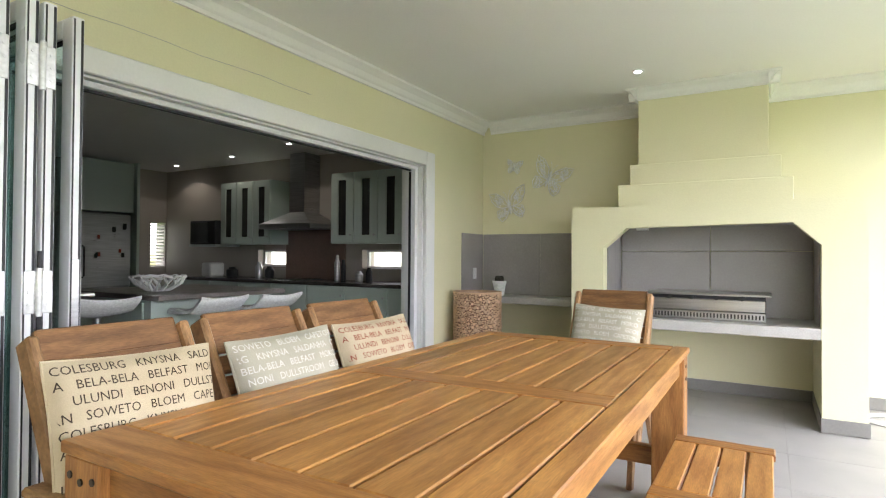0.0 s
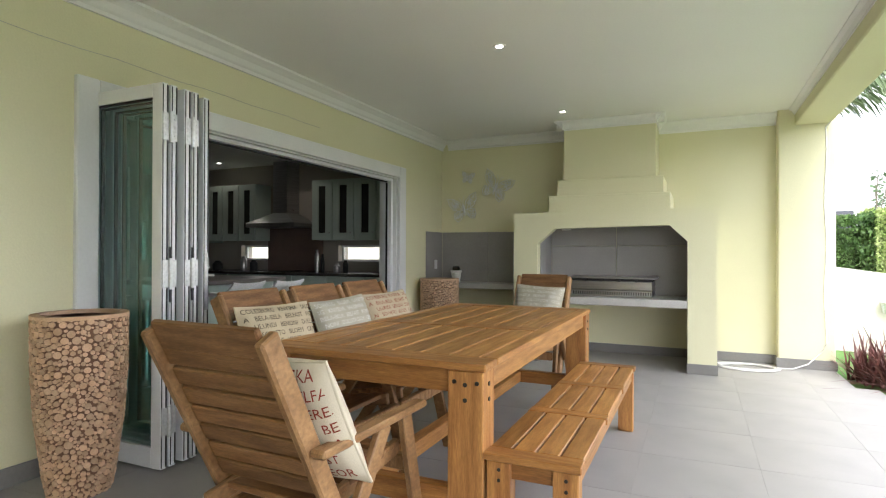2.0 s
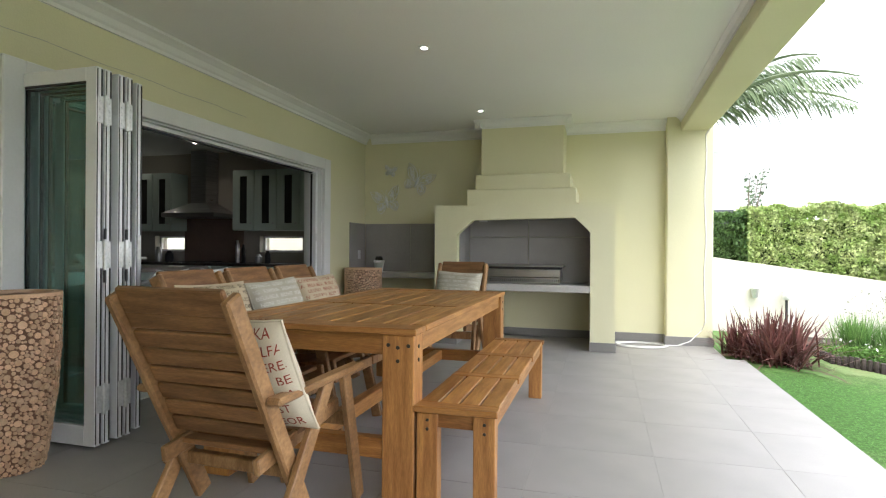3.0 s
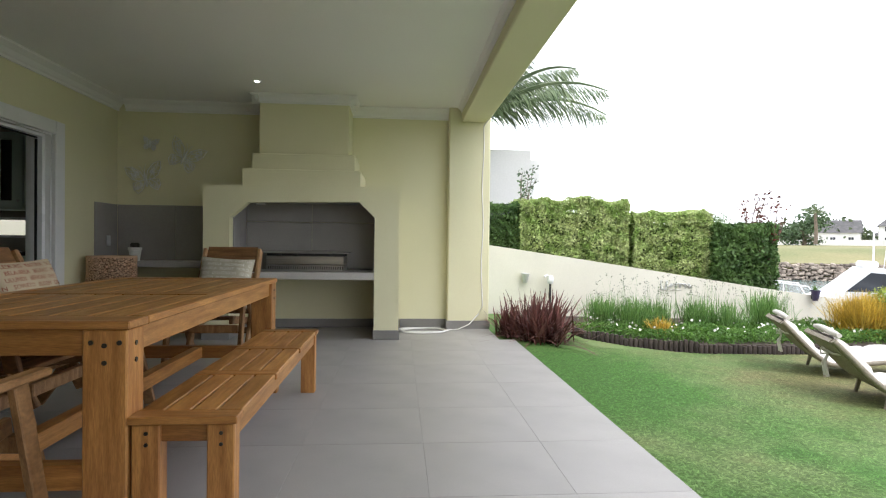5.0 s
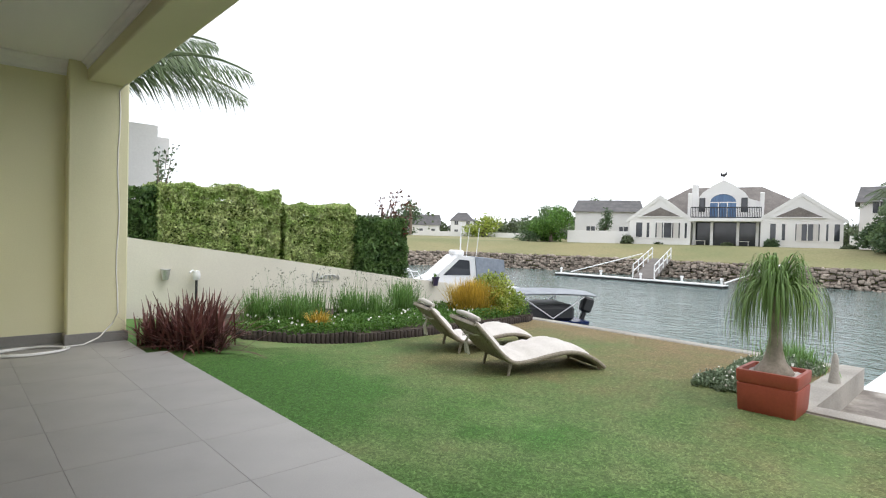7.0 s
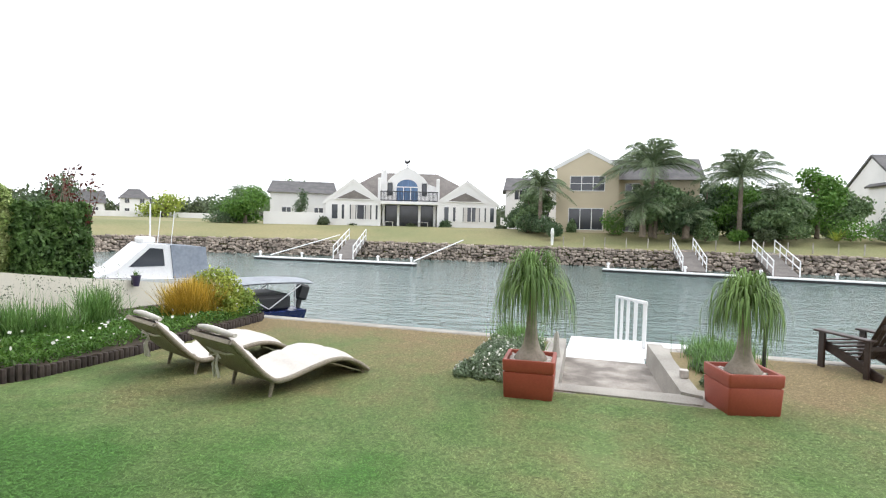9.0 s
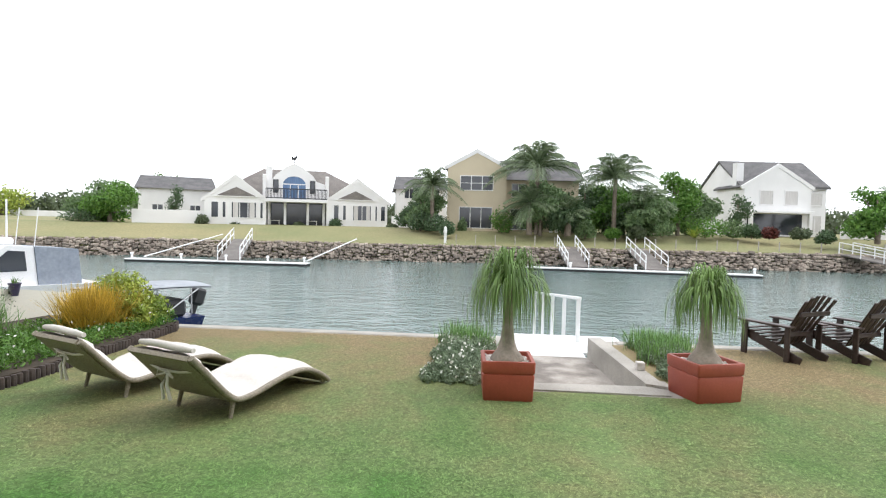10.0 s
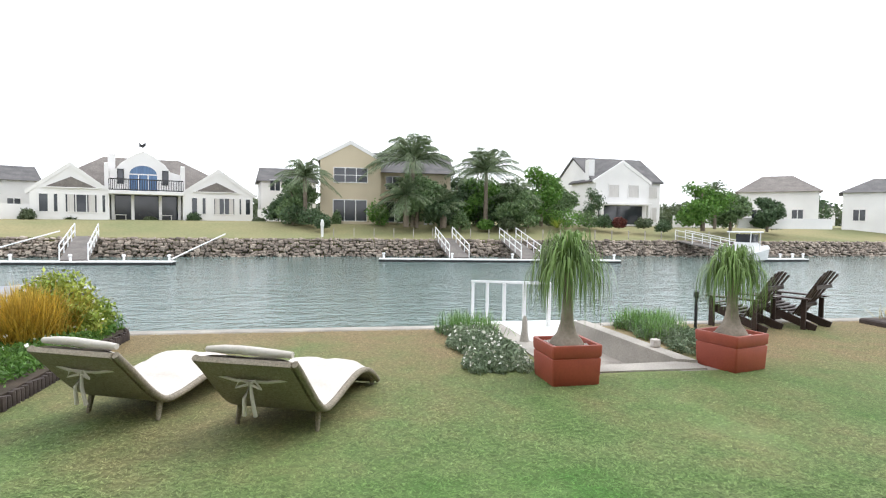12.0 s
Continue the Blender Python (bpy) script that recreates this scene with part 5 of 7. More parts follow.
tagged(part("flower", leaves("flower", P[:160] * 1.05, 0.03, M_PETAL, r, 0.9), M_PETAL, c), kind="stuff")
# low ground cover
P = np.stack([3.25 + 4.5 * r.random(24000), 5.2 + 1.35 * r.random(24000), np.zeros(24000)], 1)
P = P[(P[:, 1] > 5.2 + 0.62 * np.clip((4.3 - P[:, 0]) / 1.1, 0, 1)) & (P[:, 1] < 6.4)]
P[:, 2] = -0.10 + r.random(len(P)) * (0.13 + 0.04 * np.sin(P[:, 0] * 5) * np.cos(P[:, 1] * 6))
tagged(new("ground_cover", leaves("ground_cover", P, 0.05, M_LIGHTLEAF, r, 0.3)), "low green ground cover in the flower bed", "plants", kind="stuff")
Fp = P[::150].copy()
Fp[:, 2] = 0.02 + 0.05 * r.random(len(Fp))
tagged(new("daisies", leaves("daisies", Fp, 0.035, M_PETAL, r, 0.9)), "small white daisies in the flower bed", "flowers", kind="stuff")


# ---- sun loungers ----
def lounger(m):
    """Lounger along +y: the back rises towards -y; legs under the fold at y 0."""
    c = thing("sun_lounger", "woven grey rattan sun lounger with off-white cushion", "lounger", m, "sun loungers")
    PROF = [(-0.40, 0.53), (-0.32, 0.45), (-0.21, 0.33), (-0.09, 0.21), (0.02, 0.145), (0.18, 0.15), (0.4, 0.19), (0.6, 0.215), (0.78, 0.195), (0.95, 0.12), (1.06, 0.04)]
    W = 0.31

    def slab(z0, z1, w, prof, rnd=0.0):
        g = Geo()
        n = len(prof)
        nr = []
        for i, (y, z) in enumerate(prof):
            a, b = prof[max(i - 1, 0)], prof[min(i + 1, n - 1)]
            d = Vector((b[0] - a[0], b[1] - a[1])).normalized()
            nr.append((-d.y, d.x))
        vs = []
        for (y, z), (ny, nz) in zip(prof, nr):
            for s, off in ((-w, z0), (-w - rnd, (z0 + z1) / 2), (-w, z1), (w, z1), (w + rnd, (z0 + z1) / 2), (w, z0)):
                vs.append((s, y + ny * off, z + nz * off))
        fs = [(i * 6 + k, i * 6 + (k + 1) % 6, (i + 1) * 6 + (k + 1) % 6, (i + 1) * 6 + k) for i in range(n - 1) for k in range(6)]
        fs += [tuple(range(6)), tuple(range((n - 1) * 6, n * 6))]
        return g.add(vs, fs)

    def smooth(prof, per=4):
        out = []
        for i in range(len(prof) - 1):
            p0, p1, p2, p3 = (Vector(prof[max(min(j, len(prof) - 1), 0)]) for j in (i - 1, i, i + 1, i + 2))
            for k in range(per):
                t = k / per
                q = 0.5 * ((2 * p1) + (p2 - p0) * t + (2 * p0 - 5 * p1 + 4 * p2 - p3) * t * t + (3 * p1 - p0 - 3 * p2 + p3) * t ** 3)
                out.append((q.x, q.y))
        return out + [prof[-1]]
    S = smooth(PROF)
    part("frame", slab(-0.035, 0.0, W - 0.02, S), M_RATTAN, c, "", 60)
    for s in (-1, 1):
        g = Geo()
        g.tube([(s * W, y, z - 0.012) for y, z in S], 0.022, 8)
        part("side_rail", g, M_RATTAN, c, "", 60)
    for s in (-1, 1):
        g = Geo()
        g.tube([(s * 0.27, 0.0, 0.13), (s * 0.275, -0.03, 0.0)], [0.02, 0.014], 8)
        part("leg", g, M_RATTAN, c)
        g = Geo()
        g.tube([(s * 0.27, 1.0, 0.08), (s * 0.275, 1.02, 0.0)], [0.018, 0.014], 8)
        part("leg", g, M_RATTAN, c)

    def padded(y0, y1, name, thick=0.065):
        sub = [p for p in S if y0 <= p[0] <= y1]
        g = Geo()
        n, m_ = len(sub), 9
        top, bot = [], []
        for i, (y, z) in enumerate(sub):
            a, b = sub[max(i - 1, 0)], sub[min(i + 1, n - 1)]
            d = Vector((b[0] - a[0], b[1] - a[1])).normalized()
            ny, nz = -d.y, d.x
            ed = min(1, 3.2 * min(i, n - 1 - i) / n + 0.12) ** 0.5
            for k in range(m_):
                u = 2 * k / (m_ - 1) - 1
                h = thick * ed * (1 - abs(u) ** 4) ** 0.5 * (1 - 0.22 * (math.cos(u * 9.4) > 0.8)) + 0.006
                h *= 1 - 0.3 * (1 if i % 5 == 0 and 0 < i < n - 1 else 0)
                top.append((u * (W - 0.015), y + ny * h, z + nz * h))
                bot.append((u * (W - 0.03), y + ny * 0.001, z + nz * 0.001))
        fs = []
        for i in range(n - 1):
            for k in range(m_ - 1):
                q = (i * m_ + k, i * m_ + k + 1, (i + 1) * m_ + k + 1, (i + 1) * m_ + k)
                fs += [q, tuple(x + n * m_ for x in q[::-1])]
            fs += [(i * m_, (i + 1) * m_, (i + 1) * m_ + n * m_, i * m_ + n * m_), (i * m_ + m_ - 1, (i + 1) * m_ + m_ - 1, (i + 1) * m_ + m_ - 1 + n * m_, i * m_ + m_ - 1 + n * m_)]
        g.add(top + bot, fs)
        return part(name, g, M_CUSHION, c, "", 70)
    padded(-0.40, -0.02, "back_cushion")
    padded(-0.02, 0.93, "seat_cushion")
    g = Geo()
    g.tube([(-0.27 + 0.108 * k, -0.345, 0.56 + 0.006 * math.sin(k)) for k in range(6)], [0.018, 0.026, 0.027, 0.027, 0.026, 0.018], 10)
    part("head_roll", g, M_CUSHION, c, "rolled head cushion", 70)
    g = Geo()
    g.tube([(-W - 0.005, -0.29, 0.41), (-0.1, -0.325, 0.38), (0.1, -0.325, 0.38), (W + 0.005, -0.29, 0.41)], 0.010, 6)
    for s in (-1, 1):
        g.tube([(0.0, -0.335, 0.37), (s * 0.05, -0.37, 0.40), (s * 0.08, -0.36, 0.35), (s * 0.01, -0.34, 0.365)], 0.008, 6)
        g.tube([(0, -0.335, 0.37), (s * 0.025, -0.36, 0.29), (s * 0.035, -0.34, 0.18)], [0.008, 0.011, 0.013], 6)
    part("tie", g, M_CUSHION, c, "canvas tie bow", 60)
    return c


first = lounger(pose(4.78, 3.22, lawn_z(4.8), 0, 0, -111))
copy_thing(first, pose(5.12, 4.25, lawn_z(5.1), 0, 0, -113))


# ---- red planters with ponytail palms ----
def red_planter(x, y, rz, size, scale, seed):
    z = lawn_z(x)
    c = thing("square_planter", "square terracotta red planter with white pebbles", "planter", pose(x, y, z, 0, 0, rz), "red planters")
    s, h = size / 2, 0.33

    def rounded(rings, q=0.018):
        """Rounded-square rings (half width, height) skinned one after the other."""
        g, vs = Geo(), []
        for w, hz in rings:
            for cx, cy, a0 in ((1, 1, 0), (-1, 1, 90), (-1, -1, 180), (1, -1, 270)):
                for k in range(4):
                    a = radians(a0 + 30 * k)
                    vs.append((cx * (w - q) + q * math.cos(a), cy * (w - q) + q * math.sin(a), hz))
        n = len(rings)
        return g.add(vs, [(i * 16 + k, i * 16 + (k + 1) % 16, (i + 1) * 16 + (k + 1) % 16, (i + 1) * 16 + k) for i in range(n - 1) for k in range(16)] + [tuple(range(16)), tuple(range((n - 1) * 16, n * 16))])
    part("body", rounded([(s * 0.93, 0.0), (s * 0.95, 0.008), (s * 0.995, h * 0.64), (s * 0.985, h * 0.665), (s * 0.955, h * 0.672), (s * 0.955, h * 0.71)]), M_RED, c, "", 40)
    part("rim", rounded([(s * 0.957, h * 0.70), (s * 0.99, h * 0.705), (s * 1.005, h * 0.73), (s * 1.02, h * 0.97), (s * 1.005, h), (s * 0.88, h), (s * 0.865, h * 0.975), (s * 0.855, h * 0.73)]), M_RED, c, "", 40)
    g = Geo()
    r = random.Random(seed)
    g.box(-s * 0.86, s * 0.86, -s * 0.86, s * 0.86, h * 0.72, h * 0.86)
    for _ in range(420):
        px, py, q = r.uniform(-s * 0.82, s * 0.82), r.uniform(-s * 0.82, s * 0.82), r.uniform(0.010, 0.02)
        g.box(-q, q, -q * 0.8, q * 0.8, -q * 0.5, q * 0.5, q * 0.3, pose(px, py, h * 0.87 + 0.004, r.uniform(-30, 30), r.uniform(-30, 30), r.uniform(0, 180)))
    tagged(part("pebbles", g, M_PEBBLE, c, "white pebbles"), kind="stuff")
    t_ob = thing("ponytail_palm", "ponytail palm with swollen base and drooping leaves", "plant", pose(x, y, z + h * 0.86), "ponytail palms")
    g = Geo()
    prof = [(0.13, 0.0), (0.145, 0.025), (0.125, 0.06), (0.085, 0.11), (0.06, 0.19), (0.047, 0.3), (0.042, 0.42), (0.04, 0.5 * scale), (0.03, 0.53 * scale)]
    g.lathe(prof, 24)
    g.v = [(a + 0.012 * noise.noise(Vector((a * 30, b * 30, cc * 30))), b, cc) for a, b, cc in g.v]
    part("trunk", g, M_PONYTRUNK, t_ob, "swollen pale trunk", 60)
    rg = np.random.default_rng(seed)
    top = 0.5 * scale
    n = 430
    t = np.linspace(0, 1, 11)
    turn, up = rg.random(n) * 6.283, rg.random(n)
    reach = (0.13 + 0.19 * rg.random(n) ** 0.7) * scale * (1.05 - 0.5 * up ** 2)
    rise, fall = (0.45 + 0.6 * up) * scale, (0.16 + 0.22 * rg.random(n)) * scale * (1.0 - 1.1 * up ** 3)
    out = reach[:, None] * (1 - (1 - t) ** 2.2)
    high = top + 0.05 * rg.random(n)[:, None] + rise[:, None] * t - (rise + fall)[:, None] * t ** (1.9 + 0.3 * up[:, None])
    sway = 0.02 * np.sin(3 * t + 6 * rg.random(n)[:, None]) * t
    P = np.stack([out * np.cos(turn)[:, None] + sway, out * np.sin(turn)[:, None] + sway, high], -1)
    part("foliage", strips("foliage", P, 0.008 + 0.007 * rg.random(n), M_PONY, 0.1), M_PONY, t_ob, "long thin arching green leaves")


red_planter(5.58, 0.97, 3, 0.43, 1.2, 5)
red_planter(5.81, -0.745, 17, 0.44, 1.05, 6)

# ---- slipway pit, gangway and plants beside it ----
slip = thing("slipway", "weathered concrete boat slip set into the lawn", "slipway", pose(0, 0, 0))
g = Geo()
g.prism([(5.72, 0.745), (5.72, -0.45), (5.90, -0.47), (5.98, -0.30), (5.93, 0.754)], 2, -1.2, -0.185)
part("front_kerb", g, M_CONC, slip)
g = Geo()
g.prism([(5.90, -0.47), (8.07, -0.30), (8.07, -0.13), (5.98, -0.30)], 2, -2.5, -0.16)
part("side_wall", g, M_CONC, slip)
g = Geo()
g.prism([(5.72, 0.745), (8.07, 0.85), (8.07, 1.06), (5.72, 0.98)], 2, -2.5, -0.183)
part("side_wall", g, M_CONC, slip)
g = Geo()
g.prism([(5.93, -0.31), (8.07, -0.14), (8.07, 0.86), (5.93, 0.76)], 2, -2.5, -0.42)
part("pit_floor", g, mat("stained_concrete", (0.40, 0.36, 0.32), (0.19, 0.165, 0.145), 2.6, 0.8, 0.4, 60, fine=0.15, contrast=(0.4, 0.6)), slip, "stained concrete slip floor")
g = Geo()
g.prism([(5.70, 1.06), (5.70, -0.55), (8.07, -0.52), (8.07, -0.30), (5.9, -0.47), (5.9, 1.06)], 2, -1.0, -0.2)
part("footing", g, M_CONC, slip)
jetty = thing("jetty", "white painted landing platform at the water end of the slip", "jetty", pose(0, 0, 0))
for k in range(10):
    g = Geo()
    x = 8.08 + k * 0.148
    g.box(x, x + 0.144, -0.80 if x > 8.3 else -0.12, 0.885, -0.455, -0.42, 0.004)
    part("deck_board", g, M_RAIL, jetty)
g = Geo()
g.box(8.1, 9.54, -0.10, 0.84, -0.58, -0.456, 0.006)
part("joist_frame", g, M_RAIL, jetty)
for x in (8.5, 9.45):
    for y in (-0.05, 0.75):
        g = Geo()
        g.tube([(x, y, -4.0), (x, y, -0.58)], 0.07, 10)
        part("pile", g, M_CONC, jetty)
gang = thing("gangway", "white gangway with slatted handrail going down to the water", "gangway", pose(0, 0, 0))
A, B = Vector((9.58, 0.32, -0.52)), Vector((12.9, 0.64, -1.20))
g = Geo()
g.beam(A, B, 0.92, 0.06, 0.01)
part("deck", g, M_RAIL, gang)
R0, R1 = Vector((9.05, -0.15, -0.42)), Vector((12.66, 0.20, -1.15))
for k in range(5):
    p = R0.lerp(R1, k / 4)
    g = Geo()
    g.beam(p, p + Vector((0, 0, 0.63 + 0.37 * k / 4)), 0.055, 0.055, 0.008, (0, 1, 0))
    part("post", g, M_RAIL, gang)
g = Geo()
g.beam(R0 + Vector((-0.06, 0, 0.65)), R1 + Vector((0.06, 0, 1.02)), 0.07, 0.045, 0.008)
part("handrail", g, M_RAIL, gang)
g = Geo()
g.lathe([(0.055, 0), (0.035, 0.12), (0.03, 0.24), (0.012, 0.29), (0, 0.295)], 10, (7.0, 0.88, -0.19))
solid("bollard_light", g, M_CONC, "small pale cone-topped post by the slip", "garden light", smooth=40)
g = Geo()
g.box(6.45, 6.53, -0.42, -0.34, -0.16, -0.08, 0.006)
solid("post_light", g, M_PEBBLE, "small square pale light on the slip wall", "garden light")


def cover(name, x0, x1, y0, y1, n, h, m, label, seed, size=0.045, edge=0.25):
    r = np.random.default_rng(seed)
    P = r.random((n, 3))
    q = np.minimum(np.minimum(P[:, 0], 1 - P[:, 0]) / edge, np.minimum(P[:, 1], 1 - P[:, 1]) / edge).clip(0, 1) ** 0.6
    X = np.stack([x0 + (x1 - x0) * P[:, 0] + 0.04 * np.sin(P[:, 1] * 19), y0 + (y1 - y0) * P[:, 1] + 0.05 * np.sin(P[:, 0] * 14), -0.2 + h * (q * 0.8 + 0.2) * (0.35 + 0.65 * P[:, 2])], 1)
    ob = new(name, leaves(name, X, size, m, r, 0.4))
    return tagged(ob, label, "plants", kind="stuff"), X, r


_, X, r = cover("silver_ground_cover", 5.80, 7.75, 1.10, 1.72, 11000, 0.15, M_SILVER, "silvery flowering ground cover beside the slip", 81)
tagged(new("small_flowers", leaves("small_flowers", X[::40] + np.array([0, 0, 0.03]), 0.03, M_PETAL, r, 0.9)), "tiny white flowers on the ground cover", "flowers", kind="stuff")
_, X, r = cover("silver_ground_cover", 6.2, 7.8, -1.12, -0.56, 5500, 0.17, M_SILVER, "silvery ground cover on the other side of the slip", 82)
for i, (x, y) in enumerate([(7.4, 1.3), (7.6, 1.5), (7.0, -0.75), (7.35, -0.85), (7.65, -0.75), (7.5, -1.05)]):
    clump("grass_clump", x, y, -0.2, 300, 0.38, (45, 88), 0.11, 0.25, 0.007, M_REED, "grey-green grass clump by the slip", "plant", 90 + i)
g = Geo()
g.tube([(7.0, -1.18, -0.2), (7.0, -1.18, 0.28)], 0.018, 8)
g.lathe([(0.03, 0.28), (0.034, 0.3), (0.03, 0.35), (0, 0.36)], 10, (7.0, -1.18, 0))
solid("path_light", g, M_BLACK, "slim black garden path light", "garden light")


# ---- adirondack chairs ----
def adirondack(m):
    """Faces +y."""
    c = thing("adirondack_chair", "dark brown slatted wooden adirondack chair", "chair", m, "waterside chairs")
    for s in (-1, 1):
        g = Geo()
        g.beam((s * 0.27, 0.36, 0.30), (s * 0.27, -0.46, 0.03), 0.03, 0.12, 0.005)
        part("side_board", g, M_BROWNWOOD, c)
        g = Geo()
        g.beam((s * 0.32, 0.34, 0.0), (s * 0.32, 0.34, 0.47), 0.035, 0.09, 0.005, (0, 1, 0))
        part("leg", g, M_BROWNWOOD, c)
        g = Geo()
        g.beam((s * 0.32, -0.30, 0.0), (s * 0.32, -0.30, 0.46), 0.035, 0.07, 0.005, (0, 1, 0))
        part("leg", g, M_BROWNWOOD, c)
        g = Geo()
        g.box(s * 0.33 - 0.065, s * 0.33 + 0.065, -0.38, 0.42, 0.47, 0.495, 0.006)
        part("armrest", g, M_BROWNWOOD, c)
    for k in range(6):
        y = 0.34 - k * 0.085
        z = 0.355 - k * 0.027
        g = Geo()
        g.box(-0.285, 0.285, y - 0.034, y + 0.034, z, z + 0.02, 0.004)
        part("seat_slat", g, M_BROWNWOOD, c)
    for k in range(6):
        u = (k - 2.5) / 2.5
        g = Geo()
        top = 0.92 - 0.07 * u * u
        g.beam((u * 0.20, -0.11, 0.20), (u * 0.29, -0.52, top), 0.068, 0.018, 0.004, (0, 1, 0.4))
        part("back_slat", g, M_BROWNWOOD, c)
    for z, y, wd in ((0.36, -0.21, 0.27), (0.66, -0.41, 0.29)):
        g = Geo()
        g.box(-wd, wd, y - 0.045, y - 0.012, z - 0.03, z + 0.03, 0.004)
        part("back_rail", g, M_BROWNWOOD, c)
    return c


first = adirondack(pose(7.62, -2.28, -0.2, 0, 0, -62))
first.scale = (0.83, 0.83, 0.83)
copy_thing(first, pose(7.70, -3.06, -0.2, 0, 0, -64))
g = Geo()
g.box(6.95, 7.75, -4.9, -4.15, -0.3, -0.13, 0.02)
solid("flower_bed_edge", g, M_PINE, "low dark edging of a bed near the water", "edging")
clump("grass_clump", 7.4, -4.55, -0.15, 200, 0.3, (40, 85), 0.12, 0.2, 0.008, M_ORANGE, "golden grass clump near the water", "plant", 101)

# ---- boats ----
def hull(g, L, W, hh, sheer=0.25, n=12):
    """A pointed hull along +x, stern at 0."""
    rings = []
    for i in range(n + 1):
        t = i / n
        w = W / 2 * (1 - max(0, (t - 0.45) / 0.55) ** 2.2) + 0.01
        z1 = hh + sheer * t * t
        kz = 0.0 + 0.35 * hh * max(0, (t - 0.7) / 0.3) ** 2
        rings.append([(L * t, -w, z1), (L * t, -w * 0.82, kz + 0.3 * hh), (L * t, 0, kz - 0.12), (L * t, w * 0.82, kz + 0.3 * hh), (L * t, w, z1)])
    vs = [p for r in rings for p in r]
    fs = [(i * 5 + k, i * 5 + k + 1, (i + 1) * 5 + k + 1, (i + 1) * 5 + k) for i in range(n) for k in range(4)]
    fs += [(0, 1, 2, 3, 4), tuple(n * 5 + k for k in range(5))]
    fs += [(i * 5 + 4, i * 5, (i + 1) * 5, (i + 1) * 5 + 4) for i in range(n)]
    return g.add(vs, fs)


def outboard(parent, x, y, z, s=1.0):
    g = Geo()
    g.box(-0.22 * s, 0.12 * s, -0.14 * s, 0.14 * s, 0.25 * s, 0.7 * s, 0.06 * s, pose(x, y, z, 0, -18, 0))
    g.box(-0.07 * s, 0.07 * s, -0.05 * s, 0.05 * s, -0.45 * s, 0.28 * s, 0.02 * s, pose(x - 0.05, y, z, 0, -18, 0))
    part("outboard_motor", g, M_BLACK, parent, "black outboard motor")


M_NAVY = mat("navy_blue_hull", (0.02, 0.035, 0.14), (0.015, 0.025, 0.1), 2, 0.25)
M_TARP = mat("grey_blue_canvas", (0.26, 0.29, 0.34), (0.21, 0.24, 0.29), 2, 0.7, 0.3, 12)
M_TARP2 = mat("pale_grey_canvas", (0.33, 0.35, 0.38), (0.27, 0.29, 0.32), 2, 0.7, 0.3, 12)
M_HULL = mat("white_gelcoat", (0.8, 0.8, 0.8), (0.74, 0.74, 0.75), 1, 0.2)

b1 = thing("cabin_boat", "white cabin cruiser with grey-blue canvas cover moored", "boat", pose(16.1, 13.0, -1.42, 0, 0, 152))
part("hull", hull(Geo(), 6.2, 2.1, 0.85, 0.35), M_HULL, b1)
g = Geo()
g.prism([(1.5, 0.85), (1.6, 1.88), (2.2, 1.92), (3.0, 1.2), (3.5, 0.98)], 1, -0.82, 0.82)
part("cabin", g, M_HULL, b1)
g = Geo()
g.prism([(1.75, 1.25), (1.8, 1.76), (2.16, 1.79), (2.72, 1.25)], 1, -0.835, 0.835)
part("cabin_window", g, M_WINDOW, b1)
g = Geo()
g.prism([(0.45, 0.8), (0.55, 1.80), (1.59, 1.88), (1.49, 0.8)], 1, -0.86, 0.86)
part("canvas_cover", g, M_TARP, b1, "grey-blue canvas cover")
g = Geo()
for s in (-1, 1):
    g.tube([(3.4, s * 0.85, 1.0), (3.6, s * 0.8, 1.35), (5.0, s * 0.5, 1.5), (6.1, 0, 1.55)], 0.02, 6)
    for x, y in ((4.2, 0.68), (5.0, 0.5), (5.6, 0.28)):
        g.tube([(x, s * y, 1.05), (x, s * y * 0.95, 1.47)], 0.015, 6)
part("bow_rail", g, M_RAIL, b1)
g = Geo()
g.tube([(1.9, 0, 1.9), (1.9, 0, 3.1)], 0.025, 6)
part("mast", g, M_RAIL, b1)
g = Geo()
g.box(1.85, 2.25, -0.35, 0.35, 1.9, 2.1, 0.05)
part("roof_locker", g, M_HULL, b1)
for s_ in (-0.6, 0.6):
    g = Geo()
    g.tube([(1.5, s_, 1.85), (1.4, s_, 2.9)], 0.012, 5)
    part("rod", g, M_RAIL, b1)

b2 = thing("speedboat", "navy blue speedboat with pale canvas bimini top moored", "boat", pose(14.5, 9.0, -1.55, 0, 0, 150))
part("hull", hull(Geo(), 4.3, 1.8, 0.42, 0.3), M_NAVY, b2)
g = Geo()
V = []
for i in range(7):
    for j in range(5):
        V.append((-0.25 + 2.7 * i / 6, -0.85 + 1.7 * j / 4, 1.26 - 0.07 * ((j - 2) / 2) ** 2 - 0.06 * ((i - 3) / 3) ** 2))
g.add(V + [(x, y, z - 0.03) for x, y, z in V], [f for i in range(6) for j in range(4) for f in ((i * 5 + j, i * 5 + j + 1, i * 5 + j + 6, i * 5 + j + 5), (35 + i * 5 + j, 35 + i * 5 + j + 5, 35 + i * 5 + j + 6, 35 + i * 5 + j + 1))])
part("bimini_top", g, M_TARP2, b2, "pale grey canvas top", 60)
g = Geo()
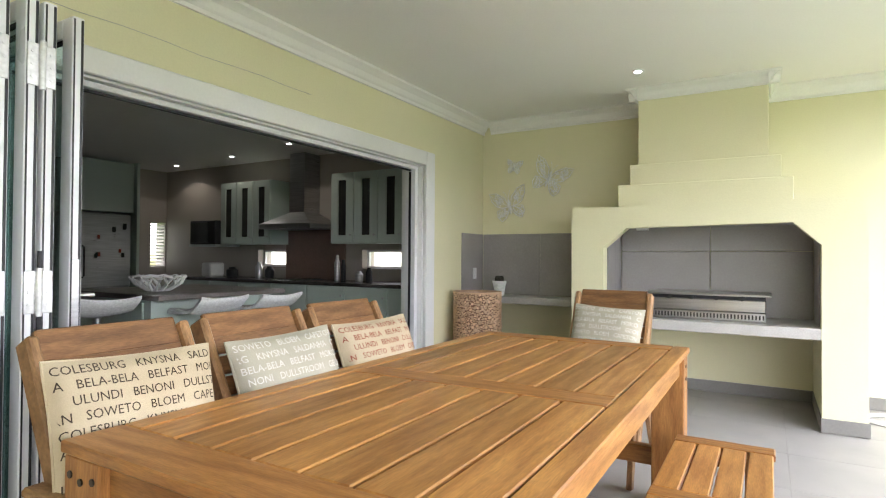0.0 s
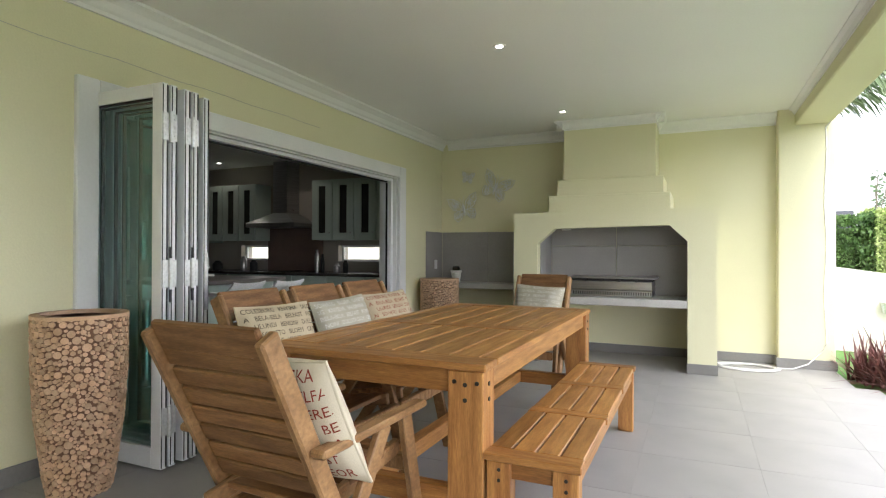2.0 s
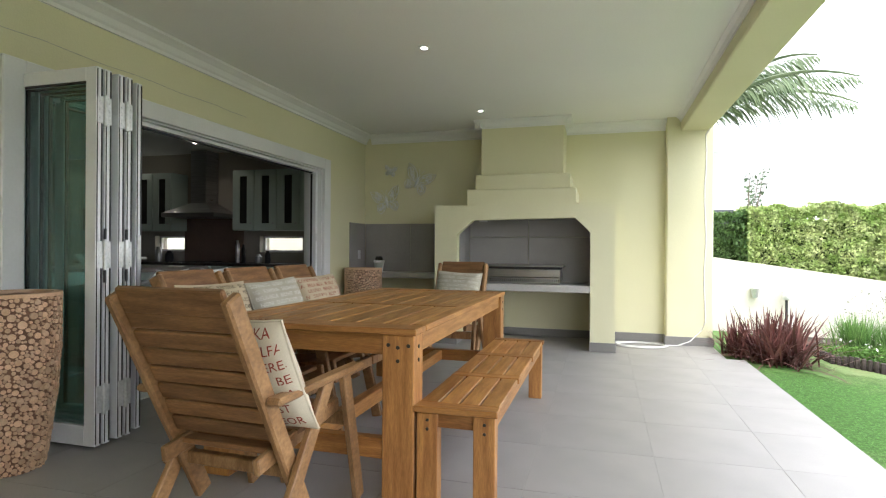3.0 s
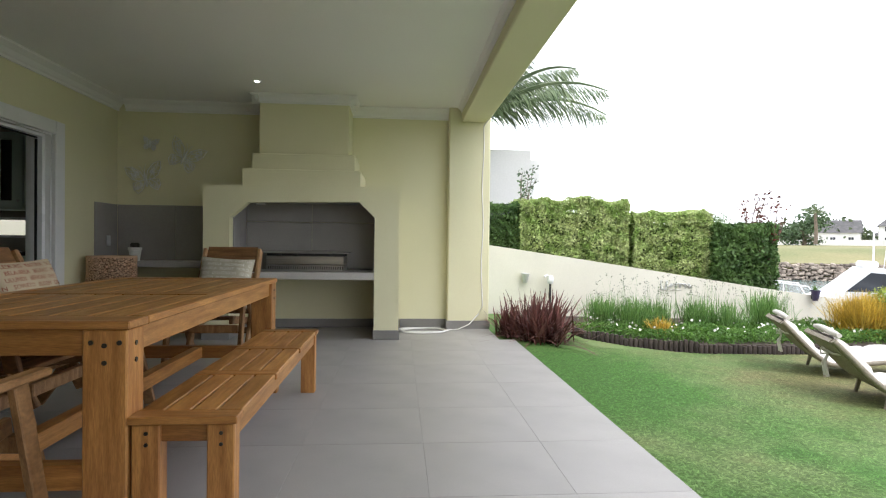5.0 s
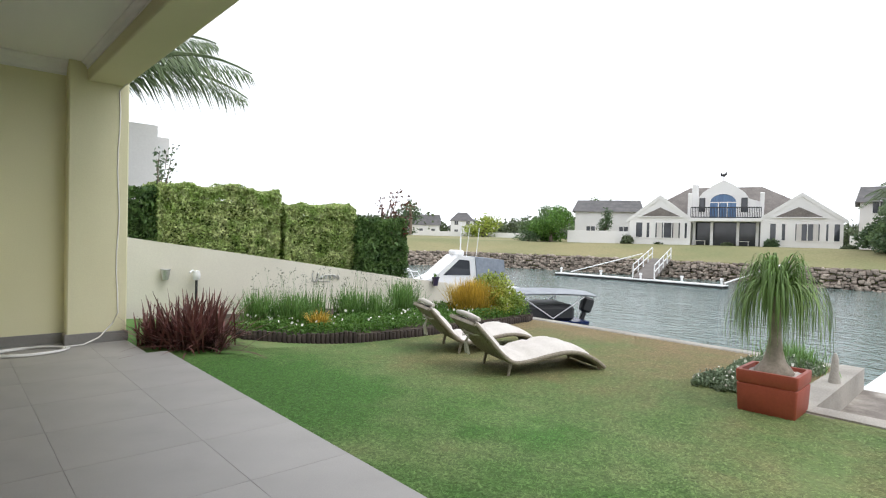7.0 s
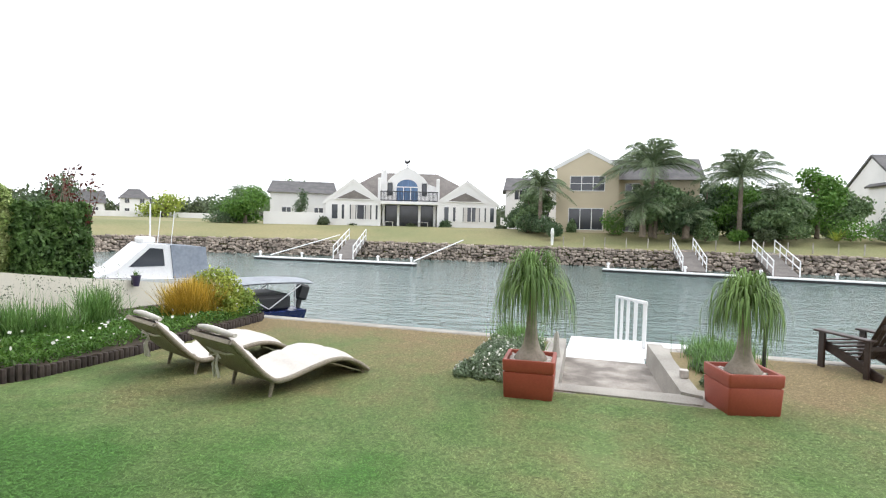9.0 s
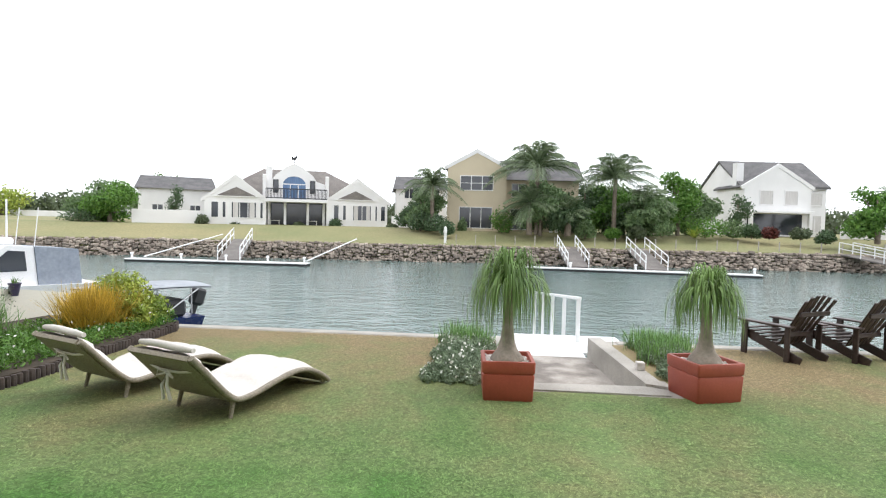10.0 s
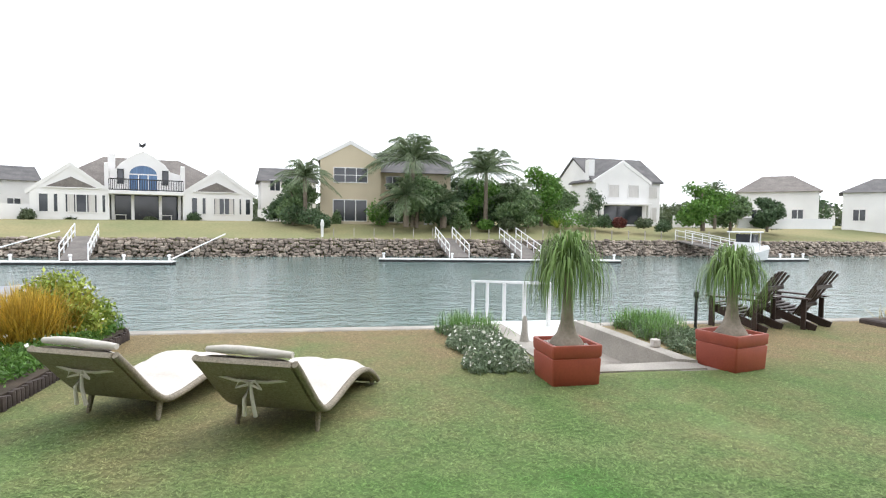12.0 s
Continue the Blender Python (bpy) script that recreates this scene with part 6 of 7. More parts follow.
for s in (-1, 1):
    g.tube([(1.05, s * 0.82, 0.5), (0.12, s * 0.8, 1.1)], 0.018, 6)
    g.tube([(1.05, s * 0.82, 0.5), (1.98, s * 0.8, 1.1)], 0.018, 6)
    g.tube([(0.3, s * 0.82, 0.5), (0.3, s * 0.8, 1.12)], 0.018, 6)
part("bimini_frame", g, M_STEEL, b2)
g = Geo()
g.box(0.35, 2.8, -0.74, 0.74, 0.40, 0.86, 0.1)
g.prism([(1.9, 0.7), (2.2, 1.0), (2.25, 1.0), (2.6, 0.7)], 1, -0.55, 0.55)
part("cockpit", g, M_BLACK, b2, "black cockpit cover")
outboard(b2, -0.15, 0, 0.35, 1.0)

b3 = thing("sport_boat", "white centre-console motor boat with hardtop moored", "boat", pose(36.0, -23.2, -1.55, 0, 0, -62))
part("hull", hull(Geo(), 6.0, 2.1, 0.8, 0.45), M_HULL, b3)
g = Geo()
g.prism([(1.8, 0.8), (1.9, 1.5), (3.0, 1.5), (3.5, 0.85)], 1, -0.6, 0.6)
part("console", g, M_HULL, b3)
g = Geo()
g.box(1.3, 3.3, -0.85, 0.85, 2.2, 2.3, 0.03)
for x in (1.5, 3.0):
    for s in (-1, 1):
        g.tube([(x, s * 0.7, 0.85), (x, s * 0.75, 2.2)], 0.035, 6)
part("hardtop", g, M_HULL, b3)
g = Geo()
g.box(2.2, 3.05, -0.61, 0.61, 1.52, 2.1, 0.02)
part("windscreen", g, M_WINDOW, b3)
outboard(b3, -0.2, 0.35, 0.45, 1.2)
outboard(b3, -0.2, -0.35, 0.45, 1.2)


# ---- floating docks and gangways of the far bank ----
def far_dock(p, q, width, label):
    c = thing("floating_dock", label, "dock", pose(0, 0, 0), "floating docks")
    g = Geo()
    g.beam((*p, -1.335), (*q, -1.335), width, 0.08, 0.02)
    part("deck", g, M_RAIL, c)
    g = Geo()
    g.beam((*p, -1.45), (*q, -1.45), width * 0.97, 0.148, 0.02)
    part("float", g, M_BLACK, c, "dark float")
    for t in (0.02, 0.3, 0.55, 0.78, 0.98):
        x, y = p[0] + (q[0] - p[0]) * t, p[1] + (q[1] - p[1]) * t
        g = Geo()
        g.lathe([(0.07, -1.29), (0.07, -1.05), (0.12, -1.0), (0.1, -0.92), (0, -0.9)], 8, (x, y, 0))
        part("bollard", g, M_RAIL, c)


far_dock((35.3, 24.9), (35.3, 12.8), 0.9, "long white floating dock with bollards")
far_dock((38.2, 0.9), (36.6, -15.3), 0.9, "white floating dock with bollards below the quay")
far_dock((38.2, -26.6), (38.6, -31.5), 0.9, "short floating dock by the motor boat")


def far_gangway(p, q, label):
    c = thing("gangway", label, "gangway", pose(0, 0, 0), "far gangways")
    p, q = Vector(p), Vector(q)
    d = (q - p)
    s = Vector((d.y, -d.x, 0)).normalized()
    g = Geo()
    g.beam(p, q, 1.4, 0.1, 0.01)
    part("deck", g, M_ROOF2, c, "dark grey deck boards")
    for e in (-0.68, 0.68):
        g = Geo()
        for z in (0.45, 0.9):
            g.beam(p + s * e + Vector((0, 0, z)), q + s * e + Vector((0, 0, z)), 0.06, 0.06, 0.005)
        for k in range(5):
            a = p.lerp(q, k / 4) + s * e
            g.beam(a, a + Vector((0, 0, 0.93)), 0.06, 0.06, 0.005, (0, 1, 0))
        part("railing", g, M_RAIL, c)


far_gangway((42.4, 20.4, -0.15), (35.4, 18.1, -1.27), "white railed gangway from the bank to the dock")
far_gangway((44.4, -4.5, -0.15), (38.3, -4.55, -1.27), "white railed gangway from the quay to the dock")
far_gangway((44.6, -9.75, -0.15), (37.6, -9.4, -1.27), "white railed gangway near the palm")
far_gangway((45.0, -25.2, -0.2), (39.0, -27.6, -1.2), "white railed gangway to the short dock")
for k, (p, q) in enumerate((((43.3, 22.5, 0.2), (35.6, 24.0, -1.2)), ((43.0, 11.6, 0.1), (35.6, 13.0, -1.2)))):
    g = Geo()
    g.tube([p, q], 0.05, 6)
    solid("mooring_pole", g, M_RAIL, "white mooring pole slanting from bank to dock", "pole")

# thin wire fence on the bank
fence = thing("bank_fence", "thin wire fence with pale posts on the far bank", "fence", pose(0, 0, 0))
for k in range(22):
    y = 4.0 - k * 1.55
    g = Geo()
    g.box(45.0 - y * 0.03, 45.07 - y * 0.03, y, y + 0.07, -0.5, 0.62)
    part("post", g, M_CONC, fence)


# ---- houses ----
def frame_at(x, y, z, ux, uy):
    n = math.hypot(ux, uy)
    ux, uy = ux / n, uy / n
    return Matrix(((ux, -uy, 0, x), (uy, ux, 0, y), (0, 0, 1, z), (0, 0, 0, 1)))


def gable_block(h, wallm, roofm, u0, u1, v0, v1, eave, apex, over=0.25, trim=True):
    """A block with its gable to the front (v0)."""
    um = (u0 + u1) / 2
    g = Geo()
    g.prism([(u0, 0), (u1, 0), (u1, eave), (um, apex), (u0, eave)], 1, v0, v1)
    part("wall", g, wallm, h)
    for s in (-1, 1):
        e = u0 - over if s < 0 else u1 + over
        sl = (apex - eave) / ((u1 - u0) / 2)
        ez = eave - over * sl
        g = Geo()
        d = Vector((e - um, ez - apex))
        nn = Vector((-d.y, d.x)).normalized() * (0.16 if d.x < 0 else -0.16)
        nn = Vector((nn.x, abs(nn.y)))
        nn.x = -s * -abs(nn.x)
        g.prism([(um, apex + 0.02), (e, ez + 0.02), (e + nn.x, ez + nn.y), (um, apex + 0.2)], 1, v0 + 0.18, v1 + 0.2)
        part("roof", g, roofm, h, "tiled roof")
        if trim:
            g = Geo()
            g.prism([(um, apex - 0.12), (e, ez - 0.12), (e + nn.x, ez + nn.y + 0.05), (um, apex + 0.27)], 1, v0 - 0.06, v0 + 0.178)
            part("gable_trim", g, M_WHITE, h, "white gable trim")


def window(h, u0, u1, z0, z1, v, frame_m=None, bars=2, curtain=False, cross=0):
    g = Geo()
    f = 0.07
    g.box(u0, u1, v - 0.05, v + 0.02, z0, z0 + f)
    g.box(u0, u1, v - 0.05, v + 0.02, z1 - f, z1)
    for k in range(bars + 1):
        u = u0 + (u1 - u0 - f) * k / bars
        g.box(u, u + f, v - 0.05, v + 0.02, z0 + f, z1 - f)
    for k in range(cross):
        z = z0 + (z1 - z0) * (k + 1) / (cross + 1)
        g.box(u0 + f, u1 - f, v - 0.045, v + 0.02, z - 0.025, z + 0.025)
    wd = part("window", g, frame_m or M_WHITE, h)
    g = Geo()
    g.box(u0 + 0.02, u1 - 0.02, v - 0.025, v + 0.015, z0 + 0.02, z1 - 0.02)
    part("pane", g, M_WINDOW, wd, "dark glass pane")
    if curtain:
        for a, b in (((0.08, 0.28), (0.72, 0.92)) if curtain != "blind" else ((0.06, 0.94),)):
            g = Geo()
            g.box(u0 + (u1 - u0) * a, u0 + (u1 - u0) * b, v - 0.032, v - 0.026, z0 + f, z1 - f)
            part("curtain", g, M_CURTAIN, wd, "pale curtain")
    return wd


# two-winged white house with balcony
h1 = thing("canal_house", "white two-winged house with central balcony and grey roof", "house", frame_at(57.36, 21.86, 0.75, 0.333, -0.943))
gable_block(h1, M_WHITE, M_ROOF2, -8.6, -2.75, -0.6, 9, 2.7, 5.0)
gable_block(h1, M_WHITE, M_ROOF2, 3.3, 9.7, -0.6, 9, 2.8, 5.05)
for a in (-8.0, 3.9):
    g = Geo()
    g.prism([(a + 0.5, 3.05), (a + 4.3, 3.05), (a + 2.4, 3.98)], 1, -0.72, -0.61)
    part("pediment", g, M_ROOF2, h1, "grey gable panel")
    g = Geo()
    g.prism([(a + 0.3, 2.98), (a + 4.5, 2.98), (a + 4.5, 3.06), (a + 0.3, 3.06)], 1, -0.76, -0.61)
    part("ledge", g, M_WHITE, h1)
for u0, u1, b in ((-8.0, -7.25, 1), (-6.95, -6.55, 1), (-6.1, -3.55 - 0.1, 3), (-3.35, -3.0, 1), (4.0, 4.6, 1), (4.95, 5.35, 1), (6.0, 8.0, 2), (8.35, 8.65, 1), (8.95, 9.5, 1)):
    window(h1, u0, u1, 0.85, 2.5, -0.62, None, b, (u1 - u0) > 1.5)
# centre
g = Geo()
arc = [(1.55 * math.cos(t) * 0.75, 4.55 + 0.85 * math.sin(t)) for t in [math.pi * k / 12 for k in range(13)]]
g.prism([(-2.75, 2.6), (3.3, 2.6), (3.3, 4.6), (2.3, 4.9), (1.9, 5.5), (0.9, 6.3), (0, 6.75), (-0.9, 6.3), (-1.9, 5.5), (-2.3, 4.9), (-2.75, 4.9)], 1, 0.9, 1.2)
part("centre_gable", g, M_WHITE, h1)
g = Geo()
g.prism([(-1.17, 2.95), (1.17, 2.95)] + arc, 1, 0.84, 0.9)
dr = part("balcony_door", g, mat("blue_curtain_glass", (0.10, 0.19, 0.34), (0.06, 0.11, 0.22), 1.5, 0.15, stretch=(6, 1, 0.4)), h1, "arched glass door with blue curtains")
g = Geo()
for t in [math.pi * k / 12 for k in range(12)]:
    g.beam((1.2 * math.cos(t), 0.82, 4.55 + 0.88 * math.sin(t)), (1.2 * math.cos(t + 0.262), 0.82, 4.55 + 0.88 * math.sin(t + 0.262)), 0.08, 0.1, 0)
for u in (-1.2, -0.4, 0.4, 1.2):
    g.box(u - 0.04, u + 0.04, 0.8, 0.86, 2.95, 4.55)
g.box(-1.2, 1.2, 0.8, 0.86, 4.5, 4.6)
part("door_frame", g, M_WHITE, dr)
window(h1, -2.15, -1.6, 3.6, 5.0, 0.88, M_BLACK, 1)
window(h1, 1.6, 2.15, 3.6, 5.0, 0.88, M_BLACK, 1)
g = Geo()
g.box(-2.8, 3.35, -1.0, 1.2, 2.6, 2.92, 0.02)
part("balcony_slab", g, M_WHITE, h1)
g = Geo()
for z in (3.0, 3.95):
    g.beam((-2.75, -0.95, z), (3.3, -0.95, z), 0.06, 0.1, 0)
for k in range(44):
    u = -2.75 + 6.05 * k / 43
    g.box(u - 0.028, u + 0.028, -0.965, -0.935, 3.0, 3.95)
part("balcony_railing", g, M_BLACK, h1, "black metal balcony railing")
g = Geo()
g.box(-2.75, 3.3, 1.6, 1.8, 0, 2.6)
part("patio_wall", g, M_WINDOW, h1, "dark glazed patio front")
for u in (-2.5, -0.9, 1.4, 3.05):
    g = Geo()
    g.box(u - 0.13, u + 0.13, 0.4, 0.66, 0, 2.6)
    part("post", g, M_WHITE, h1)
g = Geo()
g.add([(-9.0, 1.0, 2.8), (10.0, 1.0, 2.8), (10.0, 14, 2.8), (-9.0, 14, 2.8), (-3.4, 5.5, 6.45), (3.4, 5.5, 6.45)], [(0, 1, 5, 4), (1, 2, 5), (2, 3, 4, 5), (3, 0, 4)])
part("main_roof", g, M_ROOF2, h1, "hipped grey tiled roof")
for u in (-3.0, 3.35):
    g = Geo()
    g.prism([(0.2, 2.9), (0.2, 5.4), (0.7, 5.5), (2.6, 4.2), (2.6, 2.9)], 0, u - 0.15, u + 0.2)
    part("buttress", g, M_WHITE, h1)
g = Geo()
g.box(-2.9, -2.3, 1.5, 2.2, 4.8, 6.4)
part("chimney", g, M_WHITE, h1)
g = Geo()
g.tube([(0, 1, 6.7), (0, 1, 7.2)], 0.03, 6)
g.prism([(-0.3, 7.15), (0.05, 7.1), (0.28, 7.35), (0.2, 7.65), (0.1, 7.45), (-0.1, 7.35), (-0.32, 7.55)], 1, 0.97, 1.03)
part("weathervane", g, M_BLACK, h1, "black cockerel weathervane")
for u in (-1.9, 1.9):
    g = Geo()
    g.box(u - 0.5, u + 0.5, -0.1, 0.5, 0.68, 0.74, 0.02)
    for a in (-0.42, 0.42):
        for b in (-0.04, 0.44):
            g.box(u + a - 0.03, u + a + 0.03, b - 0.03, b + 0.03, 0, 0.68)
    solid("terrace_table", g, M_CURTAIN, "small terrace table under the balcony", "table", m=frame_at(57.36, 21.86, 0.75, 0.333, -0.943))

# sand-coloured gabled house
h2 = thing("canal_house", "sand-coloured gabled house with dark roof and white trim", "house", frame_at(52.8, 2.75, 0.86, 0.02, -1))
gable_block(h2, M_CREAM, M_ROOF, -2.72, 2.72, 0, 9, 5.9, 7.35)
w = window(h2, -1.55, 1.55, 3.75, 5.15, -0.02, None, 3, False, 1)
w = window(h2, -1.6, 1.5, 0.25, 2.25, -0.02, None, 3, False)
g = Geo()
g.box(2.72, 9.6, 1.6, 9, 0, 5.0)
part("side_wing", g, M_CREAM, h2)
g = Geo()
g.prism([(1.0, 4.9), (9.6, 4.9), (5.3, 7.2)], 0, 2.0, 10.0)
part("side_roof", g, M_ROOF, h2, "dark tiled roof")
g = Geo()
g.box(4.5, 7.6, -0.4, 1.6, 2.7, 3.0)
part("veranda_slab", g, M_WHITE, h2)
for u in (6.9, 7.4):
    g = Geo()
    g.tube([(u, -0.2, 0), (u, -0.2, 2.7)], 0.16, 12)
    part("pillar", g, M_WHITE, h2)
window(h2, 3.3, 4.6, 3.3, 4.6, 1.58, None, 2)
window(h2, 3.2, 5.2, 0.2, 2.2, 1.58, None, 2)

# white gabled house
h3 = thing("canal_house", "white double-storey gabled house with dark roof", "house", frame_at(55.9, -22.44, 1.0, 0.12, -0.99))
gable_block(h3, M_WHITE, M_ROOF, -0.05, 6.4, 0, 5, 4.65, 6.6)
g = Geo()
g.prism([(1.0, 0), (9.0, 0), (9.0, 4.7), (5.0, 7.35), (1.0, 4.7)], 0, 0.1, 8.6)
part("main_wall", g, M_WHITE, h3)
g = Geo()
g.prism([(0.7, 4.6), (5.0, 7.4), (9.3, 4.6), (9.3, 4.8), (5.0, 7.62), (0.7, 4.8)], 0, -0.05, 8.8)
part("main_roof", g, M_ROOF, h3, "dark tiled roof")
g = Geo()
g.box(-0.1, 0.6, 1.4, 2.1, 4.0, 7.0)
part("chimney", g, M_WHITE, h3)
for u in (1.4, 3.8):
    window(h3, u, u + 1.35, 2.95, 4.35, -0.02, None, 1, "blind")
window(h3, 6.8, 8.2, 3.0, 4.3, 0.96, None, 1, "blind")
window(h3, 6.8, 8.2, 0.4, 2.1, 0.96, None, 2, "blind")
# dark sheet on the wall, painted shade of the open patio
g = Geo()
g.box(0.3, 5.6, -0.03, 0.05, 0.15, 2.1)
part("patio_shade_panel", g, M_WINDOW, h3, "dark panel standing in for the shade of an open patio")
g = Geo()
g.box(0.1, 6.2, -0.9, 0.0, 2.15, 2.4, 0.02)
part("canopy", g, M_WHITE, h3)
for u in (0.25, 5.9):
    g = Geo()
    g.box(u - 0.15, u + 0.15, -0.85, -0.55, 0, 2.15)
    part("pillar", g, M_WHITE, h3)


def plain_house(x, y, z, ux, uy, w, d, eave, apex, wallm, roofm, label, hip=False):
    h = thing("distant_house", label, "house", frame_at(x, y, z, ux, uy), "distant houses")
    g = Geo()
    g.box(0, w, 0, d, -1, eave)
    part("wall", g, wallm, h)
    g = Geo()
    i = w * 0.3 if hip else 0.0
    g.add([(-0.4, -0.4, eave - 0.1), (w + 0.4, -0.4, eave - 0.1), (w + 0.4, d + 0.4, eave - 0.1), (-0.4, d + 0.4, eave - 0.1), (i, d / 2, apex), (w - i, d / 2, apex)], [(0, 1, 5, 4), (1, 2, 5), (2, 3, 4, 5), (3, 0, 4), (3, 2, 1, 0)])
    part("roof", g, roofm, h, "tiled roof")
    n = max(2, int(w / 3))
    for k in range(n):
        u = w * (k + 0.5) / n
        for z0 in ((0.8, 3.4) if eave > 4.2 else (0.8,)):
            window(h, u - 0.6, u + 0.6, z0, z0 + 1.3, -0.02, None, 2)
    return h


plain_house(60.8, -42.6, 1.0, -0.63, -0.77, 8, 8, 4.2, 6.2, M_WHITE, M_ROOF2, "cream house with brown-grey hipped roof far along the canal", True)
plain_house(54.4, -50.5, 1.0, -0.7, -0.7, 9, 8, 4.0, 5.6, M_WHITE, M_ROOF, "low white house with grey roof far along the canal", True)
plain_house(61.5, 41.8, 1.0, 0.5, -0.86, 8, 7, 4.0, 5.6, M_WHITE, M_ROOF, "white double-storey house with arched windows and dark roof")
plain_house(66.0, 12.6, 1.0, 0.2, -0.98, 6, 7, 4.6, 6.3, M_WHITE, M_ROOF, "white house with dark roof set back behind the gardens")
for x, y, wd, ev, ap, hp in ((72, 92, 11, 3.2, 6.4, False), (80, 86, 7, 4.8, 7.4, True), (101, 70, 10, 4.2, 6.8, False), (116, 64, 9, 4.6, 7.0, True), (88, 96, 12, 3.0, 5.2, True), (60, 112, 12, 3.6, 6.0, False), (128, 52, 10, 4.8, 7.5, False), (95, -66, 10, 4.6, 7.0, True), (82, -78, 10, 4.2, 6.6, False)):
    plain_house(x * 1.45, y * 1.45, 1.6, 0.72, -0.69, wd, 8, ev, ap, M_WHITE, M_ROOF, "white house with grey roof far across the water", hp)
for p, q, h in (((66, 100), (94, 72), 1.5), ((51.0, 35.4), (54.2, 29.9), 1.35), ((60.2, 12.0), (56.5, 6.2), 1.3), ((53, -29.5), (58, -40), 1.2), ((49.5, -34), (47.5, -42.5), 1.0)):
    g = Geo()
    g.beam((*p, 0.9 + h / 2), (*q, 0.9 + h / 2), 0.25, h, 0.01)
    solid("boundary_wall", g, M_WHITE, "long low white boundary wall on the far bank", "wall")

# belt of far trees on the horizon
rg = np.random.default_rng(77)
blobs = []
for k in range(150):
    a, d = radians(-48 + 120 * k / 149 + rg.uniform(-0.4, 0.4)), rg.uniform(165, 215)
    s_ = rg.uniform(2.2, 4.6)
    blobs.append((d * math.cos(a), d * math.sin(a), 1.5 + s_ * 0.6, s_ * 1.5, s_ * 1.5, s_))
tagged(new("far_woods", leaves("far_woods", blob_points(rg, 60000, blobs, 0.2), 1.1, M_OLIVE, rg, 0.6)), "belt of hazy green trees far across the water", "woods", kind="stuff")

# hill on the horizon, distance haze painted in as a pale blue-grey
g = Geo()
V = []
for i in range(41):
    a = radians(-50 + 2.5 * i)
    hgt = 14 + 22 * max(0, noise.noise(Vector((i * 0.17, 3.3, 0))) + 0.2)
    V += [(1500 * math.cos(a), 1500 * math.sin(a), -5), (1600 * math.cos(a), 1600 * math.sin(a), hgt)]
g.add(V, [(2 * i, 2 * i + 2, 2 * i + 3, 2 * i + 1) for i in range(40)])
solid("hills", g, mat("haze_tinted_hill", (0.30, 0.33, 0.34), (0.26, 0.29, 0.31), 0.01, 0.95), "low hazy hills on the horizon", "hills", kind="structure")


# ---- trees and shrubs of the far bank ----
def tree(x, y, z, height, rad, m, seed, label, clear=0.02, leaf=0.19, n=4200, flat=0.75):
    r, rg = random.Random(seed), np.random.default_rng(seed)
    c = thing("tree", label, "tree", pose(x, y, z))
    g = Geo()
    top = Vector((r.uniform(-0.2, 0.2), r.uniform(-0.2, 0.2), height * 0.75))
    g.tube([(0, 0, -0.3), top * 0.35, top * 0.7, top], [rad * 0.09, rad * 0.07, rad * 0.045, rad * 0.02], 8)
    blobs = []
    for k in range(15):
        a = k * 2.4 + r.uniform(-0.3, 0.3)
        d = rad * r.uniform(0.25, 0.72)
        hz = height * (clear + (1 - clear) * (0.14 + 0.74 * ((k * 0.37) % 1)))
        e = Vector((d * math.cos(a), d * math.sin(a), hz))
        g.tube([top * r.uniform(0.35, 0.6), (top * 0.5).lerp(e, 0.6), e], [rad * 0.04, rad * 0.025, rad * 0.01], 6)
        s = rad * r.uniform(0.36, 0.56)
        blobs.append((e.x, e.y, e.z, s, s, s * flat))
    part("trunk", g, M_TRUNK, c, "", 60)
    tagged(part("crown", leaves("crown", blob_points(rg, n, blobs, 0.2), leaf, m, rg, 0.55), m, c), kind="stuff")


def bush(x, y, z, rx, rz, m, seed, label, leaf=0.16, n=900, name="shrub"):
    rg = np.random.default_rng(seed)
    c = thing(name, label, "shrub", pose(x, y, z))
    g = Geo()
    for k in range(5):
        g.tube([(0, 0, -0.1), (rx * 0.5 * math.cos(k * 1.26), rx * 0.5 * math.sin(k * 1.26), rz * 1.2)], [0.04, 0.015], 5)
    part("stem", g, M_TRUNK, c)
    bl = [(0, 0, rz, rx * 0.8, rx * 0.8, rz)] + [(rx * 0.45 * math.cos(k * 1.5 + seed), rx * 0.45 * math.sin(k * 1.5 + seed), rz * (0.7 + 0.3 * math.sin(k * 2.1)), rx * 0.55, rx * 0.55, rz * 0.75) for k in range(4)]
    P = blob_points(rg, n, bl, 0.4)
    P[:, 2] = np.maximum(P[:, 2], 0.02)
    tagged(part("foliage", leaves("foliage", P, leaf, m, rg, 0.6), m, c), kind="stuff")


palm(50.6, 6.6, 0.8, 4.1, 3.3, 30, 11, "feathery palm beside the sand-coloured house", 0.55, 0.16, 54, 0.0, lift=(-5, 84), lw=0.007)
palm(49.6, -2.6, 0.7, 5.7, 4.7, 34, 12, "tall windblown palm in front of the sand-coloured house", 0.5, 0.17, 60, 0.08, lift=(5, 84), lw=0.007)
palm(49.8, -9.2, 0.7, 4.9, 4.3, 32, 13, "windblown palm among the far gardens", 0.5, 0.16, 60, 0.05, lift=(5, 84), lw=0.007)
palm(51.0, -12.3, 0.7, 3.0, 3.0, 28, 14, "short bushy palm in the far garden", 0.5, 0.16, 50, lift=(-5, 84), lw=0.007)
palm(48.6, -5.2, 0.7, 1.9, 2.6, 28, 15, "low spreading palm by the house", 0.4, 0.2, 50, lift=(5, 86), lw=0.008)
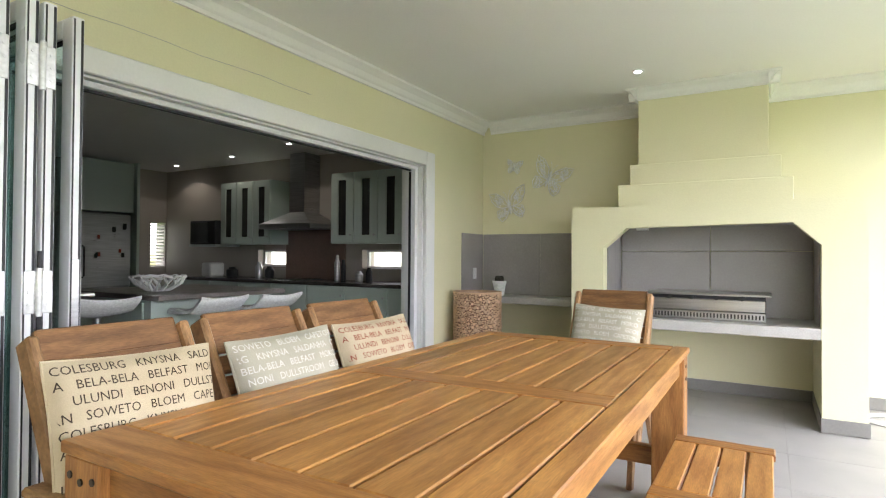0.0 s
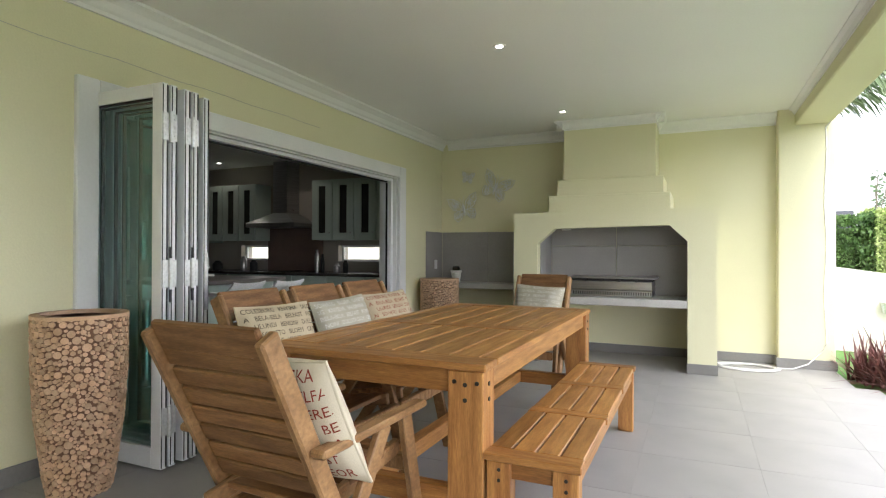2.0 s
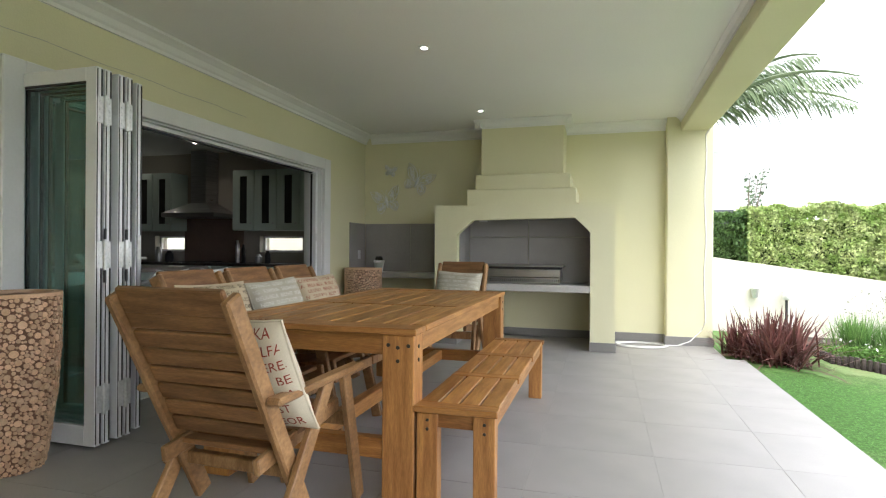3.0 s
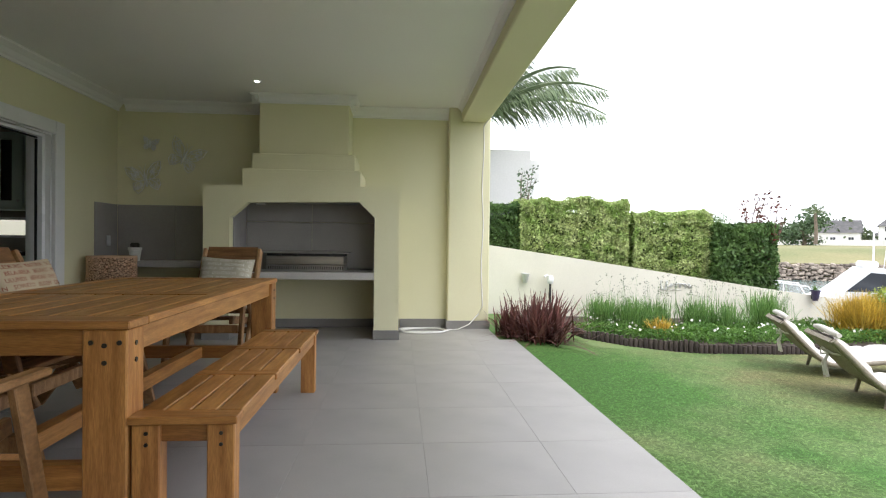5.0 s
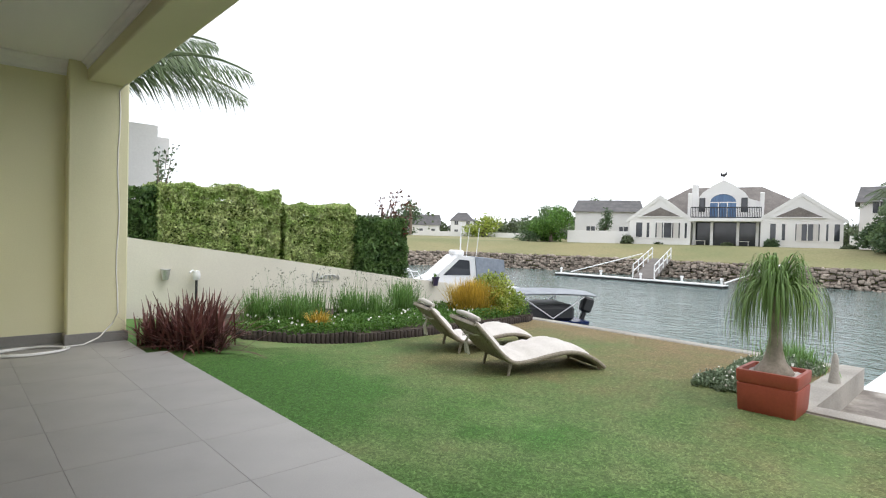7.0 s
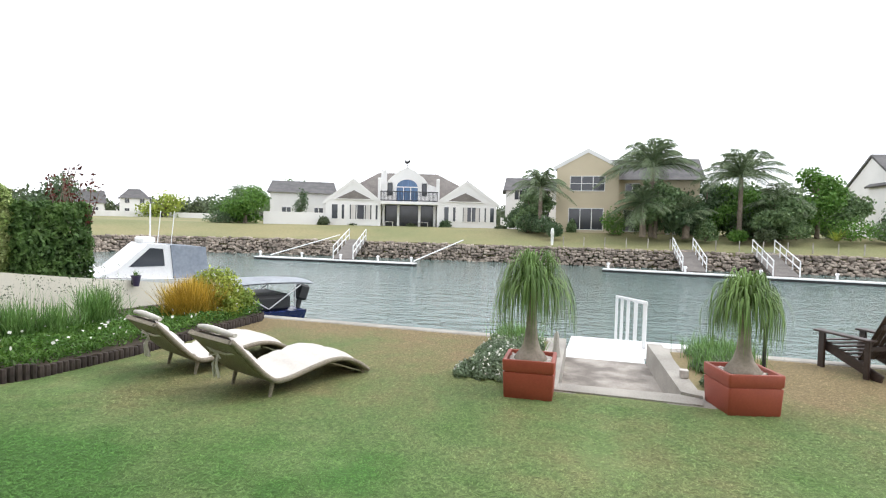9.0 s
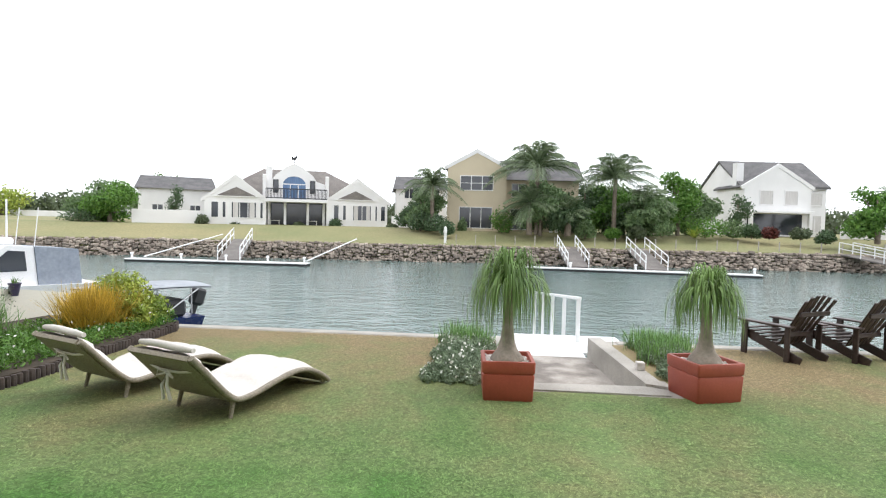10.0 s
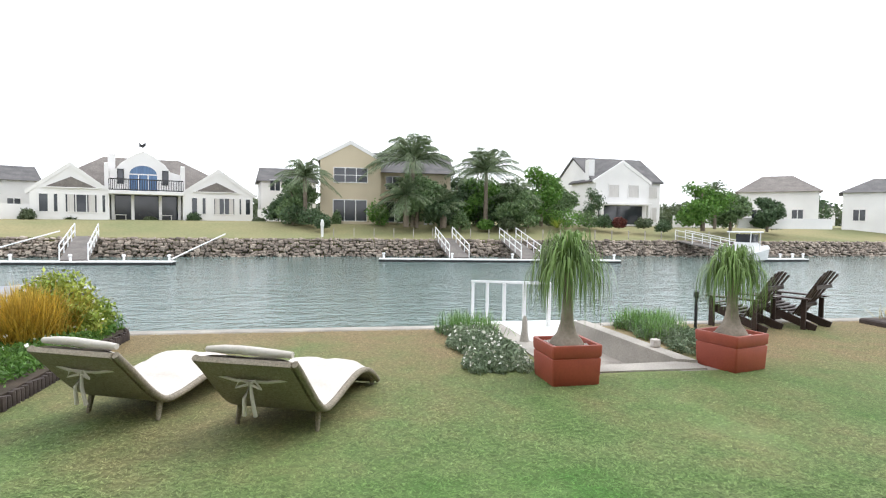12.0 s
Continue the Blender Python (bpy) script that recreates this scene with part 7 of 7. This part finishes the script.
palm(48.4, -1.9, 0.7, 2.7, 3.0, 40, 16, "dense leafy palm hiding the house corner", 0.5, 0.2, 54, lift=(-25, 86), lw=0.009)
palm(49.0, -31.2, 0.8, 3.6, 1.8, 18, 17, "small palm beside a spreading tree", 0.42, 0.12, 24)
palm(110, 30, 1.5, 6, 2.8, 16, 18, "distant palm against the sky", 0.42, 0.2, 18)
palm(60, 74, 1.5, 4.5, 2.4, 16, 19, "distant palm against the sky", 0.42, 0.2, 18)
for i, (x, y, h, rd, m, lb) in enumerate([
    (49.3, -2.9, 4.6, 2.0, M_MIDLEAF, "broad leafy green tree hiding the house corner"), (48.8, -5.0, 3.2, 1.6, M_DARKLEAF, "dark leafy tree on the garden slope"), (49.6, -11.6, 3.4, 1.9, M_MIDLEAF, "green leafy tree on the garden slope"),
    (55.5, -4.0, 5.6, 2.4, M_DARKLEAF, "dark leafy tree beside the sand-coloured house"), (53.5, -9.2, 4.6, 2.4, M_LIGHTLEAF, "light green tree among the palms"), (52.0, 7.4, 3.6, 1.8, M_MIDLEAF, "green tree beside the boundary wall"), (54.5, -17.8, 4.0, 2.0, M_MIDLEAF, "green tree beside the white house"),
    (53.0, -15.5, 6.0, 2.2, M_LIGHTLEAF, "bright green leafy tree beside the white house"),
    (54.5, -7.5, 5.0, 2.6, M_DARKLEAF, "dark green tree behind the palms"),
    (54.5, -11.0, 4.8, 2.8, M_MIDLEAF, "green tree in the far garden"),
    (53.0, -13.2, 4.2, 2.4, M_MIDLEAF, "green tree in the far garden"),
    (55.5, 8.4, 4.4, 2.2, M_DARKLEAF, "dark tree beside the sand-coloured house"),
    (47.2, -28.8, 4.2, 2.3, M_LIGHTLEAF, "spreading bright green tree on the far bank"),
    (49.8, -33.5, 3.6, 1.9, M_MIDLEAF, "rounded green tree near the boundary wall"),
    (48.0, -36.0, 3.0, 1.6, M_DARKLEAF, "small dark tree near the boundary wall"),
    (50.5, 37.2, 3.8, 2.6, M_LIGHTLEAF, "green spreading tree near the boundary wall"),
    (53.5, 40.5, 4.2, 2.6, M_MIDLEAF, "green leafy tree beside the white house"),
    (66, 84, 6, 4.5, M_DARKLEAF, "distant dark rounded tree against the sky"), (84, 80, 4.6, 4.5, M_YELLOWLEAF, "distant yellow-green tree beyond the canal"), (96, 74, 6, 4.5, M_MIDLEAF, "distant green tree beyond the canal houses"),
    (105, 62, 6, 5, M_DARKLEAF, "distant dark rounded tree against the sky"), (120, 50, 6.5, 5.5, M_MIDLEAF, "distant green tree beyond the canal houses"), (56, 96, 6, 5, M_MIDLEAF, "distant green tree beyond the canal houses"), (76, -52, 5, 4, M_MIDLEAF, "distant green tree beyond the canal houses"), (68, -58, 5, 4, M_DARKLEAF, "distant dark rounded tree against the sky"), (78, 50, 7, 4.5, M_MIDLEAF, "distant green tree beyond the canal houses"), (70, -34, 4, 3, M_MIDLEAF, "distant green tree beyond the canal houses")]):
    tree(x, y, 0.9, h, rd, m, 200 + i, lb, leaf=0.28 if x < 58 else 0.5, n=5200 if x < 58 else 2000)
tree(60.3, 36.6, 0.9, 4.2, 1.0, M_DARKLEAF, 300, "narrow dark cypress beside the white house", 0.1, 0.2, 1500, 2.2)
tree(54.0, -21.2, 0.8, 4.0, 1.1, M_DARKLEAF, 301, "dark conical tree at the house corner", 0.15, 0.2, 1800, 1.3)
for i, (x, y, rx, rz, m, lb) in enumerate([
    (49.3, 39.2, 1.9, 0.75, M_DARKLEAF, "rounded dark shrub on the bank"), (53.2, 29.6, 0.7, 0.55, M_OLIVE, "round clipped shrub by the house"), (55.3, 27.2, 0.7, 0.3, M_OLIVE, "low shrub under the window"),
    (57.3, 21.3, 0.6, 0.25, M_OLIVE, "low shrub under the window"), (57.9, 17.6, 0.7, 0.5, M_DARKLEAF, "round clipped shrub by the house"), (57.8, 11.6, 0.7, 0.25, M_OLIVE, "low shrub beside the house"),
    (50.4, 7.6, 1.3, 0.85, M_DARKLEAF, "large dark shrub by the boundary wall"), (49.2, 6.0, 1.2, 0.75, M_DARKLEAF, "large dark shrub by the boundary wall"), (47.6, 5.0, 0.8, 0.6, M_DARKLEAF, "dark shrub on the bank"),
    (51.0, 0.35, 1.2, 1.15, M_LIGHTLEAF, "clipped bright green shrub against the house"), (48.6, -6.6, 0.95, 0.85, M_MIDLEAF, "ball-clipped green shrub on the slope"), (48.8, -8.9, 0.8, 0.45, M_LIGHTLEAF, "yellow-green shrub on the slope"),
    (48.6, -10.8, 0.9, 0.6, M_OLIVE, "olive shrub on the slope"), (49.2, -13.0, 1.2, 0.8, M_MIDLEAF, "green shrub on the slope"), (50.5, -17.0, 2.1, 0.95, M_LIGHTLEAF, "wide bright green shrub on the slope"), (51.0, -19.5, 1.4, 0.8, M_MIDLEAF, "green shrub by the wall"),
    (50.0, -20.6, 0.8, 0.65, M_DARKLEAF, "rounded dark shrub on the slope"), (49.5, -21.8, 0.8, 0.5, M_REDLEAF, "dark red leafed shrub on the slope"), (49.0, -24.0, 0.9, 0.5, M_OLIVE, "olive shrub near the terrace"), (48.0, -25.4, 0.8, 0.55, M_DARKLEAF, "dark shrub near the terrace"),
    (52.5, 4.0, 0.5, 0.6, M_MIDLEAF, "green shrub under the window"), (50.4, -38.5, 1.2, 0.6, M_DARKLEAF, "dark shrub by the boundary wall"), (52, -10, 2.0, 1.3, M_DARKLEAF, "large dark shrub behind the slope"), (52, -6.0, 2.0, 1.3, M_DARKLEAF, "large dark shrub behind the slope")]):
    bush(x, y, 0.55 if x < 49 else 0.85, rx, rz, m, 400 + i, lb, 0.2, 1100)
rg = np.random.default_rng(9)
c = clump("agave", 49.2, -15.6, 0.75, 46, 1.35, (15, 80), 0.05, 0.25, 0.12, M_YELLOWLEAF, "large yellow striped agave on the slope", "plant", 500)
g = Geo()
g.lathe([(0.12, 0), (0.1, 0.2), (0.12, 1.0), (0.16, 1.1), (0.1, 1.5), (0, 1.55)], 10, (44.9, 4.9, -0.3))
solid("bank_post", g, M_RAIL, "white post on the edge of the quay", "post", smooth=40)

# ---- kitchen behind the folding doors ----
M_KWALL = mat("kitchen_grey_wall", (0.42, 0.38, 0.34), (0.39, 0.35, 0.31), 1, 0.7, fine=0.03)
M_CAB = mat("pale_mint_cabinet", (0.52, 0.60, 0.55), (0.48, 0.56, 0.51), 1, 0.35, fine=0.02)
M_DARKTOP = mat("dark_stone_worktop", (0.05, 0.04, 0.037), (0.03, 0.025, 0.023), 12, 0.2)
M_BROWNTILE = mat("brown_splash_tile", (0.22, 0.15, 0.12), (0.18, 0.12, 0.10), 3, 0.3)
M_KGLASS = mat("smoked_cabinet_glass", (0.05, 0.05, 0.045), (0.03, 0.03, 0.03), 2, 0.1)
KX0, KX1, KY1, KH = -8.18, WX - 0.25, 5.82, 2.55
g = Geo()
g.box(KX0, KX1, -1.0, 6.1, -0.12, -0.001)
solid("kitchen_floor", g, M_SKIRT, "grey tiled kitchen floor", "floor", kind="structure")
g = Geo()
g.box(KX0, KX1, -1.0, 6.1, KH, KH + 0.2)
solid("kitchen_ceiling", g, M_CEIL, "white kitchen ceiling", "ceiling", kind="structure")
WA, WB = (-4.13, -3.42), (-6.02, -5.46)
g = Geo()
z0, z1 = 1.05, 1.29
xs_ = [KX0, WB[0], WB[1], WA[0], WA[1], KX1]
for k in range(0, 5):
    if k in (1, 3):
        g.box(xs_[k], xs_[k + 1], KY1, KY1 + 0.25, 0, z0)
        g.box(xs_[k], xs_[k + 1], KY1, KY1 + 0.25, z1, KH)
    else:
        g.box(xs_[k], xs_[k + 1], KY1, KY1 + 0.25, 0, KH)
solid("kitchen_wall_north", g, M_KWALL, "grey-brown kitchen wall with two strip windows", "wall", kind="structure")
g = Geo()
g.box(KX0 - 0.25, KX0, -1.0, 5.55, 0, KH)
g.box(KX0 - 0.25, KX0, 5.55, 5.80, 0, 1.02)
g.box(KX0 - 0.25, KX0, 5.55, 5.80, 1.72, KH)
g.box(KX0 - 0.25, KX0, 5.80, 6.1, 0, KH)
solid("kitchen_wall_west", g, M_KWALL, "kitchen end wall with a small shuttered window", "wall", kind="structure")
g = Geo()
g.box(KX0, KX1, -1.25, -1.0, 0, KH)
solid("kitchen_wall_south", g, M_KWALL, "plain kitchen wall", "wall", kind="structure")
g = Geo()
for k in range(13):
    z = 1.03 + k * 0.053
    g.box(-0.03, 0.03, 5.56, 5.79, z, z + 0.012, 0, pose(KX0 - 0.04, 0, 0) @ Matrix.Identity(4))
solid("window_shutter", g, M_WHITE, "white slatted shutter in the kitchen window", "shutter")
for xa, xb in (WA, WB):
    w = thing("strip_window", "low strip window above the kitchen worktop", "window", pose(0, 0, 0), "kitchen windows")
    g = Geo()
    for z in (z0, z1 - 0.03):
        g.box(xa, xb, KY1 + 0.1, KY1 + 0.14, z, z + 0.03)
    for x in (xa, xb - 0.03):
        g.box(x, x + 0.03, KY1 + 0.1, KY1 + 0.14, z0 + 0.03, z1 - 0.03)
    part("window_frame", g, M_FRAME, w)


def base_unit(x0, x1):
    c = thing("base_cabinet", "pale mint kitchen base cabinet", "cabinet", pose(0, 0, 0), "kitchen base cabinets")
    g = Geo()
    g.box(x0 + 0.002, x1 - 0.002, 5.24, KY1 - 0.002, 0.1, 0.86)
    part("body", g, M_CAB, c)
    g = Geo()
    g.box(x0 + 0.01, x1 - 0.01, 5.222, 5.24, 0.13, 0.85, 0.004)
    d = part("door", g, M_CAB, c)
    g = Geo()
    g.lathe([(0.012, 0), (0.015, 0.015), (0, 0.018)], 8)
    g.moved(pose(x1 - 0.06, 5.222, 0.75, 90))
    part("knob", g, M_STEEL, d)
    g = Geo()
    g.box(x0 + 0.002, x1 - 0.002, 5.3, 5.32, 0.0, 0.1)
    part("plinth", g, M_BLACK, c)


def wall_unit(x0, x1):
    c = thing("wall_cabinet", "pale mint wall cabinet with narrow glazed door", "cabinet", pose(0, 0, 0), "kitchen wall cabinets")
    g = Geo()
    g.box(x0 + 0.002, x1 - 0.002, 5.49, KY1 - 0.002, 1.36, 2.22)
    part("body", g, M_CAB, c)
    xm = (x0 + x1) / 2
    g = Geo()
    for a, b, cc, d in ((x0 + 0.008, xm - 0.06, 1.37, 2.21), (xm + 0.06, x1 - 0.008, 1.37, 2.21), (xm - 0.06, xm + 0.06, 1.37, 1.46), (xm - 0.06, xm + 0.06, 2.13, 2.21)):
        g.box(a, b, 5.47, 5.488, cc, d)
    d = part("door", g, M_CAB, c)
    g = Geo()
    g.box(xm - 0.06, xm + 0.06, 5.482, 5.486, 1.46, 2.13)
    part("pane", g, M_KGLASS, d, "dark narrow glass pane")
    g = Geo()
    g.lathe([(0.011, 0), (0.014, 0.014), (0, 0.017)], 8)
    g.moved(pose(x1 - 0.05, 5.47, 1.46, 90))
    part("knob", g, M_STEEL, d)


x = -6.9
while x < KX1 - 0.3:
    base_unit(x, x + 0.6)
    x += 0.6
for x in (-4.35, -3.99, -3.63, -3.27):
    wall_unit(x, x + 0.36)
for x in (-6.4, -6.07, -5.74):
    wall_unit(x, x + 0.33)
g = Geo()
g.box(-6.95, KX1, 5.2, KY1 - 0.001, 0.86, 0.90, 0.005)
solid("worktop", g, M_DARKTOP, "dark stone kitchen worktop", "worktop")
g = Geo()
g.box(-5.45, -4.4, KY1 - 0.015, KY1 + 0.001, 0.9, 1.6)
solid("tiled_wall_panel", g, M_BROWNTILE, "brown tiled wall behind the kitchen hob", "tiling")
hood = thing("cooker_hood", "stainless steel pyramid cooker hood", "cooker hood", pose(-4.98, 5.55, 1.55))
g = Geo()
g.add([(-0.45, -0.25, 0), (0.45, -0.25, 0), (0.45, 0.26, 0), (-0.45, 0.26, 0), (-0.45, -0.25, 0.06), (0.45, -0.25, 0.06), (0.45, 0.26, 0.06), (-0.45, 0.26, 0.06), (-0.13, -0.02, 0.22), (0.13, -0.02, 0.22), (0.13, 0.26, 0.22), (-0.13, 0.26, 0.22)],
      [(0, 1, 2, 3), (0, 1, 5, 4), (1, 2, 6, 5), (2, 3, 7, 6), (3, 0, 4, 7), (4, 5, 9, 8), (5, 6, 10, 9), (6, 7, 11, 10), (7, 4, 8, 11)])
part("canopy", g, M_STEEL, hood)
g = Geo()
g.box(-0.13, 0.13, -0.02, 0.26, 0.22, 0.99)
part("flue", g, M_STEEL, hood)
g = Geo()
g.box(-5.3, -4.7, 5.35, 5.72, 0.901, 0.912, 0.003)
solid("hob", g, M_KGLASS, "black glass hob on the worktop", "hob")
for i, (x, r_, hh, m) in enumerate(((-5.75, 0.05, 0.22, M_STEEL), (-5.55, 0.06, 0.16, M_BLACK), (-6.3, 0.08, 0.14, M_BLACK), (-4.35, 0.035, 0.32, M_STEEL), (-4.25, 0.03, 0.26, M_BLACK), (-4.0, 0.05, 0.12, M_STEEL), (-3.85, 0.04, 0.17, M_BLACK))):
    g = Geo()
    g.lathe([(r_ * 0.9, 0), (r_, 0.02), (r_, hh * 0.7), (r_ * 0.6, hh * 0.85), (r_ * 0.5, hh), (0, hh)], 14, (x, 5.6, 0.901))
    solid("kitchen_canister", g, m, "dark kitchen jar standing on the worktop", "jar", smooth=40)
g = Geo()
g.box(-6.72, -6.52, 5.4, 5.65, 0.901, 1.1, 0.02)
solid("toaster", g, M_WHITE, "cream toaster on the worktop", "toaster")
mw = thing("microwave", "black microwave oven on a wall shelf", "microwave", pose(-6.7, 5.6, 1.36))
g = Geo()
g.box(-0.28, 0.28, -0.2, 0.2, 0.0, 0.34, 0.01)
part("body", g, M_BLACK, mw)
g = Geo()
g.box(-0.26, 0.12, -0.208, -0.2, 0.03, 0.31, 0.003)
part("door", g, M_KGLASS, mw)
g = Geo()
g.box(-6.99, -6.41, 5.4, KY1, 1.33, 1.36)
solid("wall_shelf", g, M_CAB, "pale wall shelf under the microwave", "shelf")
fr = thing("fridge", "stainless steel fridge with magnets on the door", "fridge", pose(-7.55, 4.5, 0))
g = Geo()
g.box(-0.62, -0.02, -0.36, 0.36, 0.03, 1.78, 0.01)
part("body", g, M_STEEL, fr)
for z0_, z1_ in ((0.05, 0.75), (0.76, 1.77)):
    g = Geo()
    g.box(-0.018, 0.02, -0.355, 0.355, z0_, z1_, 0.012)
    part("door", g, M_STEEL, fr)
g = Geo()
g.tube([(0.02, -0.29, 0.9), (0.06, -0.29, 0.92), (0.06, -0.29, 1.3), (0.02, -0.29, 1.32)], 0.012, 8)
part("handle", g, M_BLACK, fr)
rr = random.Random(4)
for k in range(9):
    y, z, a = rr.uniform(-0.2, 0.3), rr.uniform(1.15, 1.7), rr.uniform(0.02, 0.04)
    g = Geo()
    g.box(0.02, 0.026, y - a * 0.7, y + a * 0.7, z - a, z + a, 0.003)
    part("magnet", g, M_BLACK if k % 3 else M_RED, fr, "small fridge magnet")
g = Geo()
g.box(-8.17, -7.55, 4.1, 4.9, 1.8, 2.5, 0.005)
solid("over_fridge_cabinet", g, M_CAB, "pale mint cabinet above the fridge", "cabinet")
g = Geo()
g.box(-8.17, -7.5, 4.92, 4.96, 0, 2.52)
solid("tall_panel", g, M_CAB, "tall pale panel beside the fridge", "panel")
isl = thing("kitchen_island", "pale kitchen island with dark drawers and stone top", "island", pose(0, 0, 0))
g = Geo()
g.box(-4.7, -3.62, 2.72, 3.85, 0.08, 0.87)
part("body", g, M_CAB, isl)
for k in range(3):
    g = Geo()
    g.box(-4.6, -3.7, 2.70, 2.72, 0.12 + k * 0.25, 0.35 + k * 0.25, 0.004)
    part("drawer", g, M_CAB, isl)
g = Geo()
g.box(-4.75, -3.5, 2.70, 3.92, 0.871, 0.91, 0.005)
part("worktop", g, mat("brown_grey_island_stone", (0.20, 0.175, 0.16), (0.15, 0.13, 0.12), 9, 0.3), isl, "brown-grey stone top")
bowl = Geo()
for k in range(16):
    a = 2 * math.pi * k / 16
    bowl.tube([(0.07 * math.cos(a), 0.07 * math.sin(a), 0), (0.17 * math.cos(a + 0.2), 0.17 * math.sin(a + 0.2), 0.06), (0.21 * math.cos(a), 0.21 * math.sin(a), 0.12), (0.17 * math.cos(a - 0.2), 0.17 * math.sin(a - 0.2), 0.06)], 0.012, 6)
bowl.lathe([(0.02, 0), (0.08, 0.0), (0.1, 0.012), (0.02, 0.014)], 16)
bowl.tube([(0.2 * math.cos(a * 0.2618), 0.2 * math.sin(a * 0.2618), 0.11 + 0.012 * (a % 2)) for a in range(25)], 0.012, 6)
solid("fruit_bowl", bowl, M_WHITE, "white openwork bowl on the kitchen island", "bowl", m=pose(-4.05, 3.05, 0.911), smooth=60)


def stool(x, y):
    c = thing("bar_stool", "white moulded bar stool with chrome stem", "stool", pose(x, y, 0, 0, 0, 90), "bar stools")
    g, n = Geo(), 10
    V = []
    for i in range(n + 1):
        t = i / n
        for j in range(7):
            u = j / 6 * 2 - 1
            V.append((u * 0.21, -0.2 + 0.4 * t, 0.82 + 0.07 * max(0, (0.35 - t) / 0.35) ** 1.5 - 0.04 * math.sin(math.pi * t) + 0.05 * max(0, (t - 0.8) / 0.2) ** 2 * -1 + 0.02 * u * u))
    V += [(a, b, cc - 0.022) for a, b, cc in V]
    k = (n + 1) * 7
    fs = [f for i in range(n) for j in range(6) for f in ((i * 7 + j, i * 7 + j + 1, i * 7 + j + 8, i * 7 + j + 7), (k + i * 7 + j + 7, k + i * 7 + j + 8, k + i * 7 + j + 1, k + i * 7 + j))]
    fs += [f for i in range(n) for f in ((i * 7, i * 7 + 7, k + i * 7 + 7, k + i * 7), (i * 7 + 6, k + i * 7 + 6, k + i * 7 + 13, i * 7 + 13))]
    fs += [f for j in range(6) for f in ((j, k + j, k + j + 1, j + 1), (n * 7 + j, n * 7 + j + 1, k + n * 7 + j + 1, k + n * 7 + j))]
    g.add(V, fs)
    part("seat", g, M_HULL, c, "white moulded seat", 60)
    g = Geo()
    g.lathe([(0.2, 0), (0.2, 0.012), (0.05, 0.03), (0.028, 0.06), (0.026, 0.75), (0.06, 0.785)], 18)
    part("stem", g, M_STEEL, c, "chrome stem and foot", 40)


for x, y in ((-3.38, 3.03), (-3.28, 3.50), (-3.85, 2.46)):
    stool(x, y)
for x, y in ((-7.39, 5.45), (-5.99, 5.32), (-4.65, 5.06)):
    d = thing("downlight", "small round recessed kitchen downlight, switched on", "downlight", pose(x, y, KH), "kitchen downlights")
    g = Geo()
    g.lathe([(0.048, -0.006), (0.05, 0.0), (0.036, 0.001), (0.036, -0.004)], 20)
    part("ring", g, M_FRAME, d)
    g = Geo()
    g.lathe([(0.0, -0.009), (0.024, -0.009), (0.026, -0.006), (0.0, -0.0055)], 16)
    part("bulb", g, M_LAMP, d, "glowing bulb")
    lp = new("kitchen_lamp", bpy.data.lights.new("kitchen_lamp", "SPOT"))
    lp.data.energy, lp.data.spot_size, lp.data.color, lp.data.shadow_soft_size = 1.0, radians(130), (1, 0.9, 0.75), 0.04
    lp.matrix_world = look((x, y, KH - 0.03), (x, y + 0.001, 0))

# ---- patio floor tiles ----
floor = solid("floor", Geo().prism([(WX - 0.25, -3.5), (2.155, -3.5), (2.155, 4.78), (1.99, 4.98), (1.99, 6.2), (WX - 0.25, 6.2)], 2, -0.3, -0.0016), M_GROUT, "patio floor slab with grey porcelain tiles", "floor", kind="structure")
TS = 0.622
tile_meshes = {}
x = 0.40 - 5 * TS
while x < 2.15:
    y = 1.24 - 8 * TS
    while y < BY:
        x0, x1, y0, y1 = max(x, WX), min(x + TS, 2.16), max(y, -3.5), min(y + TS, BY)
        if y0 > 4.7 and x1 > 1.99:
            x1 = 1.99
        key = (round(x1 - x0, 3), round(y1 - y0, 3))
        if min(key) > 0.02:
            if key not in tile_meshes:
                tile_meshes[key] = Geo().box(0.0013, key[0] - 0.0013, 0.0013, key[1] - 0.0013, -0.008, 0.0, 0.0008).mesh("tile", M_TILE)
            t = new("tile", tile_meshes[key])
            t.parent = floor
            t.location = (x0, y0, 0)
        y += TS
    x += TS
